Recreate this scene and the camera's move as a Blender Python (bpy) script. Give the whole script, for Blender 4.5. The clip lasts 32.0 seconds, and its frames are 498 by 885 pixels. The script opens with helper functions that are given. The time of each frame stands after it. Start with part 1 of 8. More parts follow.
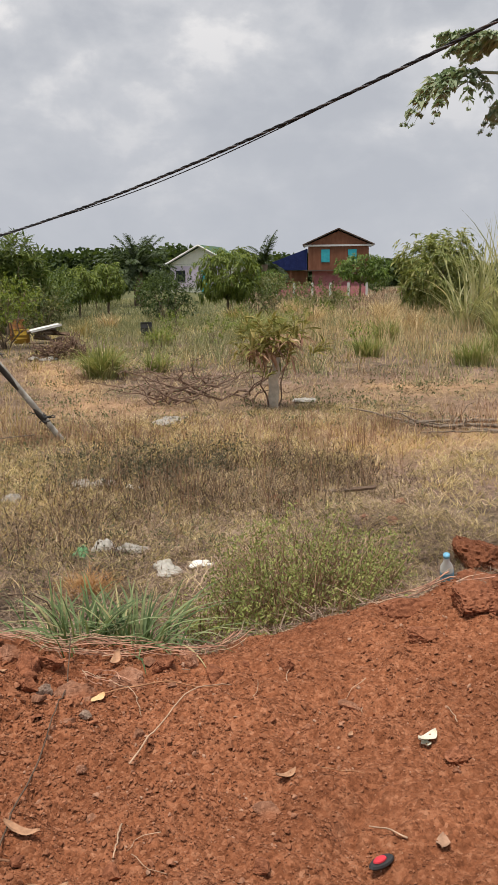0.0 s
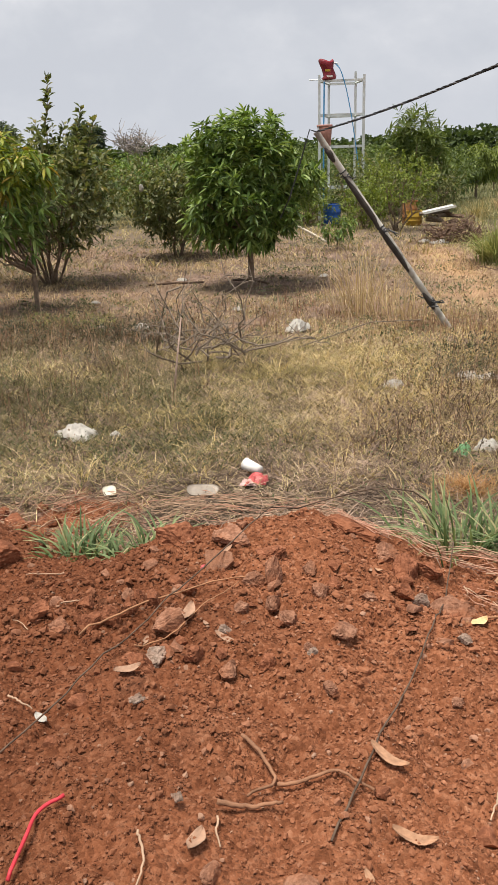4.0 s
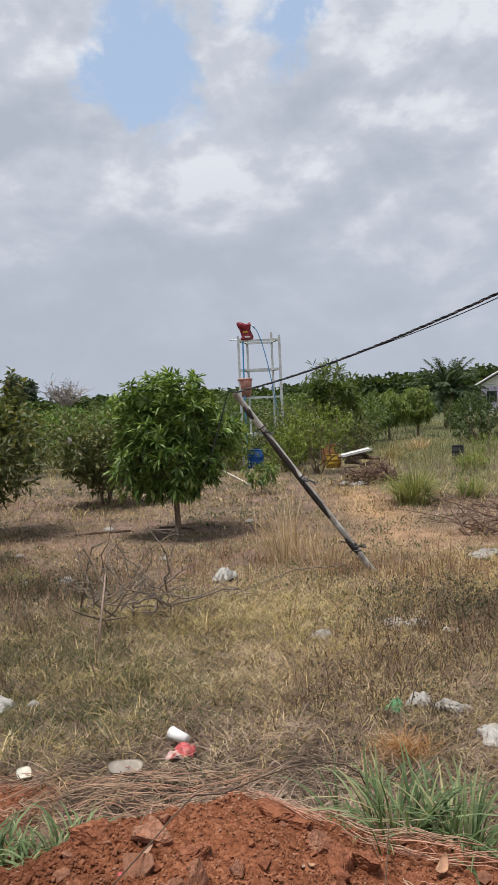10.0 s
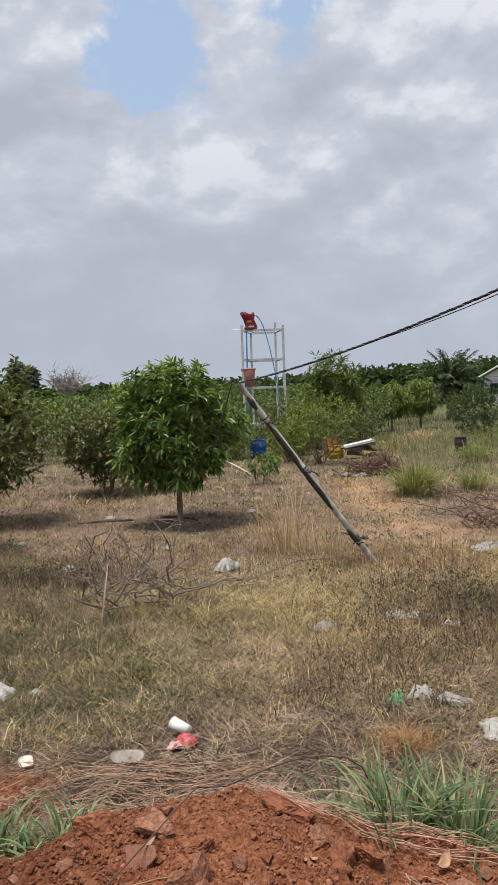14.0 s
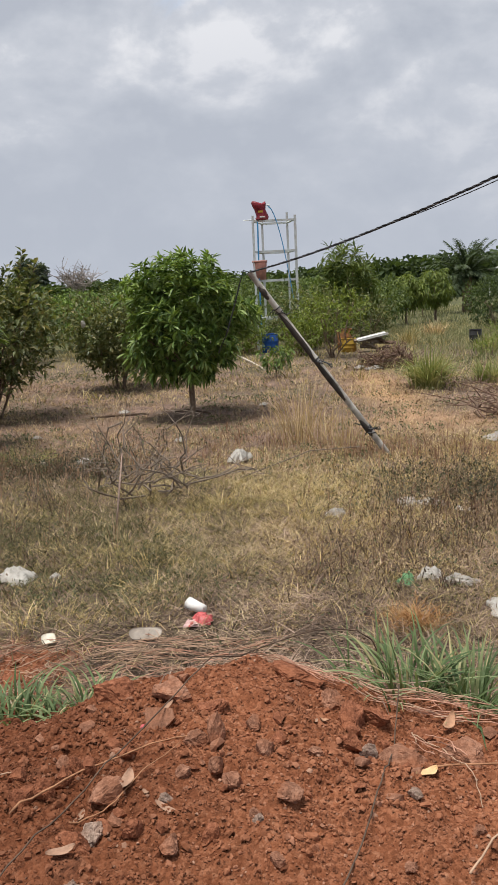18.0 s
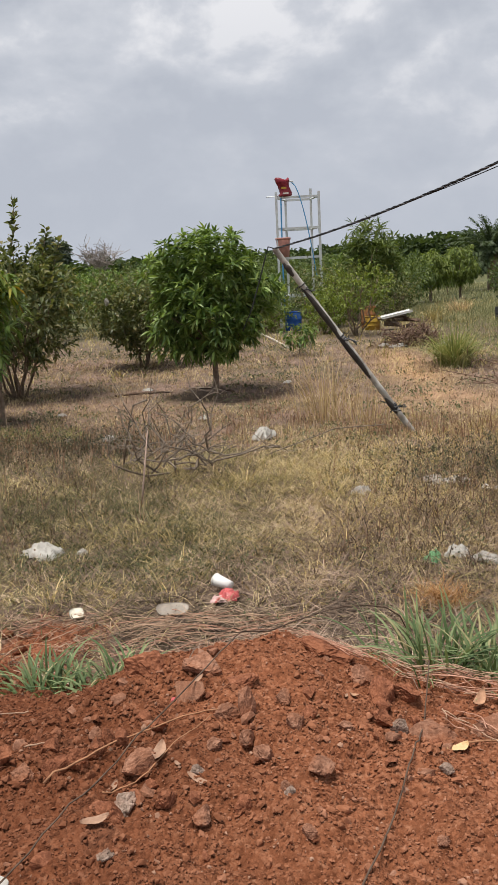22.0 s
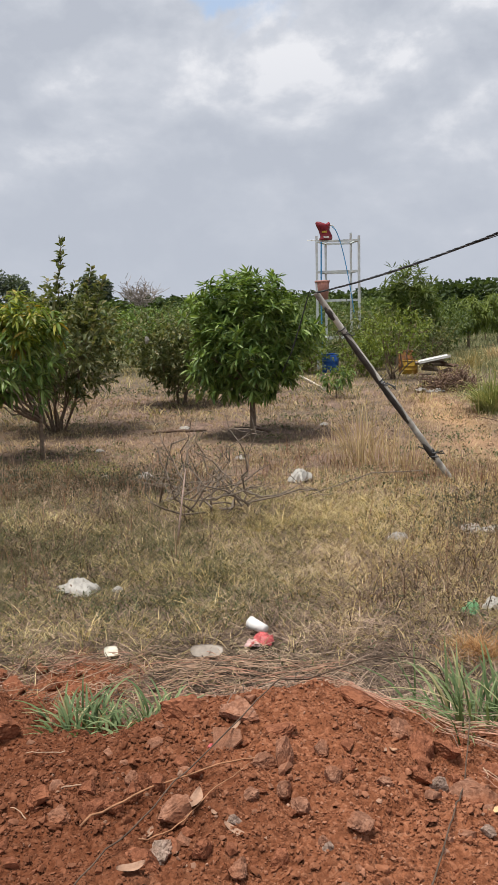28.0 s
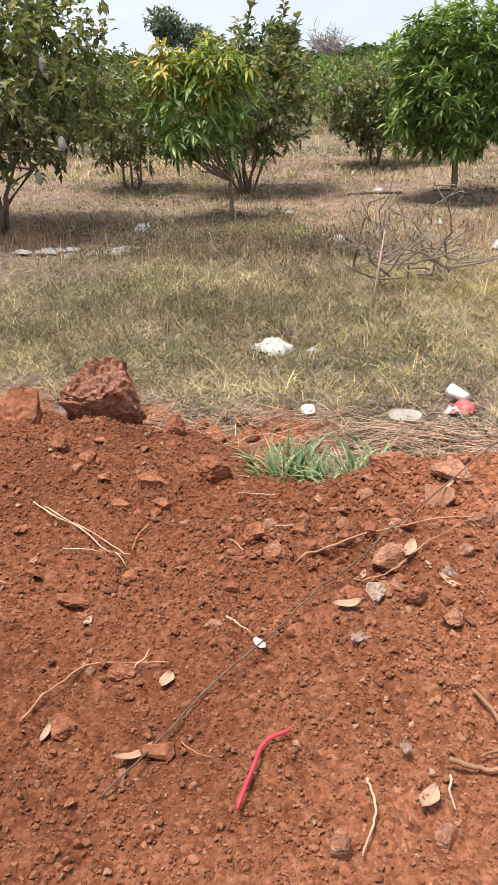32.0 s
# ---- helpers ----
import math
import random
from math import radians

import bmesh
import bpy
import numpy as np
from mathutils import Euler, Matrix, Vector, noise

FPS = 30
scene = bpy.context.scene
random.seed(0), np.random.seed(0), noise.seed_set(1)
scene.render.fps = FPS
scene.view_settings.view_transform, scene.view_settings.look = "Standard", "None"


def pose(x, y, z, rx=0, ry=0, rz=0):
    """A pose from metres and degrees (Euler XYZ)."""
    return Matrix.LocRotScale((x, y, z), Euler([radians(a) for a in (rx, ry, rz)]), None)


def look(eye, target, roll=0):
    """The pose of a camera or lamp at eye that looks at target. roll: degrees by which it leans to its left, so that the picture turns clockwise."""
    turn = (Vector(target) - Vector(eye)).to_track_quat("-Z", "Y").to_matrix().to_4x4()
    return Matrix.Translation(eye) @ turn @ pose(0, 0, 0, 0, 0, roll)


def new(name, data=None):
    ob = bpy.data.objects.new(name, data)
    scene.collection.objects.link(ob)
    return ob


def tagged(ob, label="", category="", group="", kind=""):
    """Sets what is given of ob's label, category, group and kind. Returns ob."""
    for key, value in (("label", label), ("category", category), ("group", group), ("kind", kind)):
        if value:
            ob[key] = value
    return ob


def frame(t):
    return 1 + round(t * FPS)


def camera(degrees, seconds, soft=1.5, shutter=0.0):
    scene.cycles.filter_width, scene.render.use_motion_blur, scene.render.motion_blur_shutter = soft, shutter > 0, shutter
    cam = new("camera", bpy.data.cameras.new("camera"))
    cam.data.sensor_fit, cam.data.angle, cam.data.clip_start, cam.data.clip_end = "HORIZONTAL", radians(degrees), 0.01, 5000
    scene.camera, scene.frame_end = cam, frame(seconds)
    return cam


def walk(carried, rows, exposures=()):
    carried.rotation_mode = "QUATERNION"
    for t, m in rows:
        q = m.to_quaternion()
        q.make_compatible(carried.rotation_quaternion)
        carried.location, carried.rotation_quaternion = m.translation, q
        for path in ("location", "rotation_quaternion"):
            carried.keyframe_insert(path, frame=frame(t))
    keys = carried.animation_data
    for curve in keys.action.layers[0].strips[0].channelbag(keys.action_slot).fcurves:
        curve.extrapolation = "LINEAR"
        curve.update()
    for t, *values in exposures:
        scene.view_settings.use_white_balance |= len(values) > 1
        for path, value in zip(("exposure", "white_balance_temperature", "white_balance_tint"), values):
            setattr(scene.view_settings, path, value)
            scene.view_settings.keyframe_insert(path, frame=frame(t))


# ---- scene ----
cam = camera(33.8, 32.0, soft=1.2)
PATH = [
    (0, (0.15, -0.47, 1.78), (0.82, 1.37, 1.374), -0.6),
    (0.5, (0.142, -0.379, 1.757), (0.617, 1.515, 1.323), -0.9),
    (1, (0.114, -0.208, 1.751), (0.465, 1.708, 1.298), -1.1),
    (1.5, (0.103, -0.138, 1.759), (0.23, 1.793, 1.253), -1.1),
    (2, (0.106, -0.136, 1.75), (0.046, 1.787, 1.207), -1.4),
    (2.5, (0.099, -0.13, 1.724), (-0.039, 1.763, 1.092), -1.3),
    (4.5, (0.112, -0.117, 1.701), (-0.111, 1.761, 1.052), -1.9),
    (5, (0.112, -0.116, 1.717), (-0.095, 1.791, 1.15), -1.3),
    (5.5, (0.113, -0.066, 1.783), (-0.044, 1.882, 1.356), -0.5),
    (6, (0.113, -0.08, 1.792), (-0.051, 1.887, 1.469), -0.6),
    (6.5, (0.129, -0.095, 1.794), (-0.043, 1.88, 1.529), -1.4),
    (7, (0.129, -0.098, 1.789), (-0.035, 1.879, 1.542), -1.9),
    (7.5, (0.13, -0.105, 1.795), (-0.017, 1.877, 1.566), -2.1),
    (8, (0.139, -0.111, 1.809), (0.024, 1.878, 1.633), -2.4),
    (8.5, (0.139, -0.107, 1.819), (0.06, 1.887, 1.689), -2.1),
    (9, (0.147, -0.104, 1.819), (0.089, 1.892, 1.713), -2.2),
    (9.5, (0.151, -0.116, 1.827), (0.108, 1.881, 1.73), -2.3),
    (10, (0.156, -0.115, 1.823), (0.118, 1.883, 1.73), -2.7),
    (10.5, (0.15, -0.108, 1.816), (0.112, 1.89, 1.718), -2.9),
    (11, (0.142, -0.098, 1.817), (0.097, 1.898, 1.707), -3.0),
    (11.5, (0.144, -0.103, 1.816), (0.092, 1.893, 1.694), -3.1),
    (12, (0.147, -0.115, 1.826), (0.094, 1.88, 1.694), -2.9),
    (12.5, (0.144, -0.114, 1.826), (0.083, 1.88, 1.692), -2.6),
    (13, (0.143, -0.108, 1.828), (0.093, 1.887, 1.709), -2.4),
    (13.5, (0.141, -0.099, 1.83), (0.094, 1.898, 1.729), -2.2),
    (14, (0.142, -0.1, 1.833), (0.098, 1.896, 1.715), -2.1),
    (14.5, (0.137, -0.087, 1.784), (0.089, 1.898, 1.539), -2.1),
    (16.5, (0.156, -0.079, 1.769), (0.092, 1.879, 1.366), -3.0),
    (17, (0.161, -0.089, 1.773), (0.093, 1.873, 1.39), -3.1),
    (17.5, (0.155, -0.096, 1.774), (0.079, 1.868, 1.403), -3.0),
    (18, (0.147, -0.097, 1.777), (0.062, 1.867, 1.411), -2.8),
    (18.5, (0.146, -0.095, 1.776), (0.054, 1.87, 1.417), -2.8),
    (19, (0.149, -0.098, 1.779), (0.056, 1.868, 1.424), -2.9),
    (19.5, (0.15, -0.1, 1.777), (0.06, 1.866, 1.422), -2.9),
    (20, (0.148, -0.098, 1.778), (0.056, 1.868, 1.424), -2.9),
    (20.5, (0.148, -0.1, 1.776), (0.043, 1.864, 1.408), -2.9),
    (21, (0.138, -0.094, 1.766), (0.003, 1.863, 1.376), -2.9),
    (21.5, (0.139, -0.092, 1.763), (-0.002, 1.861, 1.356), -2.8),
    (22, (0.119, -0.088, 1.764), (-0.021, 1.864, 1.35), -3.0),
    (22.5, (0.069, -0.09, 1.761), (-0.045, 1.86, 1.333), -2.8),
    (23, (0.03, -0.103, 1.742), (-0.072, 1.84, 1.277), -3.1),
    (23.5, (0.064, -0.103, 1.752), (-0.049, 1.837, 1.279), -3.1),
    (24, (0.072, -0.1, 1.767), (-0.065, 1.841, 1.305), -2.7),
    (24.5, (0.056, -0.093, 1.761), (-0.095, 1.848, 1.302), -2.3),
    (25, (0.059, -0.097, 1.768), (-0.108, 1.845, 1.319), -2.2),
    (25.5, (0.075, -0.1, 1.769), (-0.128, 1.843, 1.34), -2.6),
    (27.5, (0.084, -0.121, 1.779), (-0.139, 1.83, 1.396), -2.0),
    (28, (0.081, -0.105, 1.792), (-0.136, 1.858, 1.474), -1.6),
    (28.5, (0.077, -0.104, 1.778), (-0.142, 1.854, 1.437), -1.4),
    (29, (0.078, -0.107, 1.77), (-0.138, 1.846, 1.396), -1.4),
    (29.5, (0.085, -0.11, 1.764), (-0.14, 1.837, 1.368), -1.7),
    (30, (0.106, -0.109, 1.764), (-0.141, 1.831, 1.344), -2.1),
    (30.5, (0.104, -0.099, 1.75), (-0.205, 1.808, 1.233), -2.6),
    (31, (0.067, -0.075, 1.709), (-0.325, 1.763, 1.024), -3.2),
    (31.5, (0.013, -0.044, 1.694), (-0.437, 1.729, 0.886), -3.1),
    (32, (-0.068, -0.016, 1.686), (-0.682, 1.7, 0.86), -2.9),
]
walk(cam, [(t, look(eye, target, roll)) for t, eye, target, roll in PATH],
     exposures=[(0, 0.12, 6800, 10), (1.0, 0.27, 6800, 10), (2.0, 0.4, 6850, 10), (5.0, 0.42, 6850, 10), (6.0, 0.15, 6550, 10), (9.0, 0.06, 6300, 10), (14.0, 0.06, 6300, 10), (17, 0.1, 6450, 10), (20, 0.12, 6500, 10), (22, 0.14, 6550, 10), (25, 0.21, 6600, 10), (28.0, 0.19, 6500, 10), (30.4, 0.24, 6600, 10), (31.0, 0.6, 6750, 10), (32.0, 0.92, 6350, 10)])

# ---- world and sun ----
SUN_DIR = Vector((-0.20, -0.10, 0.97)).normalized()      # towards the sun
world = bpy.data.worlds.new("sky")
scene.world = world
world.use_nodes = True
wn, wl = world.node_tree.nodes, world.node_tree.links
wn.clear()
w_out = wn.new("ShaderNodeOutputWorld")
w_bg = wn.new("ShaderNodeBackground")
w_bg.inputs["Strength"].default_value = 0.1
w_sky = wn.new("ShaderNodeTexSky")
w_sky.sky_type = "NISHITA"
w_sky.sun_disc = False
w_sky.sun_elevation = math.asin(SUN_DIR.z)
w_sky.sun_rotation = math.atan2(SUN_DIR.x, SUN_DIR.y)
w_sky.air_density, w_sky.dust_density = 1.0, 2.5
w_tc = wn.new("ShaderNodeTexCoord")


def world_noise(scale, detail, rough, stretch, offset, distortion=0.0):
    mp = wn.new("ShaderNodeMapping")
    mp.inputs["Scale"].default_value = stretch
    mp.inputs["Location"].default_value = offset
    nz = wn.new("ShaderNodeTexNoise")
    nz.inputs["Scale"].default_value = scale
    nz.inputs["Detail"].default_value = detail
    nz.inputs["Roughness"].default_value = rough
    nz.inputs["Distortion"].default_value = distortion
    wl.new(w_tc.outputs["Generated"], mp.inputs["Vector"])
    wl.new(mp.outputs["Vector"], nz.inputs["Vector"])
    return nz.outputs["Fac"]


def world_ramp(fac, stops):
    r = wn.new("ShaderNodeValToRGB")
    r.color_ramp.elements[0].position, r.color_ramp.elements[0].color = stops[0][0], (*stops[0][1], 1)
    r.color_ramp.elements[1].position, r.color_ramp.elements[1].color = stops[-1][0], (*stops[-1][1], 1)
    for pos, col in stops[1:-1]:
        r.color_ramp.elements.new(pos).color = (*col, 1)
    wl.new(fac, r.inputs["Fac"])
    return r.outputs["Color"]


def world_mix(fac, a, b, mode="MIX"):
    m = wn.new("ShaderNodeMix")
    m.data_type, m.blend_type = "RGBA", mode
    for socket, value in ((m.inputs[0], fac), (m.inputs[6], a), (m.inputs[7], b)):
        if isinstance(value, bpy.types.NodeSocket):
            wl.new(value, socket)
        elif isinstance(value, float):
            socket.default_value = value
        else:
            socket.default_value = (*value, 1)
    return m.outputs[2]


# cloud bodies: bright cumulus over a grey sheet, one blue gap
def world_toward(x, y, z):
    d = wn.new("ShaderNodeVectorMath")
    d.operation = "DOT_PRODUCT"
    d.inputs[1].default_value = Vector((x, y, z)).normalized()
    wl.new(w_tc.outputs["Generated"], d.inputs[0])
    return d.outputs["Value"]


def world_sum(a, b, factor=1.0):
    m = wn.new("ShaderNodeMath")
    m.operation = "MULTIPLY_ADD"
    wl.new(b, m.inputs[0])
    m.inputs[1].default_value = factor
    wl.new(a, m.inputs[2])
    return m.outputs["Value"]


def world_band(value, lo, hi):
    m = wn.new("ShaderNodeMapRange")
    m.interpolation_type = "SMOOTHSTEP"
    m.inputs["From Min"].default_value, m.inputs["From Max"].default_value = lo, hi
    wl.new(value, m.inputs["Value"])
    return m.outputs["Result"]


STRETCH = (1.0, 1.0, 1.55)
puffs = world_noise(6.4, 9.0, 0.54, STRETCH, (3.1, 0.4, 0.75), 0.12)
above = world_noise(6.4, 9.0, 0.54, STRETCH, (3.1, 0.4, 0.79), 0.12)
sheet = world_noise(2.6, 4.0, 0.5, (1.0, 1.0, 3.4), (0.2, 1.7, 0.1), 0.2)
edge = world_noise(9.0, 8.0, 0.58, (1.0, 1.0, 1.0), (5.3, 1.2, 7.7), 0.3)
low = wn.new("ShaderNodeSeparateXYZ")
wl.new(w_tc.outputs["Generated"], low.inputs["Vector"])
# tops of the heaps catch the sun from above
lit = world_sum(puffs, world_sum(puffs, above, -1.0), 0.7)
mass = world_band(world_sum(world_toward(0.06, 0.93, 0.37), edge, 0.03), 0.975, 1.006)
bright = world_band(world_sum(world_toward(-0.21, 0.9, 0.38), edge, 0.02), 0.995, 1.009)
tone = world_sum(world_sum(world_sum(lit, mass, 0.11), bright, 0.1), sheet, 0.4)
clouds = world_ramp(tone, [(0.54, (4.35, 4.66, 5.3)), (0.68, (4.9, 5.2, 5.8)), (0.81, (5.6, 5.85, 6.4)), (0.94, (7.3, 7.4, 7.75))])
haze = world_ramp(low.outputs["Z"], [(0.0, (0.9, 0.9, 0.9)), (0.14, (0.55, 0.55, 0.55)), (0.28, (0, 0, 0))])
clouds = world_mix(haze, clouds, (4.45, 4.8, 5.5))
blue = world_mix(0.7, w_sky.outputs["Color"], (5.0, 6.3, 8.3))
for way, lo, rough in (((-0.1, 0.917, 0.385), 1.0056, 0.018), ((-0.078, 0.948, 0.315), 1.0026, 0.008), ((0.01, 0.9, 0.436), 1.0064, 0.018)):
    gap = world_band(world_sum(world_toward(*way), edge, rough), lo, lo + 0.0024)
    clouds = world_mix(gap, clouds, blue)
wl.new(clouds, w_bg.inputs["Color"])
wl.new(w_bg.outputs["Background"], w_out.inputs["Surface"])

sun = new("sun", bpy.data.lights.new("sun", "SUN"))
sun.data.energy, sun.data.angle, sun.data.color = 4.3, radians(20), (1.0, 0.95, 0.87)
sun.matrix_world = look(SUN_DIR * 30, (0, 0, 0))


# ---- materials ----
class Mat:
    """A node material with a few short-hands."""

    def __init__(self, name, rough=0.8, metal=0.0, spec=0.3):
        self.m = bpy.data.materials.new(name)
        self.m.use_nodes = True
        self.n, self.l = self.m.node_tree.nodes, self.m.node_tree.links
        self.b = self.n["Principled BSDF"]
        self.b.inputs["Roughness"].default_value = rough
        self.b.inputs["Metallic"].default_value = metal
        self.b.inputs["Specular IOR Level"].default_value = spec
        self.tc = self.n.new("ShaderNodeTexCoord")

    def noise(self, scale, detail=4.0, rough=0.55, stretch=None, coords="Object", distortion=0.0):
        nz = self.n.new("ShaderNodeTexNoise")
        nz.inputs["Scale"].default_value, nz.inputs["Detail"].default_value = scale, detail
        nz.inputs["Roughness"].default_value, nz.inputs["Distortion"].default_value = rough, distortion
        src = self.tc.outputs[coords]
        if stretch:
            mp = self.n.new("ShaderNodeMapping")
            mp.inputs["Scale"].default_value = stretch
            self.l.new(src, mp.inputs["Vector"])
            src = mp.outputs["Vector"]
        self.l.new(src, nz.inputs["Vector"])
        return nz.outputs["Fac"]

    def ramp(self, fac, stops):
        r = self.n.new("ShaderNodeValToRGB")
        e = r.color_ramp.elements
        e[0].position, e[0].color = stops[0][0], (*stops[0][1], 1)
        e[1].position, e[1].color = stops[-1][0], (*stops[-1][1], 1)
        for pos, col in stops[1:-1]:
            e.new(pos).color = (*col, 1)
        self.l.new(fac, r.inputs["Fac"])
        return r.outputs["Color"]

    def mix(self, fac, a, b, mode="MIX"):
        m = self.n.new("ShaderNodeMix")
        m.data_type, m.blend_type = "RGBA", mode
        for socket, value in ((m.inputs[0], fac), (m.inputs[6], a), (m.inputs[7], b)):
            if isinstance(value, bpy.types.NodeSocket):
                self.l.new(value, socket)
            elif isinstance(value, (float, int)):
                socket.default_value = value
            else:
                socket.default_value = (*value, 1)
        return m.outputs[2]

    def attribute(self, name):
        a = self.n.new("ShaderNodeAttribute")
        a.attribute_name = name
        return a.outputs["Fac"]

    def island(self):
        return self.n.new("ShaderNodeNewGeometry").outputs["Random Per Island"]

    def random(self):
        return self.n.new("ShaderNodeObjectInfo").outputs["Random"]

    def colour(self, socket):
        self.l.new(socket, self.b.inputs["Base Color"])
        return self

    def bump(self, fac, strength=0.4, distance=0.01):
        b = self.n.new("ShaderNodeBump")
        b.inputs["Strength"].default_value, b.inputs["Distance"].default_value = strength, distance
        self.l.new(fac, b.inputs["Height"])
        self.l.new(b.outputs["Normal"], self.b.inputs["Normal"])
        return self

    def thin(self, share=0.3, tint=(1.0, 1.0, 0.6)):
        """Lets light through, as a leaf or thin plastic does."""
        t = self.n.new("ShaderNodeBsdfTranslucent")
        src = self.b.inputs["Base Color"]
        if src.is_linked:
            self.l.new(self.mix(1.0, src.links[0].from_socket, tint, "MULTIPLY"), t.inputs["Color"])
        else:
            t.inputs["Color"].default_value = src.default_value
        x = self.n.new("ShaderNodeMixShader")
        x.inputs["Fac"].default_value = share
        self.l.new(self.b.outputs["BSDF"], x.inputs[1])
        self.l.new(t.outputs["BSDF"], x.inputs[2])
        self.l.new(x.outputs["Shader"], self.n["Material Output"].inputs["Surface"])
        return self


def leaf_mat(name, dark, mid, light, rare=None, rough=0.5, tint=(1.2, 1.2, 0.5)):
    m = Mat(name, rough, spec=0.28)
    stops = [(0.0, dark), (0.38, mid), (0.72, light)]
    stops.append((1.0, rare if rare else light))
    c = m.ramp(m.island(), stops)
    c = m.mix(m.ramp(m.noise(2.2, 2.0), [(0.35, (0, 0, 0)), (0.7, (0.5, 0.5, 0.5))]), c, light)
    m.colour(c)
    return m.thin(0.3, tint).m


def plain_mat(name, col, rough=0.7, metal=0.0, vary=0.25, scale=8.0, bump=0.2, dirt=None, spec=0.3):
    m = Mat(name, rough, metal, spec)
    lo = tuple(c * (1 - vary) for c in col)
    hi = tuple(min(1, c * (1 + vary)) for c in col)
    c = m.ramp(m.noise(scale, 5.0), [(0.3, lo), (0.7, hi)])
    if dirt:
        c = m.mix(m.ramp(m.noise(scale * 0.35, 6.0, 0.65), [(0.48, (0, 0, 0)), (0.66, (0.8, 0.8, 0.8))]), c, dirt)
    m.colour(c)
    if bump:
        m.bump(m.noise(scale * 5, 4.0), bump, 0.005)
    return m.m


SOIL_LO, SOIL_MID, SOIL_HI = (0.152, 0.053, 0.025), (0.278, 0.106, 0.053), (0.375, 0.17, 0.096)


def soil_colour(m):
    fine = m.ramp(m.noise(34, 6.0, 0.65), [(0.28, SOIL_LO), (0.5, SOIL_MID), (0.74, SOIL_HI)])
    broad = m.ramp(m.noise(1.7, 4.0, 0.6), [(0.35, (0.78, 0.74, 0.72)), (0.68, (1.15, 1.14, 1.14))])
    fine = m.mix(1.0, fine, broad, "MULTIPLY")
    grain = m.n.new("ShaderNodeTexVoronoi")
    grain.inputs["Scale"].default_value = 95
    m.l.new(m.tc.outputs["Object"], grain.inputs["Vector"])
    part_of = m.n.new("ShaderNodeSeparateColor")
    m.l.new(grain.outputs["Color"], part_of.inputs["Color"])
    tint = m.ramp(part_of.outputs["Red"], [(0.0, (0.7, 0.68, 0.66)), (0.6, (1.05, 1.05, 1.05)), (0.9, (1.2, 1.25, 1.28)), (1.0, (1.3, 1.5, 1.65))])
    return m.mix(1.0, fine, tint, "MULTIPLY"), grain.outputs["Distance"]


def ground_mat():
    m = Mat("ground_earth", 0.95, spec=0.1)
    soil, grain = soil_colour(m)
    litter = m.ramp(m.noise(15, 8.0, 0.8), [(0.34, (0.032, 0.024, 0.019)), (0.47, (0.12, 0.086, 0.064)), (0.59, (0.25, 0.183, 0.136)), (0.73, (0.46, 0.35, 0.26))])
    green = m.ramp(m.noise(0.45, 5.0, 0.62), [(0.5, (0, 0, 0)), (0.7, (0.6, 0.6, 0.6))])
    litter = m.mix(green, litter, m.ramp(m.noise(12, 7.0, 0.75), [(0.34, (0.045, 0.05, 0.025)), (0.58, (0.16, 0.15, 0.08)), (0.75, (0.3, 0.26, 0.15))]))
    bare = m.ramp(m.noise(0.8, 5.0, 0.6), [(0.45, (0, 0, 0)), (0.6, (0.85, 0.85, 0.85))])
    litter = m.mix(bare, litter, m.ramp(m.noise(16, 7.0, 0.75), [(0.36, (0.075, 0.05, 0.042)), (0.52, (0.25, 0.17, 0.135)), (0.7, (0.48, 0.345, 0.275))]))
    litter = m.mix(m.attribute("trodden"), litter, m.ramp(m.noise(18, 7.0, 0.75), [(0.3, (0.27, 0.155, 0.082)), (0.55, (0.49, 0.31, 0.175)), (0.75, (0.62, 0.42, 0.25))]))
    litter = m.mix(m.attribute("far"), litter, m.ramp(m.noise(1.6, 6.0, 0.7), [(0.34, (0.055, 0.064, 0.032)), (0.55, (0.125, 0.128, 0.062)), (0.7, (0.22, 0.19, 0.105))]))
    dark = m.ramp(m.noise(2.6, 5.0, 0.65), [(0.3, (0.62, 0.6, 0.6)), (0.55, (1.05, 1.05, 1.05))])
    litter = m.mix(1.0, litter, dark, "MULTIPLY")
    soil = m.mix(m.attribute("darker_left"), soil, m.mix(1.0, soil, (0.62, 0.58, 0.56), "MULTIPLY"))
    m.colour(m.mix(m.attribute("soil"), litter, soil))
    both = m.n.new("ShaderNodeMath")
    both.operation = "MULTIPLY_ADD"
    m.l.new(grain, both.inputs[0])
    both.inputs[1].default_value = -0.6
    m.l.new(m.noise(60, 8.0, 0.72), both.inputs[2])
    m.bump(both.outputs["Value"], 0.9, 0.014)
    return m.m


def stone_mat(name, lo, mid, hi, dust=0.5):
    m = Mat(name, 0.92, spec=0.15)
    c = m.ramp(m.noise(48, 8.0, 0.78), [(0.34, tuple(v * 0.85 for v in lo)), (0.45, lo), (0.54, mid), (0.7, hi)])
    tone = m.ramp(m.random(), [(0.0, (0.88, 0.86, 0.85)), (1.0, (1.2, 1.2, 1.2))])
    c = m.mix(1.0, c, tone, "MULTIPLY")
    c = m.mix(m.ramp(m.noise(11, 5.0, 0.6), [(0.42, (0, 0, 0)), (0.62, (dust, dust, dust))]), c, SOIL_MID)
    m.colour(c)
    m.bump(m.noise(90, 7.0, 0.72), 0.8, 0.007)
    return m.m


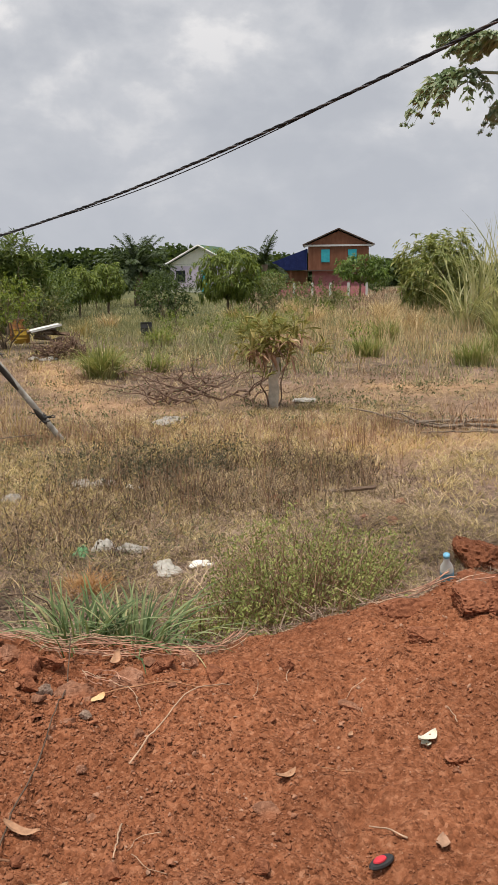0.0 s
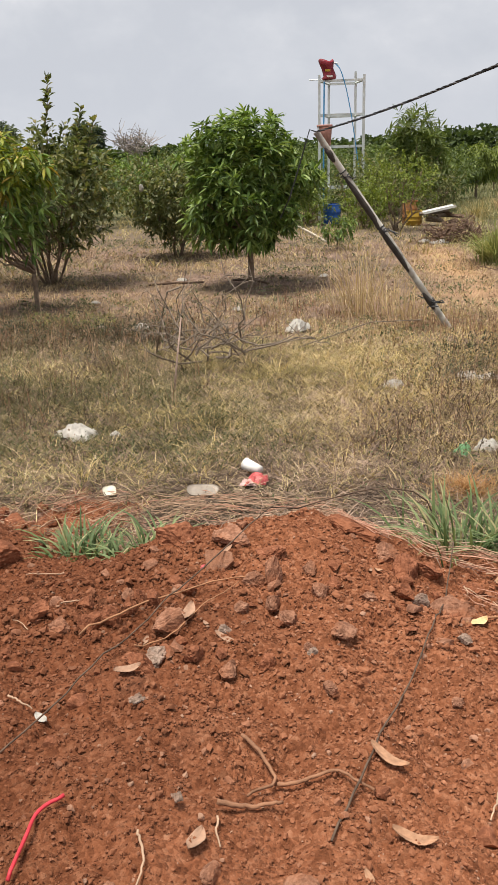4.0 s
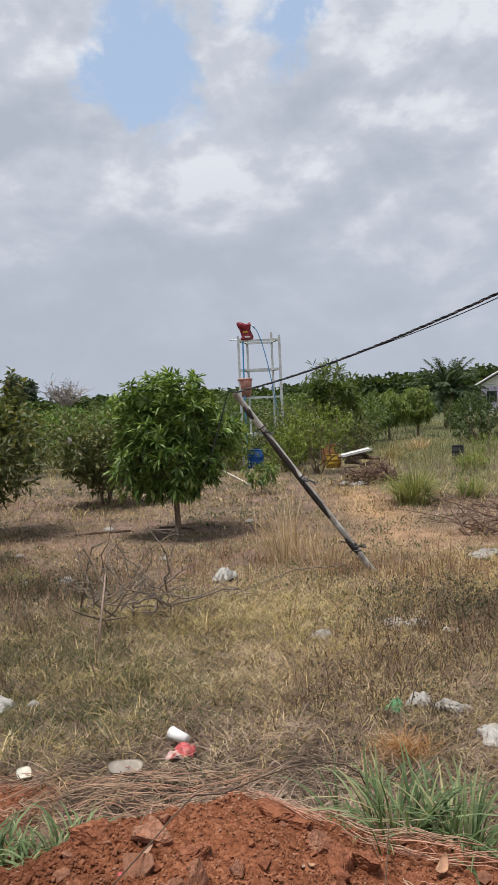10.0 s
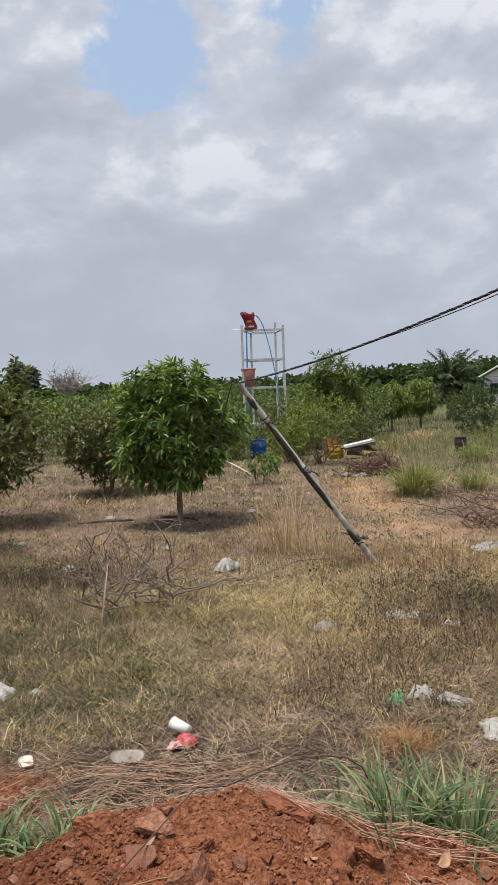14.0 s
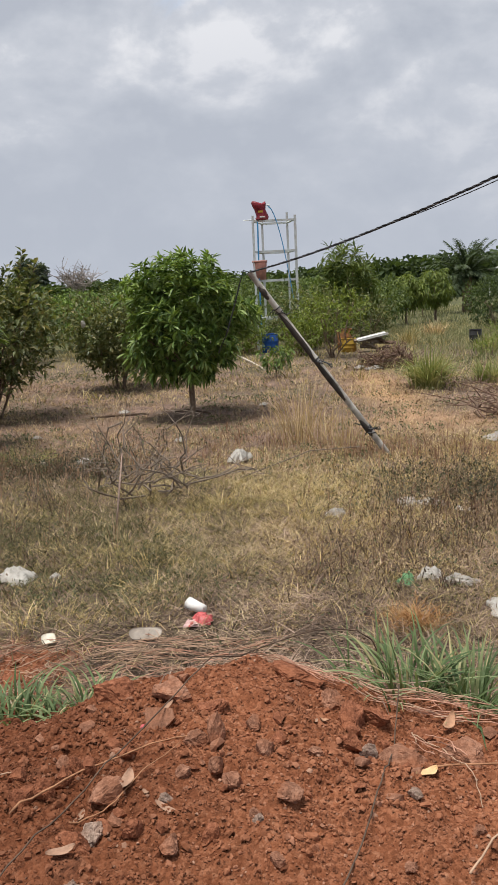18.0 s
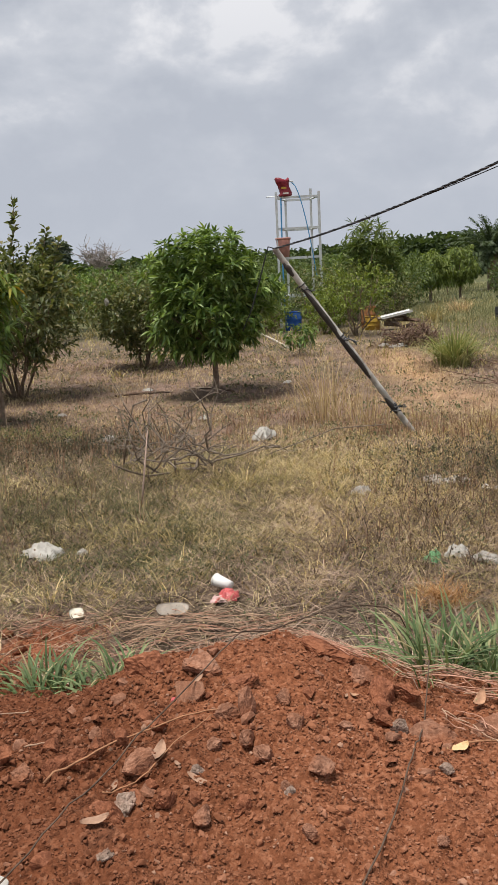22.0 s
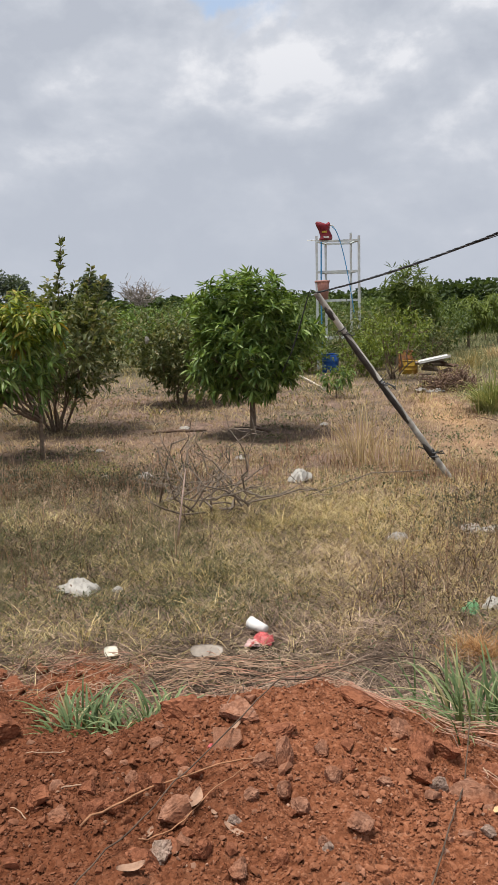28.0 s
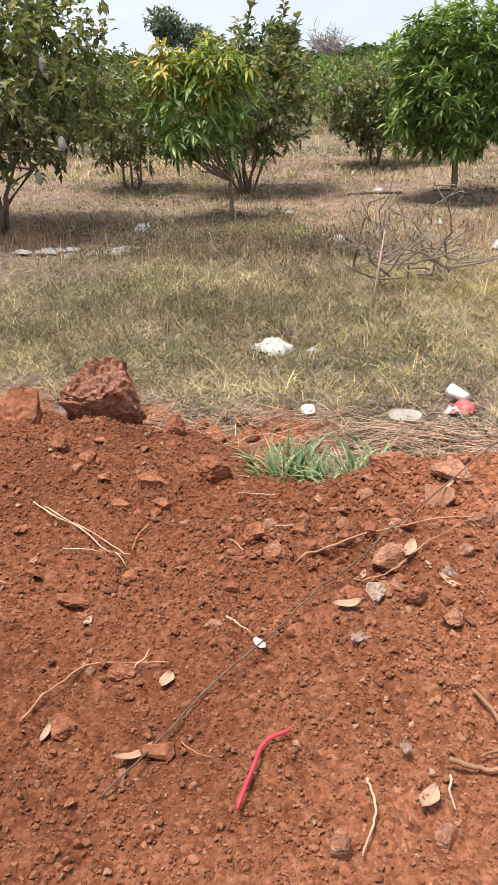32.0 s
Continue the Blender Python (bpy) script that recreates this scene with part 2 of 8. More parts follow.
def pebble_mat():
    m = Mat("pebbles", 0.93, spec=0.15)
    c = m.ramp(m.island(), [(0.0, (0.15, 0.054, 0.026)), (0.4, (0.235, 0.089, 0.044)), (0.8, (0.31, 0.126, 0.067)), (0.96, (0.37, 0.18, 0.113)), (1.0, (0.5, 0.36, 0.27))])
    c = m.mix(0.5, c, m.ramp(m.noise(60, 5.0), [(0.3, SOIL_LO), (0.7, SOIL_HI)]))
    c = m.mix(m.attribute("darker_left"), c, m.mix(1.0, c, (0.7, 0.66, 0.64), "MULTIPLY"))
    m.colour(c)
    m.bump(m.noise(150, 5.0), 0.5, 0.003)
    return m.m


def blade_mat(name, stops, share=0.25):
    m = Mat(name, 0.75, spec=0.2)
    tone = m.n.new("ShaderNodeMath")
    tone.operation = "MULTIPLY_ADD"
    m.l.new(m.island(), tone.inputs[0])
    tone.inputs[1].default_value = 0.62
    patch = m.mix(0.5, m.ramp(m.noise(5.5, 3.0, 0.6), [(0.36, (0, 0, 0)), (0.64, (1, 1, 1))]), m.ramp(m.noise(0.9, 4.0, 0.6), [(0.4, (0, 0, 0)), (0.6, (1, 1, 1))]))
    m.l.new(m.mix(1.0, patch, (0.42, 0.42, 0.42), "MULTIPLY"), tone.inputs[2])
    m.colour(m.ramp(tone.outputs["Value"], stops))
    return m.thin(share, (1.1, 1.05, 0.7)).m


M_GROUND = ground_mat()
M_PEBBLE = pebble_mat()
M_CLOD = stone_mat("red_clod", (0.15, 0.055, 0.029), (0.245, 0.096, 0.052), (0.335, 0.15, 0.09), 0.5)
M_BLOCK = stone_mat("crusted_earth", (0.15, 0.06, 0.036), (0.28, 0.14, 0.092), (0.5, 0.34, 0.27), 0.3)
M_SHARD = stone_mat("brown_tile", (0.2, 0.1, 0.064), (0.29, 0.15, 0.096), (0.37, 0.21, 0.145), 0.6)
M_STONE = stone_mat("dusty_stone", (0.185, 0.088, 0.055), (0.29, 0.148, 0.096), (0.41, 0.25, 0.175), 0.7)
M_GREYSTONE = stone_mat("grey_stone", (0.19, 0.135, 0.105), (0.31, 0.23, 0.185), (0.44, 0.36, 0.31), 0.5)
M_DULL = blade_mat("dull_green_grass", [(0.0, (0.032, 0.035, 0.018)), (0.35, (0.09, 0.092, 0.044)), (0.7, (0.19, 0.17, 0.09)), (1.0, (0.4, 0.33, 0.19))])
M_STRAW = blade_mat("straw", [(0.0, (0.05, 0.037, 0.03)), (0.4, (0.19, 0.135, 0.104)), (0.75, (0.42, 0.305, 0.235)), (1.0, (0.74, 0.58, 0.46))])
M_DRYGRASS = blade_mat("dry_grass", [(0.0, (0.12, 0.088, 0.05)), (0.25, (0.34, 0.25, 0.145)), (0.55, (0.6, 0.455, 0.265)), (0.85, (0.79, 0.64, 0.42)), (1.0, (0.3, 0.31, 0.13))])
M_MIXGRASS = blade_mat("half_dry_grass", [(0.0, (0.065, 0.064, 0.028)), (0.25, (0.2, 0.18, 0.074)), (0.5, (0.4, 0.325, 0.15)), (0.75, (0.63, 0.505, 0.27)), (0.92, (0.77, 0.65, 0.4)), (1.0, (0.2, 0.26, 0.09))])
M_GREYSTRAW = blade_mat("grey_straw", [(0.0, (0.035, 0.027, 0.022)), (0.35, (0.12, 0.088, 0.066)), (0.7, (0.27, 0.195, 0.14)), (1.0, (0.6, 0.45, 0.32))])
M_GOLD = blade_mat("golden_grass", [(0.0, (0.17, 0.12, 0.052)), (0.3, (0.43, 0.315, 0.135)), (0.65, (0.68, 0.52, 0.24)), (0.9, (0.82, 0.67, 0.37)), (1.0, (0.33, 0.33, 0.12))])
M_STUBBLE = blade_mat("pink_stubble", [(0.0, (0.06, 0.041, 0.033)), (0.3, (0.24, 0.158, 0.118)), (0.6, (0.45, 0.315, 0.235)), (0.9, (0.7, 0.55, 0.42)), (1.0, (0.16, 0.18, 0.08))])
M_STUMPLEAF = blade_mat("strap_leaf", [(0.0, (0.07, 0.075, 0.022)), (0.4, (0.17, 0.165, 0.05)), (0.75, (0.31, 0.27, 0.095)), (1.0, (0.46, 0.35, 0.17))], 0.3)
M_RANK = blade_mat("rank_grass_blade", [(0.0, (0.055, 0.068, 0.034)), (0.3, (0.16, 0.178, 0.088)), (0.6, (0.31, 0.31, 0.165)), (0.85, (0.52, 0.48, 0.3)), (1.0, (0.7, 0.62, 0.44))], 0.3)
M_CANE = blade_mat("cane_blades", [(0.0, (0.17, 0.17, 0.09)), (0.35, (0.34, 0.36, 0.18)), (0.7, (0.52, 0.5, 0.3)), (1.0, (0.68, 0.58, 0.4))], 0.35)
M_WEED = blade_mat("brown_weed", [(0.0, (0.04, 0.029, 0.022)), (0.35, (0.115, 0.08, 0.056)), (0.75, (0.25, 0.175, 0.12)), (0.93, (0.45, 0.34, 0.24)), (1.0, (0.11, 0.12, 0.055))])
M_STALK = blade_mat("seed_stalk", [(0.0, (0.07, 0.042, 0.032)), (0.3, (0.25, 0.14, 0.1)), (0.6, (0.45, 0.28, 0.19)), (1.0, (0.74, 0.57, 0.41))])
M_DARKWEED = blade_mat("dark_weed_leaf", [(0.0, (0.028, 0.036, 0.022)), (0.4, (0.062, 0.068, 0.042)), (0.75, (0.12, 0.115, 0.075)), (1.0, (0.24, 0.18, 0.13))])
M_WEEDLOW = blade_mat("low_weed_leaf", [(0.0, (0.048, 0.06, 0.032)), (0.4, (0.105, 0.12, 0.06)), (0.75, (0.2, 0.205, 0.115)), (1.0, (0.36, 0.28, 0.18))])
M_LITTER = blade_mat("leaf_litter", [(0.0, (0.06, 0.04, 0.028)), (0.5, (0.17, 0.11, 0.07)), (0.85, (0.3, 0.2, 0.13)), (1.0, (0.42, 0.32, 0.22))])
M_PALESTALK = blade_mat("pale_stalk", [(0.0, (0.24, 0.17, 0.09)), (0.5, (0.52, 0.38, 0.21)), (1.0, (0.76, 0.62, 0.4))])
green = Mat("green_blade", 0.6, spec=0.3)
green.colour(green.ramp(green.random(), [(0.0, (0.07, 0.115, 0.045)), (0.5, (0.145, 0.205, 0.085)), (0.85, (0.25, 0.31, 0.15)), (1.0, (0.44, 0.37, 0.2))]))
M_GREENPART = green.thin(0.3, (1.1, 1.05, 0.7)).m
M_LEMON = blade_mat("lemongrass_blades", [(0.0, (0.11, 0.15, 0.045)), (0.4, (0.235, 0.27, 0.09)), (0.75, (0.39, 0.38, 0.17)), (1.0, (0.52, 0.45, 0.26))], 0.3)
M_BUSHLEAF = blade_mat("weed_leaf", [(0.0, (0.1, 0.125, 0.038)), (0.45, (0.23, 0.26, 0.085)), (0.85, (0.4, 0.42, 0.155)), (1.0, (0.44, 0.37, 0.2))], 0.3)
M_MANGO = leaf_mat("mango_leaf", (0.026, 0.055, 0.015), (0.078, 0.138, 0.033), (0.19, 0.28, 0.075), (0.3, 0.37, 0.13), 0.36)
M_MANGO_YOUNG = leaf_mat("young_mango_leaf", (0.045, 0.085, 0.015), (0.12, 0.19, 0.028), (0.27, 0.32, 0.05), (0.42, 0.26, 0.06), 0.45)
M_MANGO_PALE = leaf_mat("pale_mango_leaf", (0.05, 0.08, 0.018), (0.115, 0.165, 0.03), (0.23, 0.28, 0.065), None, 0.5)
M_MANGO_FLUSH = leaf_mat("flush_mango_leaf", (0.2, 0.22, 0.035), (0.34, 0.32, 0.055), (0.44, 0.36, 0.08), (0.46, 0.24, 0.08), 0.45)
M_GUAVA = leaf_mat("guava_leaf", (0.036, 0.052, 0.02), (0.09, 0.115, 0.042), (0.19, 0.21, 0.09), (0.28, 0.24, 0.12), 0.42)
M_ORCHARD = leaf_mat("orchard_leaf", (0.024, 0.042, 0.015), (0.06, 0.094, 0.03), (0.14, 0.185, 0.06), None, 0.45)
M_FAR = leaf_mat("far_leaf", (0.024, 0.043, 0.018), (0.044, 0.072, 0.028), (0.082, 0.116, 0.044), None, 0.6)
# aerial haze put into the leaf colour: paler and bluer for the tall trees
M_HAZETINT = leaf_mat("haze_tinted_leaf", (0.07, 0.096, 0.08), (0.1, 0.13, 0.105), (0.145, 0.175, 0.135), None, 0.7)
M_PALM = leaf_mat("palm_leaf", (0.02, 0.036, 0.018), (0.042, 0.066, 0.03), (0.085, 0.118, 0.055), None, 0.5)
M_STARLEAF = leaf_mat("frond_leaf", (0.04, 0.07, 0.022), (0.085, 0.13, 0.038), (0.16, 0.2, 0.065), None, 0.5)
M_WEEP = leaf_mat("weeping_leaf", (0.045, 0.075, 0.018), (0.11, 0.155, 0.032), (0.21, 0.26, 0.062), None, 0.5)
M_OLIVE = leaf_mat("olive_leaf", (0.075, 0.1, 0.032), (0.165, 0.2, 0.06), (0.3, 0.33, 0.12), (0.4, 0.36, 0.17), 0.5)
M_PAPAYA = leaf_mat("papaya_leaf", (0.1, 0.145, 0.075), (0.2, 0.26, 0.15), (0.32, 0.38, 0.25), (0.4, 0.43, 0.3), 0.5, (0.9, 1.0, 0.75))
M_BARK = plain_mat("bark", (0.19, 0.14, 0.10), 0.9, vary=0.4, scale=30, bump=0.6)
M_TWIG = plain_mat("dead_twig", (0.2, 0.16, 0.125), 0.9, vary=0.4, scale=20, bump=0.4)
M_PINKTWIG = plain_mat("bare_twig", (0.36, 0.26, 0.21), 0.9, vary=0.3, scale=20, bump=0.3)
M_GREYTWIG = plain_mat("grey_twig", (0.3, 0.26, 0.235), 0.9, vary=0.2, scale=3, bump=0)
M_DARKTWIG = plain_mat("dark_twig", (0.10, 0.065, 0.045), 0.9, vary=0.4, scale=20, bump=0.4)
M_BRUSH = plain_mat("brown_brushwood", (0.17, 0.11, 0.08), 0.9, vary=0.45, scale=9, bump=0.4)
M_BAMBOO = plain_mat("weathered_bamboo", (0.42, 0.40, 0.36), 0.65, vary=0.3, scale=12, bump=0.3, dirt=(0.12, 0.10, 0.085))
M_PALEWOOD = plain_mat("bleached_wood", (0.5, 0.44, 0.36), 0.85, vary=0.25, scale=14, bump=0.4)
M_BAMBOO_DARK = plain_mat("dark_bamboo", (0.045, 0.038, 0.034), 0.75, vary=0.4, scale=12, bump=0.3)
M_WIRE = plain_mat("black_cable", (0.022, 0.022, 0.024), 0.5, vary=0.3, scale=30, bump=0)
M_ALU = plain_mat("silver_cable", (0.16, 0.16, 0.17), 0.5, 0.5, vary=0.2, scale=30, bump=0)
M_STEEL = plain_mat("galvanised_steel", (0.56, 0.6, 0.6), 0.5, 0.1, vary=0.12, scale=10, bump=0.1, dirt=(0.42, 0.43, 0.42))
M_REDPLASTIC = plain_mat("red_plastic", (0.21, 0.018, 0.03), 0.5, vary=0.3, scale=9, bump=0.15, dirt=(0.16, 0.045, 0.04))
M_PINKPLASTIC = plain_mat("faded_red_plastic", (0.42, 0.20, 0.16), 0.6, vary=0.25, scale=9, bump=0.15, dirt=(0.3, 0.17, 0.14))
M_BLUEPIPE = plain_mat("blue_pipe", (0.06, 0.26, 0.5), 0.45, vary=0.15, scale=9, bump=0)
M_BLUEDRUM = plain_mat("blue_plastic", (0.02, 0.09, 0.36), 0.45, vary=0.3, scale=6, bump=0.1, dirt=(0.03, 0.07, 0.2))
M_YELLOWDRUM = plain_mat("ochre_plastic", (0.36, 0.23, 0.03), 0.6, vary=0.3, scale=6, bump=0.2, dirt=(0.25, 0.11, 0.04))
M_RUST = plain_mat("rusty_sheet", (0.26, 0.12, 0.05), 0.85, vary=0.4, scale=10, bump=0.3)
M_BLACKPLASTIC = plain_mat("black_plastic", (0.03, 0.03, 0.032), 0.5, vary=0.3, scale=10, bump=0.1)
M_WHITE = plain_mat("white_foam", (0.74, 0.74, 0.72), 0.6, vary=0.08, scale=10, bump=0.1, dirt=(0.55, 0.5, 0.44))
M_RED = plain_mat("red_wrapper", (0.48, 0.1, 0.1), 0.4, vary=0.3, scale=40, bump=0.2)
M_PINK = plain_mat("pink_wrapper", (0.55, 0.36, 0.34), 0.4, vary=0.2, scale=30, bump=0.2)
M_BLUELABEL = plain_mat("blue_label", (0.17, 0.42, 0.6), 0.4, vary=0.2, scale=30, bump=0.1)
M_GREENBAG = plain_mat("green_bag", (0.13, 0.27, 0.13), 0.4, vary=0.4, scale=30, bump=0.2)
M_DRYLEAF = plain_mat("dry_leaf", (0.36, 0.2, 0.12), 0.8, vary=0.4, scale=30, bump=0.3)
M_YELLOWLEAF = plain_mat("yellow_leaf", (0.62, 0.42, 0.22), 0.6, vary=0.2, scale=30, bump=0.3)
M_VINE = plain_mat("dry_vine", (0.34, 0.17, 0.09), 0.85, vary=0.3, scale=30, bump=0.4)
M_ROOT = plain_mat("root", (0.25, 0.125, 0.072), 0.9, vary=0.35, scale=30, bump=0.5)


def bag_mat(name, col, share):
    m = Mat(name, 0.35, spec=0.4)
    m.colour(m.ramp(m.noise(14, 5.0), [(0.3, tuple(c * 0.7 for c in col)), (0.7, col)]))
    m.bump(m.noise(30, 5.0, 0.6), 0.6, 0.01)
    return m.thin(share, (1, 1, 1)).m


M_DISH = plain_mat("dusty_plastic", (0.27, 0.23, 0.19), 0.45, vary=0.2, scale=22, bump=0.0, dirt=(0.2, 0.16, 0.125))
M_PALEWHITE = plain_mat("cream_plastic", (0.6, 0.57, 0.47), 0.55, vary=0.12, scale=20, bump=0.1)
M_BAG = bag_mat("white_bag", (0.62, 0.59, 0.54), 0.3)
M_BAGDIM = bag_mat("dusty_bag", (0.52, 0.485, 0.44), 0.35)


# ---- mesh helpers ----
rng = np.random.default_rng(7)


def tri_mesh(name, verts, tris, smooth=False):
    """A mesh from arrays of points and triangles."""
    me = bpy.data.meshes.new(name)
    verts, tris = np.asarray(verts, np.float32), np.asarray(tris, np.int32)
    me.vertices.add(len(verts))
    me.vertices.foreach_set("co", verts.ravel())
    k = tris.shape[1]
    me.loops.add(tris.size)
    me.loops.foreach_set("vertex_index", tris.ravel())
    me.polygons.add(len(tris))
    me.polygons.foreach_set("loop_start", np.arange(0, tris.size, k, dtype=np.int32))
    me.polygons.foreach_set("use_smooth", np.full(len(tris), smooth))
    me.update(calc_edges=True)
    return me


def part(name, data, material, parent=None, label="", at=(0, 0, 0)):
    """Links a mesh (or a bmesh, or a pair of points and faces) as one object, under a thing or a part."""
    if isinstance(data, bmesh.types.BMesh):
        me = bpy.data.meshes.new(name)
        data.to_mesh(me)
        data.free()
    elif isinstance(data, tuple):
        me = tri_mesh(name, data[0], data[1], len(data) > 2 and data[2])
    else:
        me = data
    if not me.materials:
        me.materials.append(material)
    ob = new(name, me)
    ob.location = at
    if parent:
        ob.parent = parent
    if label:
        tagged(ob, label)
    return ob


def thing(name, label, category, at=(0, 0, 0), turn=0, group="", kind=""):
    ob = new(name)
    ob.matrix_basis = pose(*at, 0, 0, turn)
    return tagged(ob, label, category, group, kind)


def join(pieces):
    vs, fs, k = [], [], 0
    for v, f in pieces:
        vs.append(np.asarray(v, float))
        fs.append(np.asarray(f, int) + k)
        k += len(v)
    return np.concatenate(vs), np.concatenate(fs)


def tube(path, radii, sides=6, cap=True):
    """A round rod along a line of points: points and triangles."""
    path = np.asarray(path, float)
    n = len(path)
    radii = np.broadcast_to(np.asarray(radii, float), (n,))
    tang = np.gradient(path, axis=0)
    tang /= np.linalg.norm(tang, axis=1)[:, None] + 1e-9
    ref = np.where(np.abs(tang[:, 2:3]) > 0.9, [[1.0, 0, 0]], [[0, 0, 1.0]])
    u = np.cross(tang, ref)
    u /= np.linalg.norm(u, axis=1)[:, None] + 1e-9
    v = np.cross(tang, u)
    a = np.linspace(0, 2 * np.pi, sides, endpoint=False)
    ring = u[:, None] * np.cos(a)[None, :, None] + v[:, None] * np.sin(a)[None, :, None]
    verts = (path[:, None] + ring * radii[:, None, None]).reshape(-1, 3)
    i, j = np.meshgrid(np.arange(n - 1), np.arange(sides), indexing="ij")
    i, j = i.ravel(), j.ravel()
    k = (j + 1) % sides
    p, q, r, s = i * sides + j, i * sides + k, (i + 1) * sides + k, (i + 1) * sides + j
    tris = np.concatenate([np.stack([p, q, r], 1), np.stack([p, r, s], 1)])
    if cap:
        verts = np.concatenate([verts, path[:1], path[-1:]])
        j = np.arange(sides)
        k = (j + 1) % sides
        e = (n - 1) * sides
        tris = np.concatenate([tris, np.stack([k, j, np.full(sides, n * sides)], 1), np.stack([e + j, e + k, np.full(sides, n * sides + 1)], 1)])
    return verts, tris


def box(lo, hi):
    x0, y0, z0 = lo
    x1, y1, z1 = hi
    v = [(x0, y0, z0), (x1, y0, z0), (x1, y1, z0), (x0, y1, z0), (x0, y0, z1), (x1, y0, z1), (x1, y1, z1), (x0, y1, z1)]
    q = [(0, 3, 2, 1), (4, 5, 6, 7), (0, 1, 5, 4), (1, 2, 6, 5), (2, 3, 7, 6), (3, 0, 4, 7)]
    t = [(a, b, c) for a, b, c, d in q] + [(a, c, d) for a, b, c, d in q]
    return np.array(v, float), np.array(t)


def lathe(profile, sides=20):
    """A turned solid from (radius, height) pairs."""
    n = len(profile)
    profile = [(max(r, 0.0004), z) for r, z in profile]
    a = np.linspace(0, 2 * np.pi, sides, endpoint=False)
    v = np.array([(r * math.cos(t), r * math.sin(t), z) for r, z in profile for t in a])
    tris = []
    for i in range(n - 1):
        for j in range(sides):
            k = (j + 1) % sides
            p, q, r, s = i * sides + j, i * sides + k, (i + 1) * sides + k, (i + 1) * sides + j
            tris += [(p, q, r), (p, r, s)]
    return v, np.array(tris)


def lattice(ix, iy, seed):
    h = (ix * 374761393 + iy * 668265263 + seed * 974634777) & 0xFFFFFFFF
    h = ((h ^ (h >> 13)) * 1274126177) & 0xFFFFFFFF
    return ((h ^ (h >> 16)) & 0xFFFF) / 65535.0


def vnoise(x, y, seed=0):
    x, y = np.asarray(x, float), np.asarray(y, float)
    ix, iy = np.floor(x).astype(np.int64), np.floor(y).astype(np.int64)
    fx, fy = x - ix, y - iy
    fx, fy = fx * fx * (3 - 2 * fx), fy * fy * (3 - 2 * fy)
    a, b = lattice(ix, iy, seed), lattice(ix + 1, iy, seed)
    c, d = lattice(ix, iy + 1, seed), lattice(ix + 1, iy + 1, seed)
    return (a + (b - a) * fx) * (1 - fy) + (c + (d - c) * fx) * fy - 0.5


def fbm(x, y, octaves=4, seed=0):
    total, amp, f = 0.0, 1.0, 1.0
    for o in range(octaves):
        total = total + amp * vnoise(np.asarray(x) * f, np.asarray(y) * f, seed + o * 17)
        amp, f = amp * 0.5, f * 2.03
    return total


def step(a, b, x):
    t = np.clip((np.asarray(x, float) - a) / (b - a), 0, 1)
    return t * t * (3 - 2 * t)


# ---- the lie of the land: a heaped bank of red earth, then a dry field ----
CREST = [(-8, 2.6), (-2.6, 2.6), (-1.7, 2.55), (-1.15, 2.45), (-0.88, 2.3), (-0.6, 2.3), (-0.4, 2.45), (0.05, 2.58), (0.35, 2.45), (0.7, 2.36), (1.1, 2.25), (1.55, 2.3), (2.2, 2.3), (8, 2.4)]
CX, CY = zip(*CREST)


def bank(x, y):
    """How much of the red bank stands at a place: 1 on its top, 0 in the field."""
    edge = np.interp(x, CX, CY) + 0.16 * 0.8 * fbm(np.asarray(x) * 3.1, np.asarray(y) * 1.3, 3, 5)
    return 1 - step(-0.12, 0.95, np.asarray(y) - edge)


def height(x, y):
    x, y = np.asarray(x, float), np.asarray(y, float)
    b = bank(x, y)
    top = 0.47 - 0.075 * step(0.0, 0.55, x) + 0.05 * step(1.3, 2.1, x)
    top = top + 0.05 * np.exp(-((x - 0.02) / 0.4) ** 2 - ((y - 2.4) / 0.30) ** 2)
    top = top + 0.01 * np.exp(-((x + 1.55) / 0.35) ** 2 - ((y - 2.5) / 0.25) ** 2)
    top = top - 0.04 * np.exp(-((x + 0.8) / 0.32) ** 2 - ((y - 2.4) / 0.2) ** 2)
    rough = 0.05 * fbm(x * 2.2, y * 2.2, 3, 11) + 0.045 * fbm(x * 9, y * 9, 4, 23)
    field = 0.05 * fbm(x * 0.7, y * 0.7, 3, 31) * (1 - step(30, 60, np.hypot(x, y))) + 0.02 * fbm(x * 4, y * 4, 3, 37) * (1 - step(8, 14, np.hypot(x, y)))
    return b * (top + rough) + (1 - b) * field


def spread(fine_lo, fine_hi, d, reach, grow=1.13):
    mid = list(np.arange(fine_lo, fine_hi + d / 2, d))
    lo, s = [fine_lo], d
    while lo[-1] > -reach:
        s *= grow
        lo.append(lo[-1] - s)
    hi, s = [fine_hi], d
    while hi[-1] < reach:
        s *= grow
        hi.append(hi[-1] + s)
    return np.array(lo[:0:-1] + mid + hi[1:])


def spill(x, y):
    """Red earth that has rolled over the back of the bank."""
    return 0.95 * step(-0.75, -1.15, x) * step(4.0, 3.65, y + 0.6 * fbm(x * 3, y * 3, 3, 49)) * step(2.2, 2.5, y)


def darker_left_at(x, y):
    """Where the earth and gravel are coloured darker, on the left of the bank."""
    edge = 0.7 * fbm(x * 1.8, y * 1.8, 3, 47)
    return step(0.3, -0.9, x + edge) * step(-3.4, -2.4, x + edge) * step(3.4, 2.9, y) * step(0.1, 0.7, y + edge)


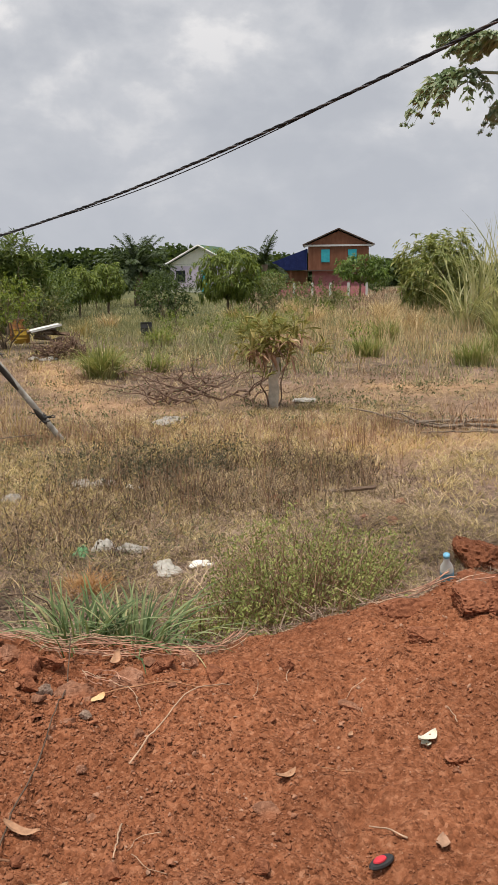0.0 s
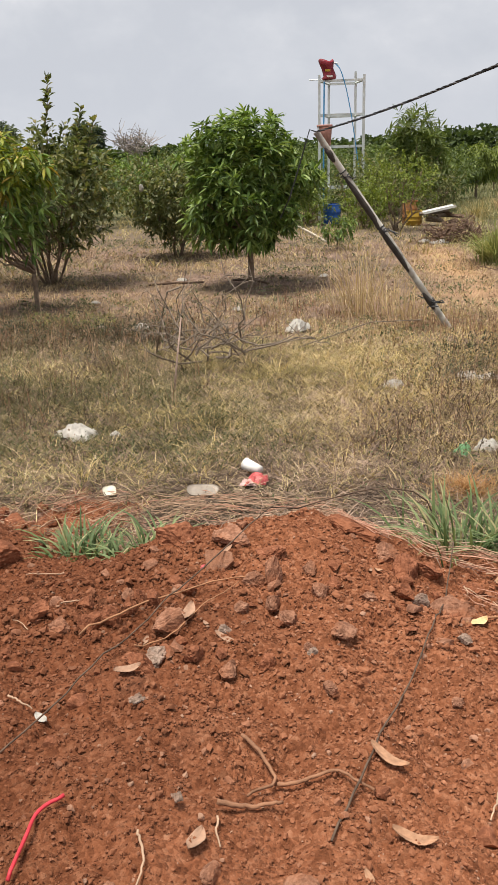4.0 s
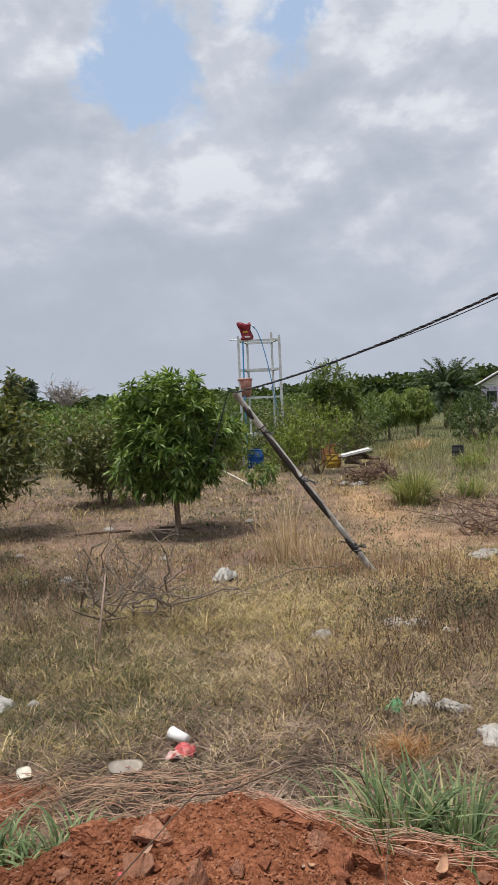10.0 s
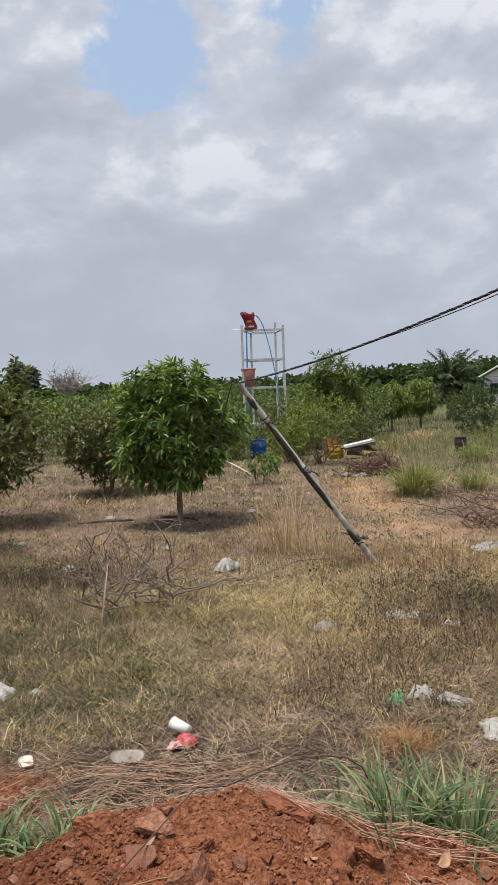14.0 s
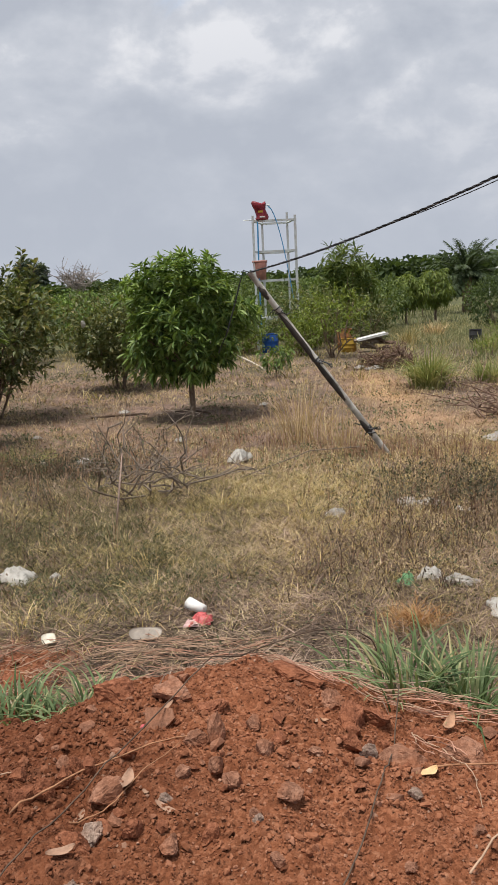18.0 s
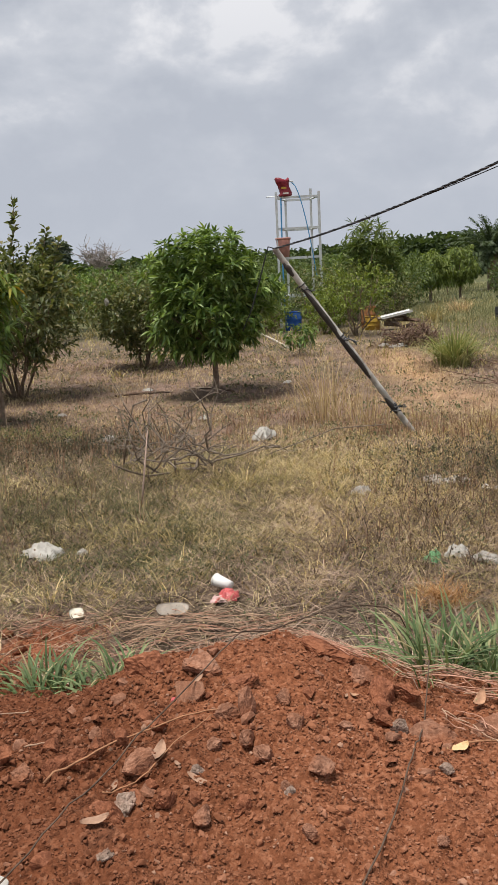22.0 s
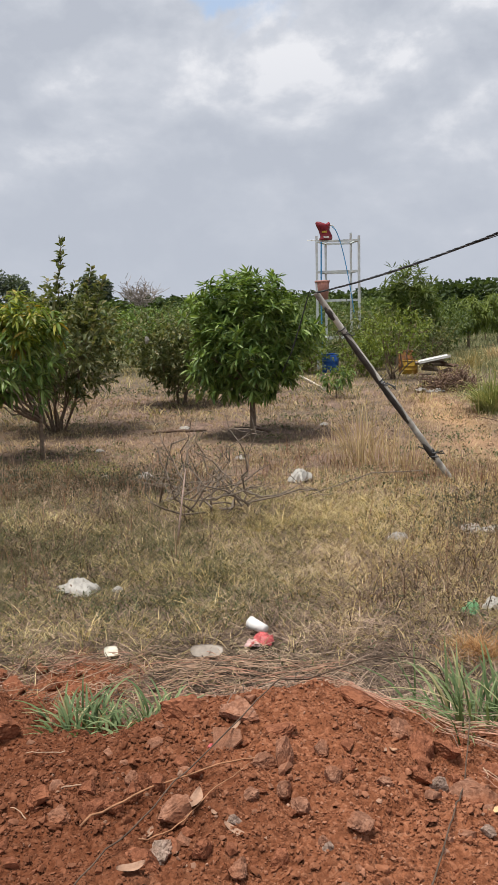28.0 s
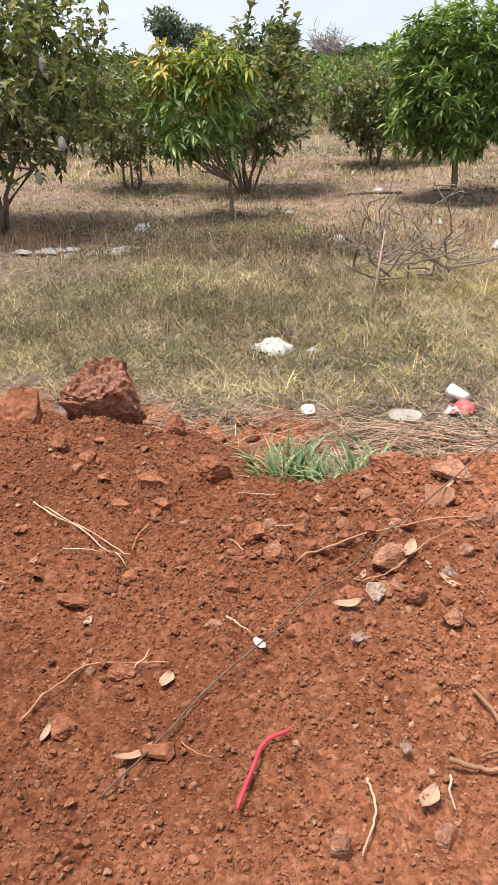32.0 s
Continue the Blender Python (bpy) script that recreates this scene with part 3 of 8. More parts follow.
def build_ground():
    xs, ys = spread(-2.6, 2.9, 0.022, 3000), spread(0.45, 3.3, 0.021, 3000, 1.075)
    nx, ny = len(xs), len(ys)
    gx, gy = np.meshgrid(xs, ys)
    gz = height(gx, gy)
    near = (np.abs(gx) < 4) & (gy > 0) & (gy < 4)
    gz = gz + np.where(near, 0.02 * fbm(gx * 26, gy * 26, 3, 41) * bank(gx, gy), 0)
    i, j = np.meshgrid(np.arange(ny - 1), np.arange(nx - 1), indexing="ij")
    a = (i * nx + j).ravel()
    quads = np.stack([a, a + 1, a + nx + 1, a + nx], 1)
    me = tri_mesh("ground", np.stack([gx, gy, gz], -1).reshape(-1, 3), quads, True)
    soil = np.clip(bank(gx, gy - 0.12 - 0.45 * step(0.7, 1.05, -gx)) * 1.5 - 0.25 + 0.5 * fbm(gx * 5, gy * 5, 4, 3) * bank(gx, gy - 0.3), 0, 1)
    soil = np.maximum(soil, spill(gx, gy))
    bare = np.exp(-((gx - 5.2) / 2.0) ** 2 - ((gy - 7.3) / 1.1) ** 2) + np.exp(-((gx - 1.9) / 0.5) ** 2 - ((gy - 14.0) / 3.0) ** 2) + 0.8 * np.exp(-((gx - 6.5) / 2.2) ** 2 - ((gy - 10.5) / 1.0) ** 2)
    bare = bare + 0.6 * np.exp(-((gx - 2.3) / 0.9) ** 2 - ((gy - 9.6) / 1.6) ** 2) + 0.15 * np.exp(-((gx + 1.2) / 3.0) ** 2 - ((gy - 10.6) / 1.3) ** 2) + 0.7 * np.exp(-((gx - 0.53 * gy - 0.6) / 1.0) ** 2) * step(14, 22, gy) * (1 - step(60, 90, gy))
    bt = me.attributes.new("trodden", "FLOAT", "POINT")
    bt.data.foreach_set("value", np.clip(bare * (0.8 + fbm(gx * 1.2, gy * 1.2, 4, 43)), 0, 1).ravel().astype(np.float32))
    path = np.exp(-((gx - 0.53 * gy - 0.6) / 1.2) ** 2)
    bd = me.attributes.new("darker_left", "FLOAT", "POINT")
    bd.data.foreach_set("value", darker_left_at(gx, gy).ravel().astype(np.float32))
    bf = me.attributes.new("far", "FLOAT", "POINT")
    bf.data.foreach_set("value", (step(17, 30, gy) * (1 - 0.7 * path)).ravel().astype(np.float32))
    at = me.attributes.new("soil", "FLOAT", "POINT")
    at.data.foreach_set("value", soil.ravel().astype(np.float32))
    ob = part("ground", me, M_GROUND)
    return tagged(ob, "bank of loose red earth running into a dry grassy field", "ground", kind="structure")


ground = build_ground()


# ---- plants: leaves, blades, trunks ----
def leaves(base, way, length, width, droop, fold=0.25):
    """Folded leaves from base points along directions: points and triangles, four to a leaf."""
    base, way = np.asarray(base, float), np.asarray(way, float)
    n = len(base)
    length, width, droop = (np.broadcast_to(np.asarray(v, float), (n,))[:, None] for v in (length, width, droop))
    way = way / (np.linalg.norm(way, axis=1)[:, None] + 1e-9)
    side = np.cross(way, np.array([[0, 0, 1.0]]) + 0.35 * rng.normal(size=(n, 3)))
    side /= np.linalg.norm(side, axis=1)[:, None] + 1e-9
    up = np.cross(side, way)
    down = np.array([[0, 0, -1.0]])
    mid = base + way * length * 0.5 + down * droop * length * 0.18
    tip = base + way * length * 0.92 + down * droop * length * 0.62
    lift = up * width * fold
    v = np.stack([base, mid + side * width * 0.5 + lift, mid, mid - side * width * 0.5 + lift, tip], 1).reshape(-1, 3)
    k = (np.arange(n) * 5)[:, None, None]
    t = np.array([[0, 1, 2], [0, 2, 3], [1, 4, 2], [2, 4, 3]])[None] + k
    return v, t.reshape(-1, 3)


def lances(base, way, length, width, droop, fold=0.2):
    """Long curved lance-shaped leaves with a folded midrib, eight triangles each."""
    base, way = np.asarray(base, float), np.asarray(way, float)
    n = len(base)
    length, width, droop = (np.broadcast_to(np.asarray(v, float), (n,))[:, None] for v in (length, width, droop))
    way = way / (np.linalg.norm(way, axis=1)[:, None] + 1e-9)
    side = np.cross(way, np.array([[0, 0, 1.0]]) + 0.3 * rng.normal(size=(n, 3)))
    side /= np.linalg.norm(side, axis=1)[:, None] + 1e-9
    up = np.cross(side, way)
    down = np.array([[0, 0, -1.0]])
    rows = []
    for q, w in ((0.0, 0.0), (0.3, 0.92), (0.66, 0.85), (1.0, 0.0)):
        c = base + way * length * (q - 0.14 * droop * q * q) + down * droop * length * 0.62 * q ** 1.8
        if w:
            lift = up * width * fold * w
            rows += [c + side * width * 0.5 * w + lift, c, c - side * width * 0.5 * w + lift]
        else:
            rows.append(c)
    v = np.stack(rows, 1).reshape(-1, 3)
    k = (np.arange(n) * 8)[:, None, None]
    t = np.array([[0, 1, 2], [0, 2, 3], [1, 4, 5], [1, 5, 2], [2, 5, 6], [2, 6, 3], [4, 7, 5], [5, 7, 6]])[None] + k
    return v, t.reshape(-1, 3)


def rosettes(centre, axis, count, length, width, droop, open_angle=75, shape=None):
    """Whorls of leaves round shoot tips, as mango has."""
    centre, axis = np.asarray(centre, float), np.asarray(axis, float)
    axis = axis / (np.linalg.norm(axis, axis=1)[:, None] + 1e-9)
    m = len(centre)
    c = np.repeat(centre, count, 0)
    ax = np.repeat(axis, count, 0)
    r = rng.normal(size=(m * count, 3))
    r -= (r * ax).sum(1)[:, None] * ax
    r /= np.linalg.norm(r, axis=1)[:, None] + 1e-9
    a = np.radians(rng.normal(open_angle, 18, m * count))[:, None]
    way = ax * np.cos(a) + r * np.sin(a)
    ln = length * rng.uniform(0.6, 1.15, m * count)
    back = ax * (rng.uniform(0, 0.45, m * count) * length)[:, None]
    return (shape or leaves)(c - back, way, ln, width * rng.uniform(0.8, 1.2, m * count), droop * rng.uniform(0.5, 1.5, m * count))


def blades(base, tall, wide, lean, bend=0.5, heading=None):
    """Grass blades, three triangles each."""
    base = np.asarray(base, float)
    n = len(base)
    tall, wide, lean = (np.broadcast_to(np.asarray(v, float), (n,))[:, None] for v in (tall, wide, lean))
    a = rng.uniform(0, 2 * np.pi, n) if heading is None else heading
    out = np.stack([np.cos(a), np.sin(a), np.zeros(n)], 1)
    b = rng.uniform(0, 2 * np.pi, n)
    side = np.stack([np.cos(b), np.sin(b), np.zeros(n)], 1) * wide * 0.5
    up = np.array([[0, 0, 1.0]])
    mid = base + up * tall * 0.55 + out * tall * lean * 0.4
    tip = base + up * tall * (1 - 0.35 * bend * lean) + out * tall * lean * (0.8 + bend * 0.6)
    v = np.stack([base - side, base + side, mid + side * 0.8, mid - side * 0.8, tip], 1).reshape(-1, 3)
    k = (np.arange(n) * 5)[:, None, None]
    t = np.array([[0, 1, 2], [0, 2, 3], [3, 2, 4]])[None] + k
    return v, t.reshape(-1, 3)


def wander(start, end, n=6, wobble=0.06):
    start, end = np.asarray(start, float), np.asarray(end, float)
    s = np.linspace(0, 1, n)[:, None]
    p = start + (end - start) * s
    off = rng.normal(size=(n, 3)) * wobble * np.linalg.norm(end - start)
    off[0] = off[-1] = 0
    return p + off


def shell_points(n, centre, radii, fill=0.45, flat_bottom=0.0, lumps=0.22, seed=1):
    """Points in the outer part of a lumpy ellipsoid, and the ways out of it."""
    d = rng.normal(size=(n, 3))
    d /= np.linalg.norm(d, axis=1)[:, None]
    r = (fill + (1 - fill) * rng.uniform(0, 1, n)) ** 0.6
    r = r * (1 + lumps * 2 * fbm(np.arctan2(d[:, 1], d[:, 0]) * 1.6 + 9, d[:, 2] * 2.4 + 9, 3, seed))
    p = d * r[:, None] * np.asarray(radii, float)
    if flat_bottom:
        p[:, 2] = np.maximum(p[:, 2], -radii[2] * (1 - flat_bottom * rng.uniform(0.6, 1.0, n)))
    return p + np.asarray(centre, float), d


def limbs(base, fork, targets, r0, sides=6):
    """A tapered trunk up to the fork and limbs on to the targets."""
    base, fork = np.asarray(base, float), np.asarray(fork, float)
    out = [tube(wander(base, fork, 6, 0.012), np.linspace(r0 * 1.25, r0 * 0.85, 6), 8)]
    for t in targets:
        t = np.asarray(t, float)
        start = base + (fork - base) * rng.uniform(0.85, 1.0)
        knee = start + (t - start) * 0.5 + np.array([0, 0, -0.06 * np.linalg.norm(t - start)])
        path = np.concatenate([wander(start, knee, 4, 0.05), wander(knee, t, 4, 0.05)[1:]])
        out.append(tube(path, np.linspace(r0 * 0.6, r0 * 0.12, 7), sides))
    return join(out)


def mango_tree(label, at, tall, crown, trunk_h, n, leaf=0.17, material=None, wide=0.036, r0=0.04, turn=0, flush=None, seed=1, droop=0.55, count=11, name="mango_tree", lean=(0.0, 0.0), whorls=False):
    """crown: centre height, three radii. A trunk with limbs, and whorls of long drooping leaves."""
    t = thing(name, label, "tree", at, turn)
    cz, rx, ry, rz = crown
    c = np.array([lean[0], lean[1], cz])
    p, d = shell_points(n, c, (rx, ry, rz), 0.42, 0.12, 0.3, seed)
    p = p[p[:, 2] < tall]
    if whorls:                                   # keep the shoot tips apart, so that each whorl reads
        kept = []
        for q in p:
            if all(abs(q - o).sum() > 0.16 for o in kept):
                kept.append(q)
        p = np.array(kept)
    axis = (p - c) / np.array([rx, ry, rz]) + np.array([0, 0, 0.75 if whorls else 0.35])
    targets = p[rng.integers(0, len(p), 14)]
    part("trunk", (*limbs((0, 0, -0.05), (0.02, 0.0, trunk_h), targets, r0), True), M_BARK, t, "grey-brown bark")
    part("crown", rosettes(p, axis, count, leaf, wide, droop, 66 if whorls else 75, lances if whorls else None), material or M_MANGO, t)
    for fp, fn, colour, words in flush or ():
        q, _ = shell_points(fn, fp[:3], fp[3:], 0.2, 0, 0.1, seed + 3)
        part("flush", rosettes(q, q - c, count, leaf, wide, droop * 1.4, 66, lances if whorls else None), colour, t, words)
    return t


def guava_tree(label, at, tall, crown, stems, n, leaf=0.085, material=None, shoots=(), r0=0.022, seed=2, wide=0.042, name="guava_tree"):
    """Several stems from one foot, a loose crown of oval leaves along twigs, upright shoots."""
    t = thing(name, label, "tree", at)
    cz, rx, ry, rz = crown
    p, d = shell_points(n // 9, (0, 0, cz), (rx, ry, rz), 0.3, 0.2, 0.25, seed)
    for k in range(stems):
        a = 2 * math.pi * k / stems + rng.uniform(-0.4, 0.4)
        end = np.array([math.cos(a) * rx * rng.uniform(0.4, 0.8), math.sin(a) * ry * rng.uniform(0.4, 0.8), cz + rz * rng.uniform(-0.1, 0.6)])
        foot = np.array([math.cos(a) * 0.06, math.sin(a) * 0.06, -0.05])
        path = wander(foot, end, 7, 0.035)
        pieces = [tube(path, np.linspace(r0, r0 * 0.3, 7), 6)]
        for b in range(5):
            s = path[2 + b % 4]
            q = p[np.argmin(np.linalg.norm(p - (s + rng.normal(size=3) * [rx * 0.4, ry * 0.4, rz * 0.4]), axis=1))]
            pieces.append(tube(wander(s, q, 4, 0.06), np.linspace(r0 * 0.4, r0 * 0.12, 4), 5))
        part("stem", (*join(pieces), True), M_BARK, t)
    twig = rng.normal(size=(len(p), 3)) * 0.6 + (p - [0, 0, cz]) / [rx, ry, rz] + [0, 0, 0.5]
    twig /= np.linalg.norm(twig, axis=1)[:, None]
    along = rng.uniform(0, 1, (len(p), 9)) * (2.6 * leaf)
    c = (p[:, None] + twig[:, None] * along[:, :, None]).reshape(-1, 3)
    way = rng.normal(size=(len(c), 3)) + np.repeat(twig, 9, 0) * 0.7 + [0, 0, 0.1]
    data = [leaves(c, way, leaf * rng.uniform(0.7, 1.25, len(c)), wide * rng.uniform(0.8, 1.2, len(c)), 0.3)]
    for x, y, z0, z1, bend in shoots:
        path = wander((x * 0.3, y * 0.3, z0 * 0.4), (x + bend, y, z1), 8, 0.02)
        part("shoot", tube(path, np.linspace(r0 * 0.7, r0 * 0.15, 8), 5), M_BARK, t)
        k = rng.uniform(z0, z1, 90)
        s = np.stack([np.interp(k, path[:, 2], path[:, i]) for i in range(3)], 1)
        w = rng.normal(size=(90, 3)) * [1, 1, 0.3] + [0, 0, 0.7]
        data.append(leaves(s, w, leaf * 1.2 * rng.uniform(0.7, 1.2, 90), wide * 1.1, 0.1))
    part("crown", join(data), material or M_GUAVA, t)
    return t


def far_tree_mesh(radii, n, leaf, wide, seed, lumps=0.3, fill=0.5):
    p, d = shell_points(n, (0, 0, radii[2] * 1.02), radii, fill, 0.15, lumps, seed)
    way = d + rng.normal(size=d.shape) * 0.8 + [0, 0, 0.1]
    return leaves(p, way, leaf * rng.uniform(0.6, 1.3, len(p)), wide, 0.4)


# ---- orchard: the trees that stand near ----
mango_tree("young mango tree with dense dark green leaves on one trunk", (-1.15, 11.5, 0), 2.34, (1.42, 0.82, 0.82, 0.88), 0.70, 2800, 0.18, wide=0.038, r0=0.04, seed=6, droop=0.26, count=13, whorls=True)
mango_tree("slender mango sapling with yellow-green leaves and an orange flush", (-3.62, 9.7, 0), 2.3, (1.3, 0.68, 0.58, 0.62), 0.55, 250, 0.2, M_MANGO, wide=0.042, r0=0.028, flush=[((-0.68, -0.2, 1.75, 0.32, 0.3, 0.3), 34, M_MANGO_FLUSH, "yellow and orange young leaves"), ((-0.1, -0.15, 1.75, 0.55, 0.45, 0.36), 70, M_MANGO_YOUNG, "yellow-green young leaves")], seed=9, droop=0.5, lean=(-0.34, 0.0), whorls=True)
guava_tree("bushy guava with many thin stems and tall leafy shoots", (-4.21, 12.0, 0), 2.9, (1.32, 1.0, 0.85, 0.8), 9, 5600, 0.125, wide=0.055, shoots=((0.18, 0, 1.6, 2.88, 0.05), (0.5, 0.1, 1.5, 2.5, 0.15), (0.85, 0, 1.4, 2.32, 0.0), (0.68, 0.1, 1.4, 2.2, 0.05)))
BIG_GUAVA = guava_tree("spreading guava with bagged fruit and long low branches", (-6.33, 8.8, 0), 3.0, (1.75, 1.5, 1.25, 1.1), 6, 9500, 0.14, wide=0.064, shoots=((0.3, 0, 2.2, 2.95, 0.1), (-0.4, 0, 2.2, 3.05, 0.0), (1.0, 0, 1.9, 2.6, 0.2)), r0=0.035, seed=12)
SMALL_GUAVA = guava_tree("small round guava with slim forked stems", (-6.33, 12.5, 0), 1.85, (1.12, 0.78, 0.75, 0.75), 6, 4000, 0.115, wide=0.052, seed=14)
BACK_GUAVA = guava_tree("low guava bush behind the mango tree", (-2.95, 15.6, 0), 1.75, (1.0, 0.95, 0.85, 0.66), 5, 8000, 0.11, M_GUAVA, seed=17, wide=0.05)
FRUIT_A = [(-4.95, 8.0, 1.83), (-5.44, 8.4, 0.68), (-4.85, 8.0, 1.08), (-5.6, 7.9, 1.4)]
FRUIT_B = [(-5.6, 12.0, 1.1), (-5.75, 12.0, 0.96)]
FRUIT_C = [(-3.45, 15.0, 1.3)]


def fruit_bags(tree, places):
    for x, y, z in places:
        bm = bmesh.new()
        bmesh.ops.create_icosphere(bm, subdivisions=2, radius=1)
        for v in bm.verts:
            k = 1 + 0.3 * noise.noise(v.co * 2 + Vector((x * 9, y, z)))
            v.co = Vector((v.co.x * 0.045 * k, v.co.y * 0.04 * k, v.co.z * 0.075 * k))
        ob = part("fruit_bag", bm, M_BAGDIM, tree, "white bag tied over a fruit")
        ob.location = Vector((x, y, z)) - tree.matrix_basis.translation


fruit_bags(BIG_GUAVA, FRUIT_A)
fruit_bags(SMALL_GUAVA, FRUIT_B)
fruit_bags(BACK_GUAVA, FRUIT_C)
mango_tree("tiny mango plant with a few drooping leaves", (0.04, 16.3, 0), 0.75, (0.45, 0.35, 0.3, 0.28), 0.2, 34, 0.16, r0=0.012, seed=19)

FAR_MESH = []
for k in range(4):
    FAR_MESH.append((tri_mesh("orchard_crown", *far_tree_mesh((1.25, 1.2, 0.85), 950, 0.2, 0.095, 50 + k)), M_ORCHARD if k < 3 else M_MANGO))
STEM_MESH = tri_mesh("orchard_stem", *limbs((0, 0, -0.05), (0, 0, 0.45), [(0.5, 0.2, 1.0), (-0.5, 0.1, 1.0), (0.1, -0.5, 1.1), (0, 0.4, 1.2)], 0.035), True)


def orchard_tree(x, y, k, s, label):
    t = thing("orchard_tree", label, "tree", (x, y, 0), rng.uniform(0, 360), group="rows of the orchard")
    part("trunk", STEM_MESH, M_BARK, t)
    me, m = FAR_MESH[k]
    c = part("crown", me, m, t, at=(0, 0, 0.4))
    t.scale = (s, s, s * rng.uniform(0.85, 1.15))


for row, y in enumerate([18.6, 21.5, 24.5, 28, 32, 36.5, 41.5, 47, 54, 62]):
    for col in range(-14, 6):
        x = col * 2.9 - 1.6 + (1.45 if row % 2 else 0) + rng.uniform(-0.5, 0.5)
        limit = (-3.9, -1.4, -0.9, -0.6, 0.6, 1.5, 2.0, 2.5, 3, 4)[row]
        if x > limit or x < -y * 0.62 - 3 or (y < 24 and -0.315 < x / y < -0.2):
            continue
        kind = int(rng.integers(0, 4))
        orchard_tree(x, y + rng.uniform(-0.7, 0.7), kind, rng.uniform(0.78, 1.02) * (1.0 if y < 40 else 1.15),
                     "orchard guava tree with a pale green crown" if kind < 2 else "orchard mango tree with a dark green crown")
for x, y, k, s in ((3.6, 29, 0, 0.8), (4.4, 33, 1, 0.85), (2.2, 33, 2, 0.9), (3.6, 39, 3, 0.95), (6.0, 41, 0, 0.9), (7.4, 42, 1, 0.8), (8.9, 35, 1, 0.8),
                   (1.2, 29.5, 1, 0.95), (5.0, 46, 3, 1.0), (15.9, 44, 0, 0.8), (18.5, 46, 1, 0.8), (30.0, 54, 0, 0.9), (20.0, 50, 3, 0.9)):
    orchard_tree(x, y, k, s, "leafy tree in the scrub beyond the field")

for k in range(40):
    x, y = rng.uniform(-2.5, 9.5), rng.uniform(23.5, 36)
    if x < 0.1 * y and abs(x - 0.24 * y) > 0.5 and not (abs(x - 2) < 1.3 and y < 25):
        orchard_tree(x, y, int(rng.integers(0, 4)), rng.uniform(0.3, 0.55), "low leafy shrub in the scrub")

# the far side of the field
mango_tree("tall bushy dark green tree beside the water tower", (2.35, 27, 0), 3.2, (1.75, 1.05, 0.9, 1.35), 0.6, 260, 0.44, M_STARLEAF, wide=0.06, r0=0.06, seed=31, droop=0.0, count=10, name="bushy_tree")
guava_tree("thin tree with sparse pale leaves near the drum", (1.5, 20.6, 0), 1.7, (1.1, 0.85, 0.6, 0.5), 5, 1500, 0.12, M_MANGO_PALE, seed=33, wide=0.045, name="sparse_tree", r0=0.03)
for x, y, k in ((0.75, 21.6, 0.8), (1.15, 24.2, 1.1), (2.75, 25.0, 1.0), (3.2, 27.5, 1.1), (1.75, 26.0, 1.2), (-0.75, 22.8, 0.8)):
    guava_tree("leafy scrub bush between the tower and the drums", (x, y, 0), 1.2, (0.68 * k, 0.62 * k, 0.55 * k, 0.6 * k), 5, int(1400 * k), 0.12, M_GUAVA if k > 0.9 else M_MANGO_PALE, seed=int(x * 10) + 200, wide=0.045, name="scrub_bush")
guava_tree("scrubby tree with light green leaves", (0.6, 23.6, 0), 1.7, (0.95, 0.9, 0.8, 0.75), 5, 1500, 0.13, M_GUAVA, seed=35, name="scrub_tree")
guava_tree("leafy shrub beside the blue drum", (0.62, 22.4, 0), 0.9, (0.5, 0.4, 0.35, 0.4), 4, 320, 0.12, M_MANGO_PALE, seed=36, name="shrub")
mango_tree("mango tree with pale hanging leaves", (5.5, 35, 0), 2.3, (1.4, 0.9, 0.85, 0.8), 0.8, 280, 0.26, M_WEEP, wide=0.06, r0=0.05, seed=37, droop=1.1)
mango_tree("mango tree with pale hanging leaves", (7.0, 36.5, 0), 2.4, (1.45, 0.8, 0.8, 0.8), 0.8, 230, 0.26, M_WEEP, wide=0.06, r0=0.05, seed=38, droop=0.9)
guava_tree("dark round bush in the dry grass", (7.8, 29, 0), 1.7, (0.95, 1.0, 0.9, 0.75), 6, 2600, 0.12, M_FAR, seed=39, wide=0.055, name="round_bush")
mango_tree("leafy mango tree with bright hanging leaves", (11.1, 32, 0), 2.85, (1.75, 1.35, 1.2, 1.1), 0.8, 460, 0.27, M_WEEP, wide=0.06, r0=0.06, seed=40, droop=1.0)
guava_tree("low tangle of shrubs in front of the houses", (13.2, 32, 0), 1.5, (0.8, 1.3, 1.0, 0.7), 6, 2400, 0.14, M_GUAVA, seed=41, wide=0.05, name="shrub")
guava_tree("low tangle of shrubs in front of the houses", (15.6, 33, 0), 1.5, (0.7, 1.3, 1.0, 0.6), 6, 1800, 0.14, M_GUAVA, seed=42, wide=0.05, name="shrub")
mango_tree("small tree with a flat dark crown before the wooden house", (23.5, 44, 0), 2.85, (2.0, 1.6, 1.3, 0.85), 1.2, 420, 0.24, M_MANGO, wide=0.07, r0=0.06, seed=43)
mango_tree("large leafy bush rising out of the dry grass", (18.6, 28, 0), 3.4, (1.6, 1.75, 1.6, 1.65), 0.6, 900, 0.32, M_OLIVE, wide=0.07, r0=0.06, seed=44, droop=0.5, name="large_bush")


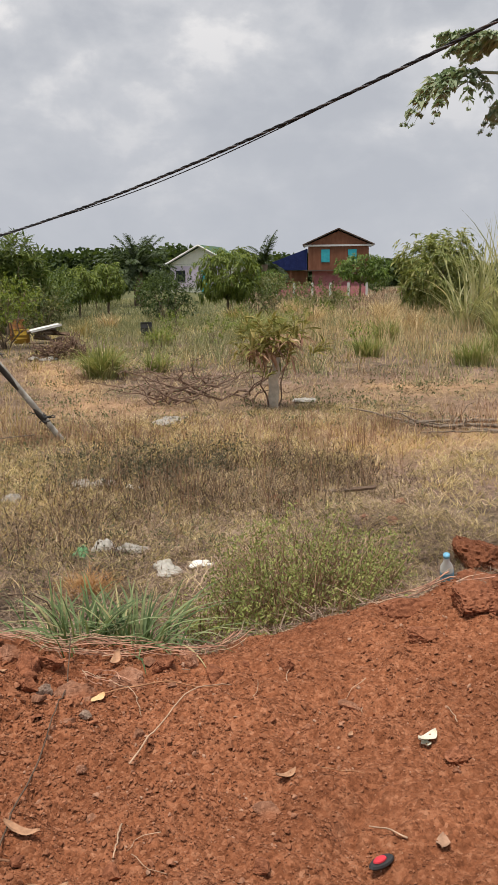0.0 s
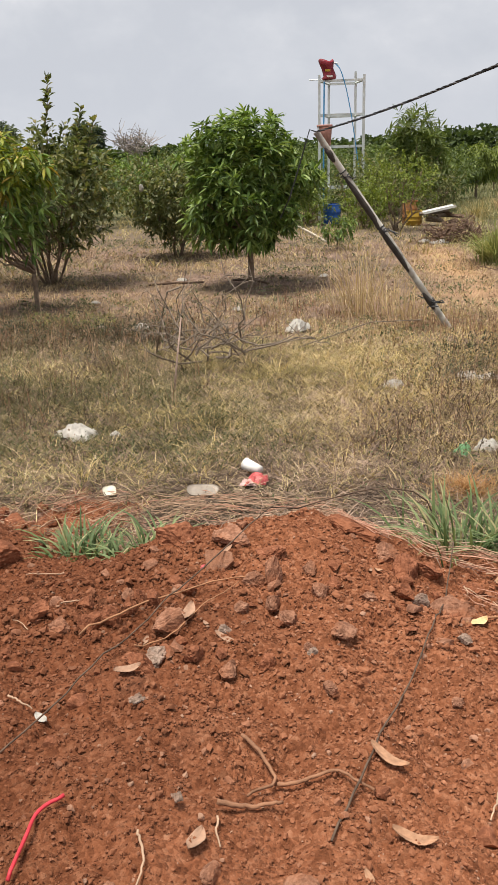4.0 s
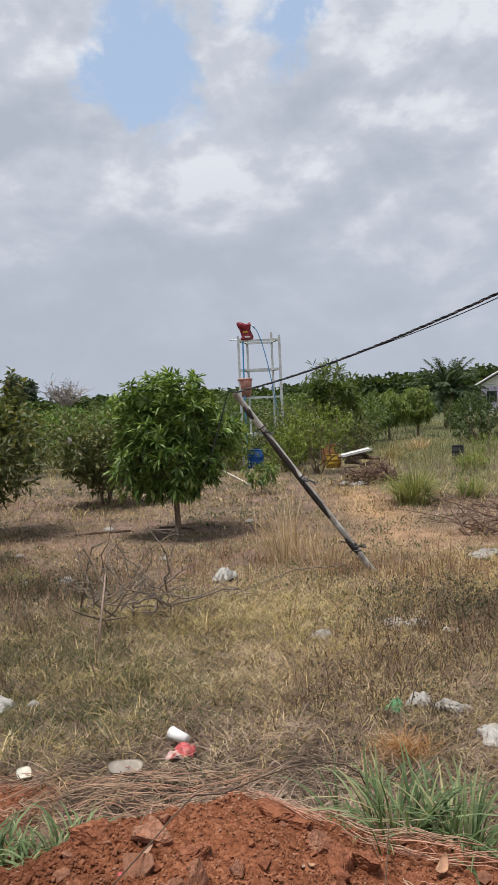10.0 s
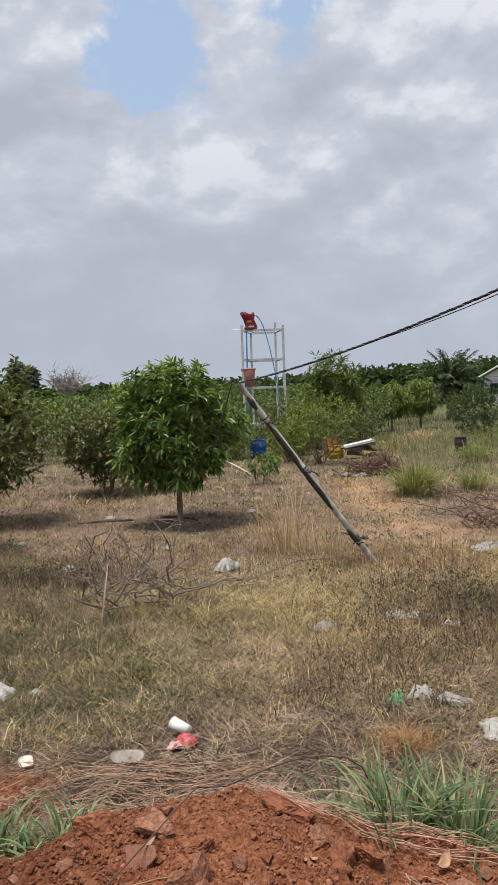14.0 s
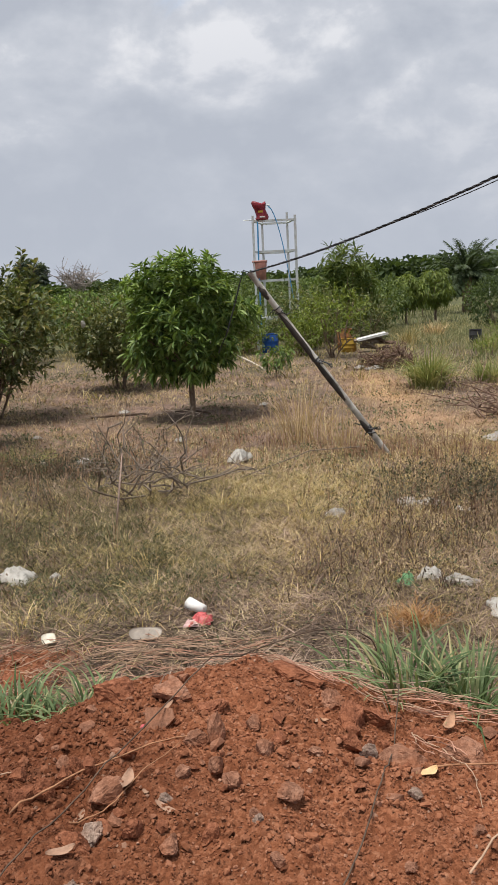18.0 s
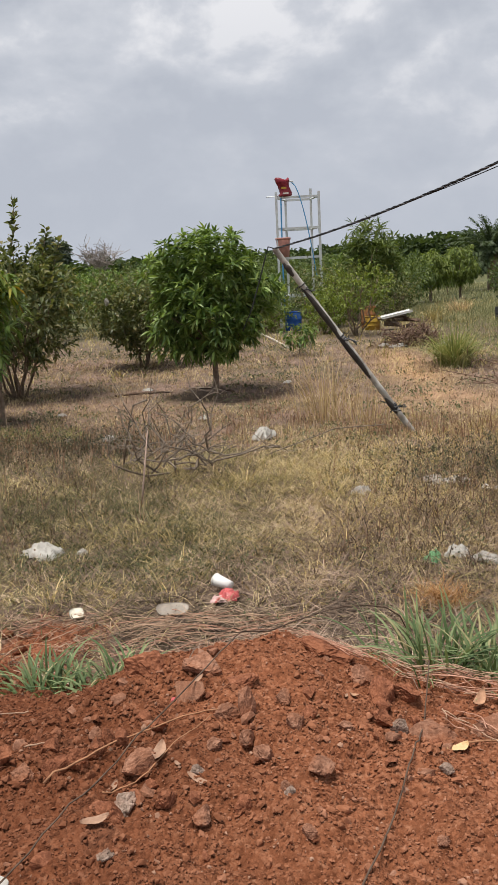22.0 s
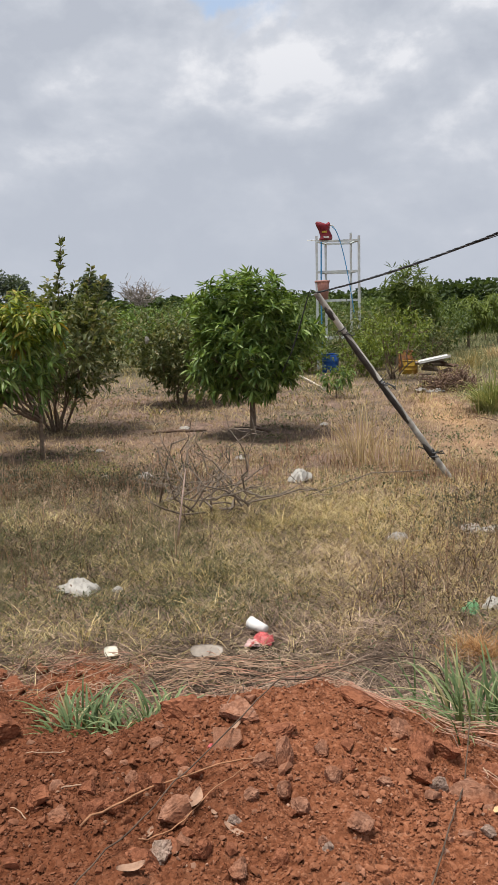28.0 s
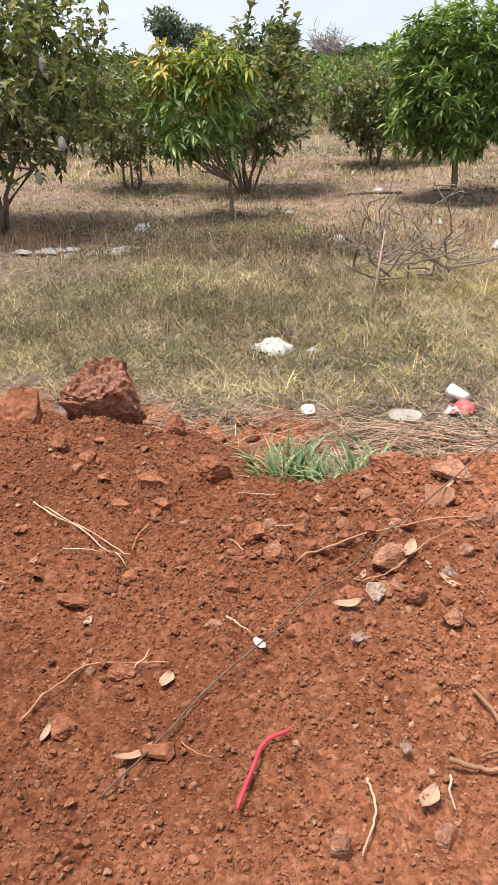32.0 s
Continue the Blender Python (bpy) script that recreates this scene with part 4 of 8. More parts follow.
def palm(x, y, trunk_h, span, count, label):
    t = thing("palm", label, "palm tree", (x, y, 0))
    part("trunk", (*tube(wander((0, 0, -0.1), (0, 0, trunk_h), 6, 0.01), np.linspace(0.3, 0.22, 6), 10), True), M_BARK, t)
    for k in range(count):
        a = 2.4 * k + rng.uniform(-0.2, 0.2)
        e = -0.15 + 1.65 * ((k * 7) % count) / count
        s = np.linspace(0, 1, 32)
        slope = e - (0.35 + 0.75 * math.cos(e)) * s ** 1.4
        L = span * rng.uniform(0.85, 1.1)
        rad = np.concatenate([[0], np.cumsum(np.cos(slope[1:]) * L / 31)])
        z = trunk_h + np.concatenate([[0], np.cumsum(np.sin(slope[1:]) * L / 31)])
        path = np.stack([rad * math.cos(a), rad * math.sin(a), z], 1)
        base = np.repeat(path[3:], 2, 0)
        side = np.array([-math.sin(a), math.cos(a), 0])
        sl = np.repeat(slope[3:], 2)[:, None]
        ahead = np.concatenate([np.cos(sl) * math.cos(a), np.cos(sl) * math.sin(a), np.sin(sl)], 1)
        sign = np.tile([1, -1], 29)[:, None]
        way = side * sign + ahead * 0.75 + rng.normal(size=(58, 3)) * 0.1 + [0, 0, 0.1]
        ln = np.repeat(np.sin(np.pi * np.linspace(0.16, 0.93, 29)) ** 0.7, 2) * span * 0.22 + 0.05
        part("frond", join([tube(path, np.linspace(0.04, 0.01, 32), 4), leaves(base, way, ln, 0.085, 0.7)]), M_PALM, t)
    return t


palm(10.3, 45, 1.9, 2.3, 44, "short palm with a wide dark crown of fronds")
palm(20.5, 52, 2.3, 2.2, 18, "small palm before the white house")

# long wood of dark trees that closes the field
WOOD = [tri_mesh("wood_crown", *far_tree_mesh((5.2, 4.0, 2.1), 1500, 0.78, 0.6, 70 + k, 0.2, 0.6)) for k in range(3)]
WTRUNK = tri_mesh("wood_trunk", *tube([(0, 0, -0.2), (0, 0, 1.0), (0.1, 0, 2.0)], [0.22, 0.2, 0.15], 7))


def wood_tree(x, y, k, sx, sz, m, label):
    t = thing("wood_tree", label, "tree", (x, y, 0), 0, group="wood along the far edge of the field")
    part("trunk", WTRUNK, M_BARK, t)
    me = WOOD[k]
    if not me.materials:
        me.materials.append(m)
    c = part("crown", me, m, t)
    t.scale = (sx, sx, sz)


for k in range(34):
    x = -66 + k * 4.1
    y = 92 + rng.uniform(-4, 4)
    top = float(np.interp(x, [-66, -40, -23, 4, 10, 16, 25, 34, 70], [4.4, 3.5, 3.35, 3.5, 3.9, 4.5, 4.6, 3.6, 3.0]))
    wood_tree(x, y, k % 3, rng.uniform(0.85, 1.1), top / 4.35 * rng.uniform(0.94, 1.06), M_FAR, "dark green broadleaf tree in a distant wood")


def tall_tree(x, y, tall, rx, label, n=1500):
    t = thing("tall_tree", label, "tree", (x, y, 0))
    part("trunk", (*limbs((0, 0, -0.1), (0, 0, tall * 0.4), [(rx * 0.5, 0, tall * 0.75), (-rx * 0.5, 0.3, tall * 0.7), (0.1, 0, tall * 0.9)], 0.18), True), M_BARK, t)
    pieces = []
    for k in range(5):
        c = (rng.uniform(-0.55, 0.55) * rx, rng.uniform(-0.5, 0.5) * rx, tall * rng.uniform(0.55, 0.83))
        p, d = shell_points(n // 5, c, (rx * 0.72, rx * 0.72, tall * 0.19), 0.3, 0, 0.25, 80 + k)
        pieces.append(leaves(p, d + rng.normal(size=d.shape) * 0.8, 0.5 * rng.uniform(0.6, 1.3, len(p)), 0.3, 0.3))
    part("crown", join(pieces), M_HAZETINT, t)


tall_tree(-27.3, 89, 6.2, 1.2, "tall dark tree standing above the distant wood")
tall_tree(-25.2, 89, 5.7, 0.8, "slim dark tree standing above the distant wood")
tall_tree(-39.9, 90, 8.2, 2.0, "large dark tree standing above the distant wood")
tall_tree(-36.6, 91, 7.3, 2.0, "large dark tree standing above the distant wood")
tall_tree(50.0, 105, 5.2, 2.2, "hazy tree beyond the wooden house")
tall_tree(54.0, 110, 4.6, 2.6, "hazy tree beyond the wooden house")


def bare_tree(x, y, tall):
    t = thing("bare_tree", "leafless grey tree with fine branches above the wood", "tree", (x, y, 0))
    part("trunk", (*tube(wander((0, 0, -0.1), (0.1, 0, tall * 0.5), 5, 0.02), np.linspace(0.2, 0.13, 5), 7), True), M_GREYTWIG, t)
    pieces = []
    for k in range(24):
        a, e = rng.uniform(0, 2 * np.pi), rng.uniform(0.35, 1.4)
        s = np.array([0.1, 0, tall * rng.uniform(0.4, 0.5)])
        L = tall * rng.uniform(0.35, 0.52)
        end = s + L * np.array([math.cos(a) * math.cos(e), math.sin(a) * math.cos(e), math.sin(e)])
        path = wander(s, end, 6, 0.05)
        pieces.append(tube(path, np.linspace(0.08, 0.03, 6), 4, False))
        for b in range(12):
            q = path[rng.integers(2, 6)]
            pieces.append(tube(wander(q, q + rng.normal(size=3) * [0.7, 0.7, 0.5] + [0, 0, 0.3], 3, 0.08), [0.034, 0.026, 0.016], 3, False))
    part("bare_crown", join(pieces), M_GREYTWIG, t)


bare_tree(-20.6, 86, 5.5)


# ---- houses ----
def house_material(name, lo, hi, boards=0.0):
    m = Mat(name, 0.8, spec=0.2)
    c = m.ramp(m.noise(3.0, 5.0, 0.6, (1, 1, 0.25) if boards else None), [(0.3, lo), (0.7, hi)])
    m.colour(c)
    return m.m


M_WOODWALL = house_material("red_brown_boards", (0.16, 0.068, 0.042), (0.24, 0.108, 0.068), 1)
M_WOODROOF = house_material("brown_roof", (0.075, 0.055, 0.048), (0.12, 0.085, 0.072))
M_BLUESHEET = house_material("blue_sheet_metal", (0.011, 0.018, 0.085), (0.018, 0.03, 0.125))
M_TEAL = house_material("teal_paint", (0.03, 0.3, 0.38), (0.05, 0.4, 0.48))
M_PINKWALL = house_material("pink_wall", (0.45, 0.15, 0.18), (0.55, 0.23, 0.26))
M_CREAM = house_material("cream_wall", (0.64, 0.65, 0.59), (0.75, 0.76, 0.7))
M_LILAC = house_material("lilac_wall", (0.52, 0.45, 0.6), (0.62, 0.55, 0.68))
M_GREENROOF = house_material("green_roof", (0.05, 0.1, 0.065), (0.08, 0.14, 0.09))
M_TRIM = house_material("pale_trim", (0.5, 0.5, 0.5), (0.6, 0.6, 0.6))
M_DARKGLASS = plain_mat("window_glass", (0.02, 0.025, 0.03), 0.15, vary=0.2, bump=0)


def gable(w, d, z0, ridge, over=0.3, thick=0.12):
    """Two roof slabs over a width w, ridge along y."""
    out = []
    for s in (-1, 1):
        x0, x1 = 0.0, s * (w / 2 + over)
        z1 = z0 - (ridge - z0) * over / (w / 2)
        v = [(x0, -over, ridge), (x1, -over, z1), (x1, d + over, z1), (x0, d + over, ridge)]
        v += [(x, y, z + thick) for x, y, z in v]
        q = [(0, 3, 2, 1), (4, 5, 6, 7), (0, 1, 5, 4), (1, 2, 6, 5), (2, 3, 7, 6), (3, 0, 4, 7)]
        out.append((np.array(v, float), np.array([(a, b, c) for a, b, c, e in q] + [(a, c, e) for a, b, c, e in q])))
    return out


def gable_wall(w, z0, ridge, y, thick=0.1):
    v = [(-w / 2, y, z0), (w / 2, y, z0), (0, y, ridge), (-w / 2, y + thick, z0), (w / 2, y + thick, z0), (0, y + thick, ridge)]
    return np.array(v, float), np.array([(0, 1, 2), (3, 5, 4), (0, 3, 4), (0, 4, 1), (1, 4, 5), (1, 5, 2), (2, 5, 3), (2, 3, 0)])


def wooden_house():
    t = thing("wooden_house", "two-storey red-brown wooden house with teal shutters and a brown gable roof", "house", (37.3, 75, 0), -25)
    part("wall", box((-3.0, 0, 1.9), (3.0, 7, 4.4)), M_WOODWALL, t)
    for k in range(20):
        part("board", box((-2.98 + k * 0.3, -0.035, 1.92), (-2.98 + k * 0.3 + 0.26, -0.003, 4.38)), M_WOODWALL, t)
    part("lower_wall", box((-2.6, 0.6, 0), (2.6, 6.8, 1.9)), M_PINKWALL, t, "faded pink rendered wall")
    part("gable_wall", gable_wall(6.2, 4.42, 5.75, -0.02), M_WOODWALL, t)
    for slab in gable(6.4, 7, 4.5, 5.9, 0.35):
        part("roof", slab, M_WOODROOF, t)
    part("eaves_board", box((-3.45, -0.2, 4.25), (3.45, -0.06, 4.42)), M_TRIM, t, "pale grey eaves board")
    part("skirt_roof", box((-3.4, -0.9, 1.85), (3.4, -0.04, 1.97)), M_WOODROOF, t)
    for x in (-1.7, 0.95):
        w = part("window", box((x, -0.09, 2.7), (x + 0.85, -0.036, 3.95)), M_TEAL, t, "teal wooden shutters")
        part("shutter", box((x + 0.04, -0.12, 2.75), (x + 0.4, -0.092, 3.9)), M_TEAL, w)
        part("shutter", box((x + 0.45, -0.12, 2.75), (x + 0.81, -0.092, 3.9)), M_TEAL, w)
    v, f = box((-6.6, -0.1, 0.0), (-3.1, 4, 1.0))
    v[4:, 2] = [2.75, 4.05, 4.05, 2.75]
    v[:4, 2] = 1.95
    annex = part("annex", (v, f), M_BLUESHEET, t, "dark blue sheet-metal lean-to")
    for k in range(14):
        x = -6.5 + k * 0.24
        part("rib", box((x, -0.14, 1.97), (x + 0.05, -0.102, 2.75 + (x + 6.6) / 3.5 * 1.3 - 0.03)), M_BLUESHEET, annex)
    for x in (-6.4, -4.8, -3.2):
        part("post", box((x, 0.0, 0), (x + 0.15, 0.15, 1.95)), M_WOODWALL, t)
    part("annex_wall", box((-6.3, 0.8, 0), (-3.2, 3.8, 1.9)), M_WOODWALL, t)


def white_house():
    t = thing("white_house", "small cream house with a green gable roof and a lilac porch", "house", (22.9, 75, 0), -33)
    part("wall", box((-2.9, 0, 0), (2.9, 7, 2.6)), M_CREAM, t)
    part("gable_wall", gable_wall(5.9, 2.62, 4.15, -0.03), M_CREAM, t)
    for slab in gable(6.0, 7, 2.68, 4.25, 0.4):
        part("roof", slab, M_GREENROOF, t)
    for s in (-1, 1):
        part("barge_board", tube([(0, -0.5, 4.3), (s * 3.4, -0.5, 2.5)], 0.09, 4), M_TRIM, t, "white barge board")
    part("porch_roof", box((-3.9, -0.5, 2.45), (-2.95, -0.03, 2.58)), M_WOODROOF, t)
    part("porch_wall", box((-2.85, -0.12, 0.5), (2.85, -0.04, 2.42)), M_LILAC, t, "pale lilac painted wall")
    part("window", box((-2.3, -0.18, 1.0), (-1.4, -0.124, 2.0)), M_DARKGLASS, t)
    part("door", box((0.2, -0.18, 0), (1.0, -0.124, 2.05)), M_TEAL, t)
    part("post", tube([(-3.8, -0.4, 0), (-3.8, -0.4, 2.45)], 0.09, 8), M_TRIM, t)


def pink_fence():
    t = thing("garden_wall", "low faded pink garden wall with concrete posts", "wall", (26.0, 55, 0), -25)
    part("wall_panel", box((-3.2, 0, -0.1), (3.4, 0.12, 0.75)), M_PINKWALL, t)
    for k in range(6):
        part("post", box((-3.3 + k * 1.32, -0.06, -0.1), (-3.12 + k * 1.32, 0.18, 1.0)), M_TRIM, t)


wooden_house()
white_house()
pink_fence()


# ---- water tower, drums and junk by the orchard ----
def water_tower():
    t = thing("water_tower", "tall thin galvanised steel tower frame standing in scrub", "tower", (0.12, 25.3, 0))
    w, d = 0.62, 0.55
    for x, y, top in ((-w, -d, 3.9), (w, -d, 3.87), (-w + 0.25, d, 3.8), (w - 0.22, d, 4.05)):
        part("leg", box((x - 0.035, y - 0.035, -0.1), (x + 0.035, y + 0.035, top)), M_STEEL, t)
    for z in (0.9, 2.02, 2.86, 3.74):
        part("rail", box((-w, -d - 0.03, z - 0.03), (w, -d + 0.03, z + 0.03)), M_STEEL, t)
        part("rail", box((-w + 0.25, d - 0.03, z - 0.03), (w - 0.22, d + 0.03, z + 0.03)), M_STEEL, t)
        part("side_rail", tube([(-w, -d, z), (-w + 0.25, d, z)], 0.03, 4), M_STEEL, t)
        part("side_rail", tube([(w, -d, z), (w - 0.22, d, z)], 0.03, 4), M_STEEL, t)
    part("stub_bar", tube([(-w - 0.28, -d, 3.78), (-w + 0.1, -d, 3.78)], 0.015, 5), M_STEEL, t)
    ladder = part("ladder_side", tube([(w - 0.02, -d + 0.25, 0), (w - 0.02, -d + 0.25, 3.85)], 0.018, 5), M_STEEL, t)
    for z in np.arange(0.6, 3.8, 0.26):
        part("rung", tube([(w, -d - 0.02, z), (w - 0.02, -d + 0.25, z)], 0.012, 5), M_STEEL, ladder)
    part("water_pipe", tube([(-w + 0.12, -d - 0.05, 0.3), (-w + 0.12, -d - 0.05, 2.4), (-w + 0.14, -d - 0.05, 3.72)], 0.022, 8), M_BLUEPIPE, t, "bright blue plastic water pipe")
    s = np.linspace(0, 1, 14)
    hose = np.stack([-w + 0.45 + 0.66 * s ** 0.7, -d - 0.06 + 0 * s, 4.16 - 2.7 * s ** 1.25], 1)
    part("hose", tube(hose, 0.014, 5), M_BLUEPIPE, t, "thin grey-blue hanging hose")
    return t


water_tower()


def water_tank():
    t = thing("water_tank", "dented dark red plastic water tank on the tower shelf", "tank", (-0.27, 24.85, 3.77))
    v, f = lathe([(0.0, 0), (0.2, 0), (0.2, 0.04), (0.17, 0.1), (0.165, 0.3), (0.19, 0.36), (0.2, 0.46), (0.18, 0.5), (0.16, 0.47), (0.0, 0.44)], 18)
    v[:, 0] += 0.05 * np.sin(v[:, 2] * 11) + 0.06 * (v[:, 2] > 0.42) * v[:, 0]
    a = np.arctan2(v[:, 1], v[:, 0])
    v[:, :2] *= (1 + 0.14 * np.sin(a * 3 + v[:, 2] * 13) * np.sin(v[:, 2] * 9 + 0.4))[:, None]
    v[:, 2] += 0.1 * np.clip(v[:, 2] - 0.3, 0, 1) * np.sin(a * 2 + 0.6) * 2
    body = part("body", (v, f, True), M_REDPLASTIC, t)
    part("mark", box((-0.07, -0.215, 0.2), (0.08, -0.2, 0.26)), M_YELLOWDRUM, body, "faded yellow printed mark")
    part("mark", box((-0.02, -0.225, 0.06), (0.14, -0.21, 0.1)), M_WHITE, body, "torn white patch")
    part("spout", tube([(0.12, 0, 0.44), (0.26, 0, 0.42), (0.3, 0, 0.34)], 0.02, 6), M_STEEL, body)
    b = thing("bucket", "faded red plastic bucket on the lower rail of the tower", "bucket", (-0.35, 24.85, 2.05))
    body = part("body", (*lathe([(0.0, 0), (0.17, 0), (0.21, 0.55), (0.2, 0.56), (0.165, 0.04), (0, 0.03)], 18), True), M_PINKPLASTIC, b)
    part("rim", (*lathe([(0.2, 0.5), (0.225, 0.5), (0.225, 0.56), (0.2, 0.56)], 18), True), M_PINKPLASTIC, body)


water_tank()


def drum(name, label, at, r, h, material, tilt=0):
    t = thing(name, label, "drum", at)
    t.matrix_basis = pose(*at, tilt, 0, 20)
    body = part("body", (*lathe([(0, 0), (r * 0.95, 0), (r, 0.03), (r, h * 0.32), (r * 1.04, h * 0.35), (r, h * 0.38), (r, h * 0.62), (r * 1.04, h * 0.65), (r, h * 0.68), (r, h - 0.03), (r * 0.95, h)], 22), True), material, t)
    part("lid", (*lathe([(0, h + 0.01), (r * 0.9, h + 0.01), (r * 0.98, h - 0.005), (r * 0.98, h + 0.03), (r * 0.9, h + 0.03)], 22), True), material, body)
    return t


drum("plastic_drum", "blue plastic drum standing among scrub", (-0.12, 23.0, 0), 0.23, 0.52, M_BLUEDRUM)
drum("plastic_drum", "ochre yellow drum with rusty patches", (2.0, 22.2, 0), 0.21, 0.34, M_YELLOWDRUM)
drum("metal_drum", "rusty brown drum behind the yellow one", (1.93, 22.6, 0), 0.2, 0.58, M_RUST)
drum("black_bucket", "black plastic bucket standing in dry grass", (5.62, 23.2, 0), 0.17, 0.36, M_BLACKPLASTIC)


def tub_board():
    t = thing("white_board", "long white board lying tilted on a heap of junk", "board")
    t.matrix_basis = pose(2.6, 22.0, 0.38, 0, -11, 4)
    v, f = box((-0.4, -0.22, 0), (0.4, 0.22, 0.035))
    board = part("board", (v, f), M_WHITE, t)
    for y in (-0.23, 0.21):
        part("lip", box((-0.41, y, -0.01), (0.41, y + 0.02, 0.05)), M_WHITE, board)
    j = thing("junk_heap", "dark heap of timber offcuts under the white board", "junk heap", (2.65, 22.1, 0))
    for k in range(9):
        a = rng.uniform(0, math.pi)
        L = rng.uniform(0.2, 0.42)
        x, y, z = rng.uniform(-0.25, 0.3), rng.uniform(-0.15, 0.15), 0.04 + 0.032 * k
        part("offcut", tube([(x - L * math.cos(a), y - L * math.sin(a) * 0.6, z), (x + L * math.cos(a), y + L * math.sin(a) * 0.6, z + 0.04)], 0.045, 4), M_DARKTWIG if k % 2 else M_TWIG, j)


tub_board()


# ---- leaning bamboo post and overhead cable ----
POST_A, POST_B = np.array((1.24, 8.52, 0.0)), np.array((-0.13, 8.35, 1.95))


def bamboo_post():
    t = thing("bamboo_post", "weathered grey bamboo pole leaning steeply with wire ties", "post", tuple(POST_A))
    d = POST_B - POST_A
    u = d / np.linalg.norm(d)
    cuts = np.linspace(-0.06, 1, 12)
    r = np.interp(cuts, [0, 1], [0.034, 0.031])
    for i in range(11):
        p0, p1 = d * cuts[i], d * cuts[i + 1]
        path = [p0, p0 + (p1 - p0) * 0.03, p0 + (p1 - p0) * 0.5, p0 + (p1 - p0) * 0.96, p1]
        part("internode", (*tube(path, [r[i] * 1.05, r[i], r[i] * 0.98, r[i], r[i] * 1.06], 10), True), M_BAMBOO, t)
    # dark strips set along the lower front side of the pole
    down = np.array([-0.45, -0.75, -0.5])
    down -= u * down.dot(u)
    down /= np.linalg.norm(down)
    for a, b in ((0.1, 0.2), (0.30, 0.56), (0.50, 0.80), (0.86, 0.93)):
        s = np.linspace(a, b, 9)
        line = d * s[:, None] + np.outer(0.017 + 0.003 * np.sin(s * 40), down) + rng.normal(size=(9, 3)) * 0.002
        part("dark_streak", (*tube(line, 0.031 * np.sin(np.linspace(0.25, np.pi - 0.25, 9)) ** 0.5, 8), True), M_BAMBOO_DARK, t, "dark streak along the lower front of the pole")
    for f, n in ((0.14, 7), (0.52, 6), (0.80, 3)):
        c = d * f
        for k in range(n):
            a0 = rng.uniform(0, 6)
            s = np.linspace(0, 1, 8) * 5.5 + a0
            side = np.cross(u, [0, 1.0, 0])
            side /= np.linalg.norm(side)
            up = np.cross(u, side)
            ring = c + u * rng.uniform(-0.03, 0.03) + np.outer(np.cos(s), side) * 0.037 + np.outer(np.sin(s), up) * 0.037
            q = ring[-1]
            tail = np.asarray(wander(q, q + rng.normal(size=3) * 0.06 + [0.03, 0, 0.0], 4, 0.1))
            part("wire_tie", tube(np.concatenate([ring, tail[1:]]), 0.0065, 4), M_WIRE, t, "dark twisted wire tie")


bamboo_post()


def cable_line(s, drop=0.0):
    a, b = POST_B + np.array((0, 0, 0.0)), np.array((2.594, 2.901, 2.882))
    p = a + (b - a) * s[:, None]
    p[:, 2] += -0.132 * 4 * s * (1 - s) * (s < 1) - drop + np.where(s > 1, 0.4 * (s - 1), 0)
    return p


def overhead_cable():
    t = thing("overhead_cable", "twisted black and silver overhead cable tied to the bamboo post", "cable")
    s = np.linspace(0, 1.7, 520)
    mid = cable_line(s)
    ph = s * 2 * np.pi * 26
    perp1 = np.array([0.88, 0.47, 0.0])
    for k, (m, nm) in enumerate(((M_WIRE, "strand"), (M_WIRE, "strand"), (M_ALU, "bare_strand"))):
        a = ph + k * 2 * np.pi / 3
        path = mid + np.outer(np.cos(a), perp1) * 0.0052 + np.outer(np.sin(a), [0, 0, 1.0]) * 0.0052
        part(nm, (*tube(path, 0.0052 if k < 2 else 0.004, 6), True), m, t)
    s2 = np.linspace(0.12, 1.7, 60)
    low = cable_line(s2) - np.outer(0.007 + 0.02 * np.sin(np.pi * np.clip((s2 - 0.42) / 0.42, 0, 1)), [0, 0, 1.0])
    part("slack_wire", tube(low, 0.0035, 5), M_WIRE, t)
    loop = np.array([POST_B + o for o in ((0, 0, 0), (-0.06, -0.02, 0.02), (-0.1, -0.02, -0.1), (-0.16, 0, -0.3), (-0.26, 0, -0.6), (-0.36, 0.05, -0.8))])
    part("tail_wire", tube(loop, 0.007, 5), M_WIRE, t)


overhead_cable()


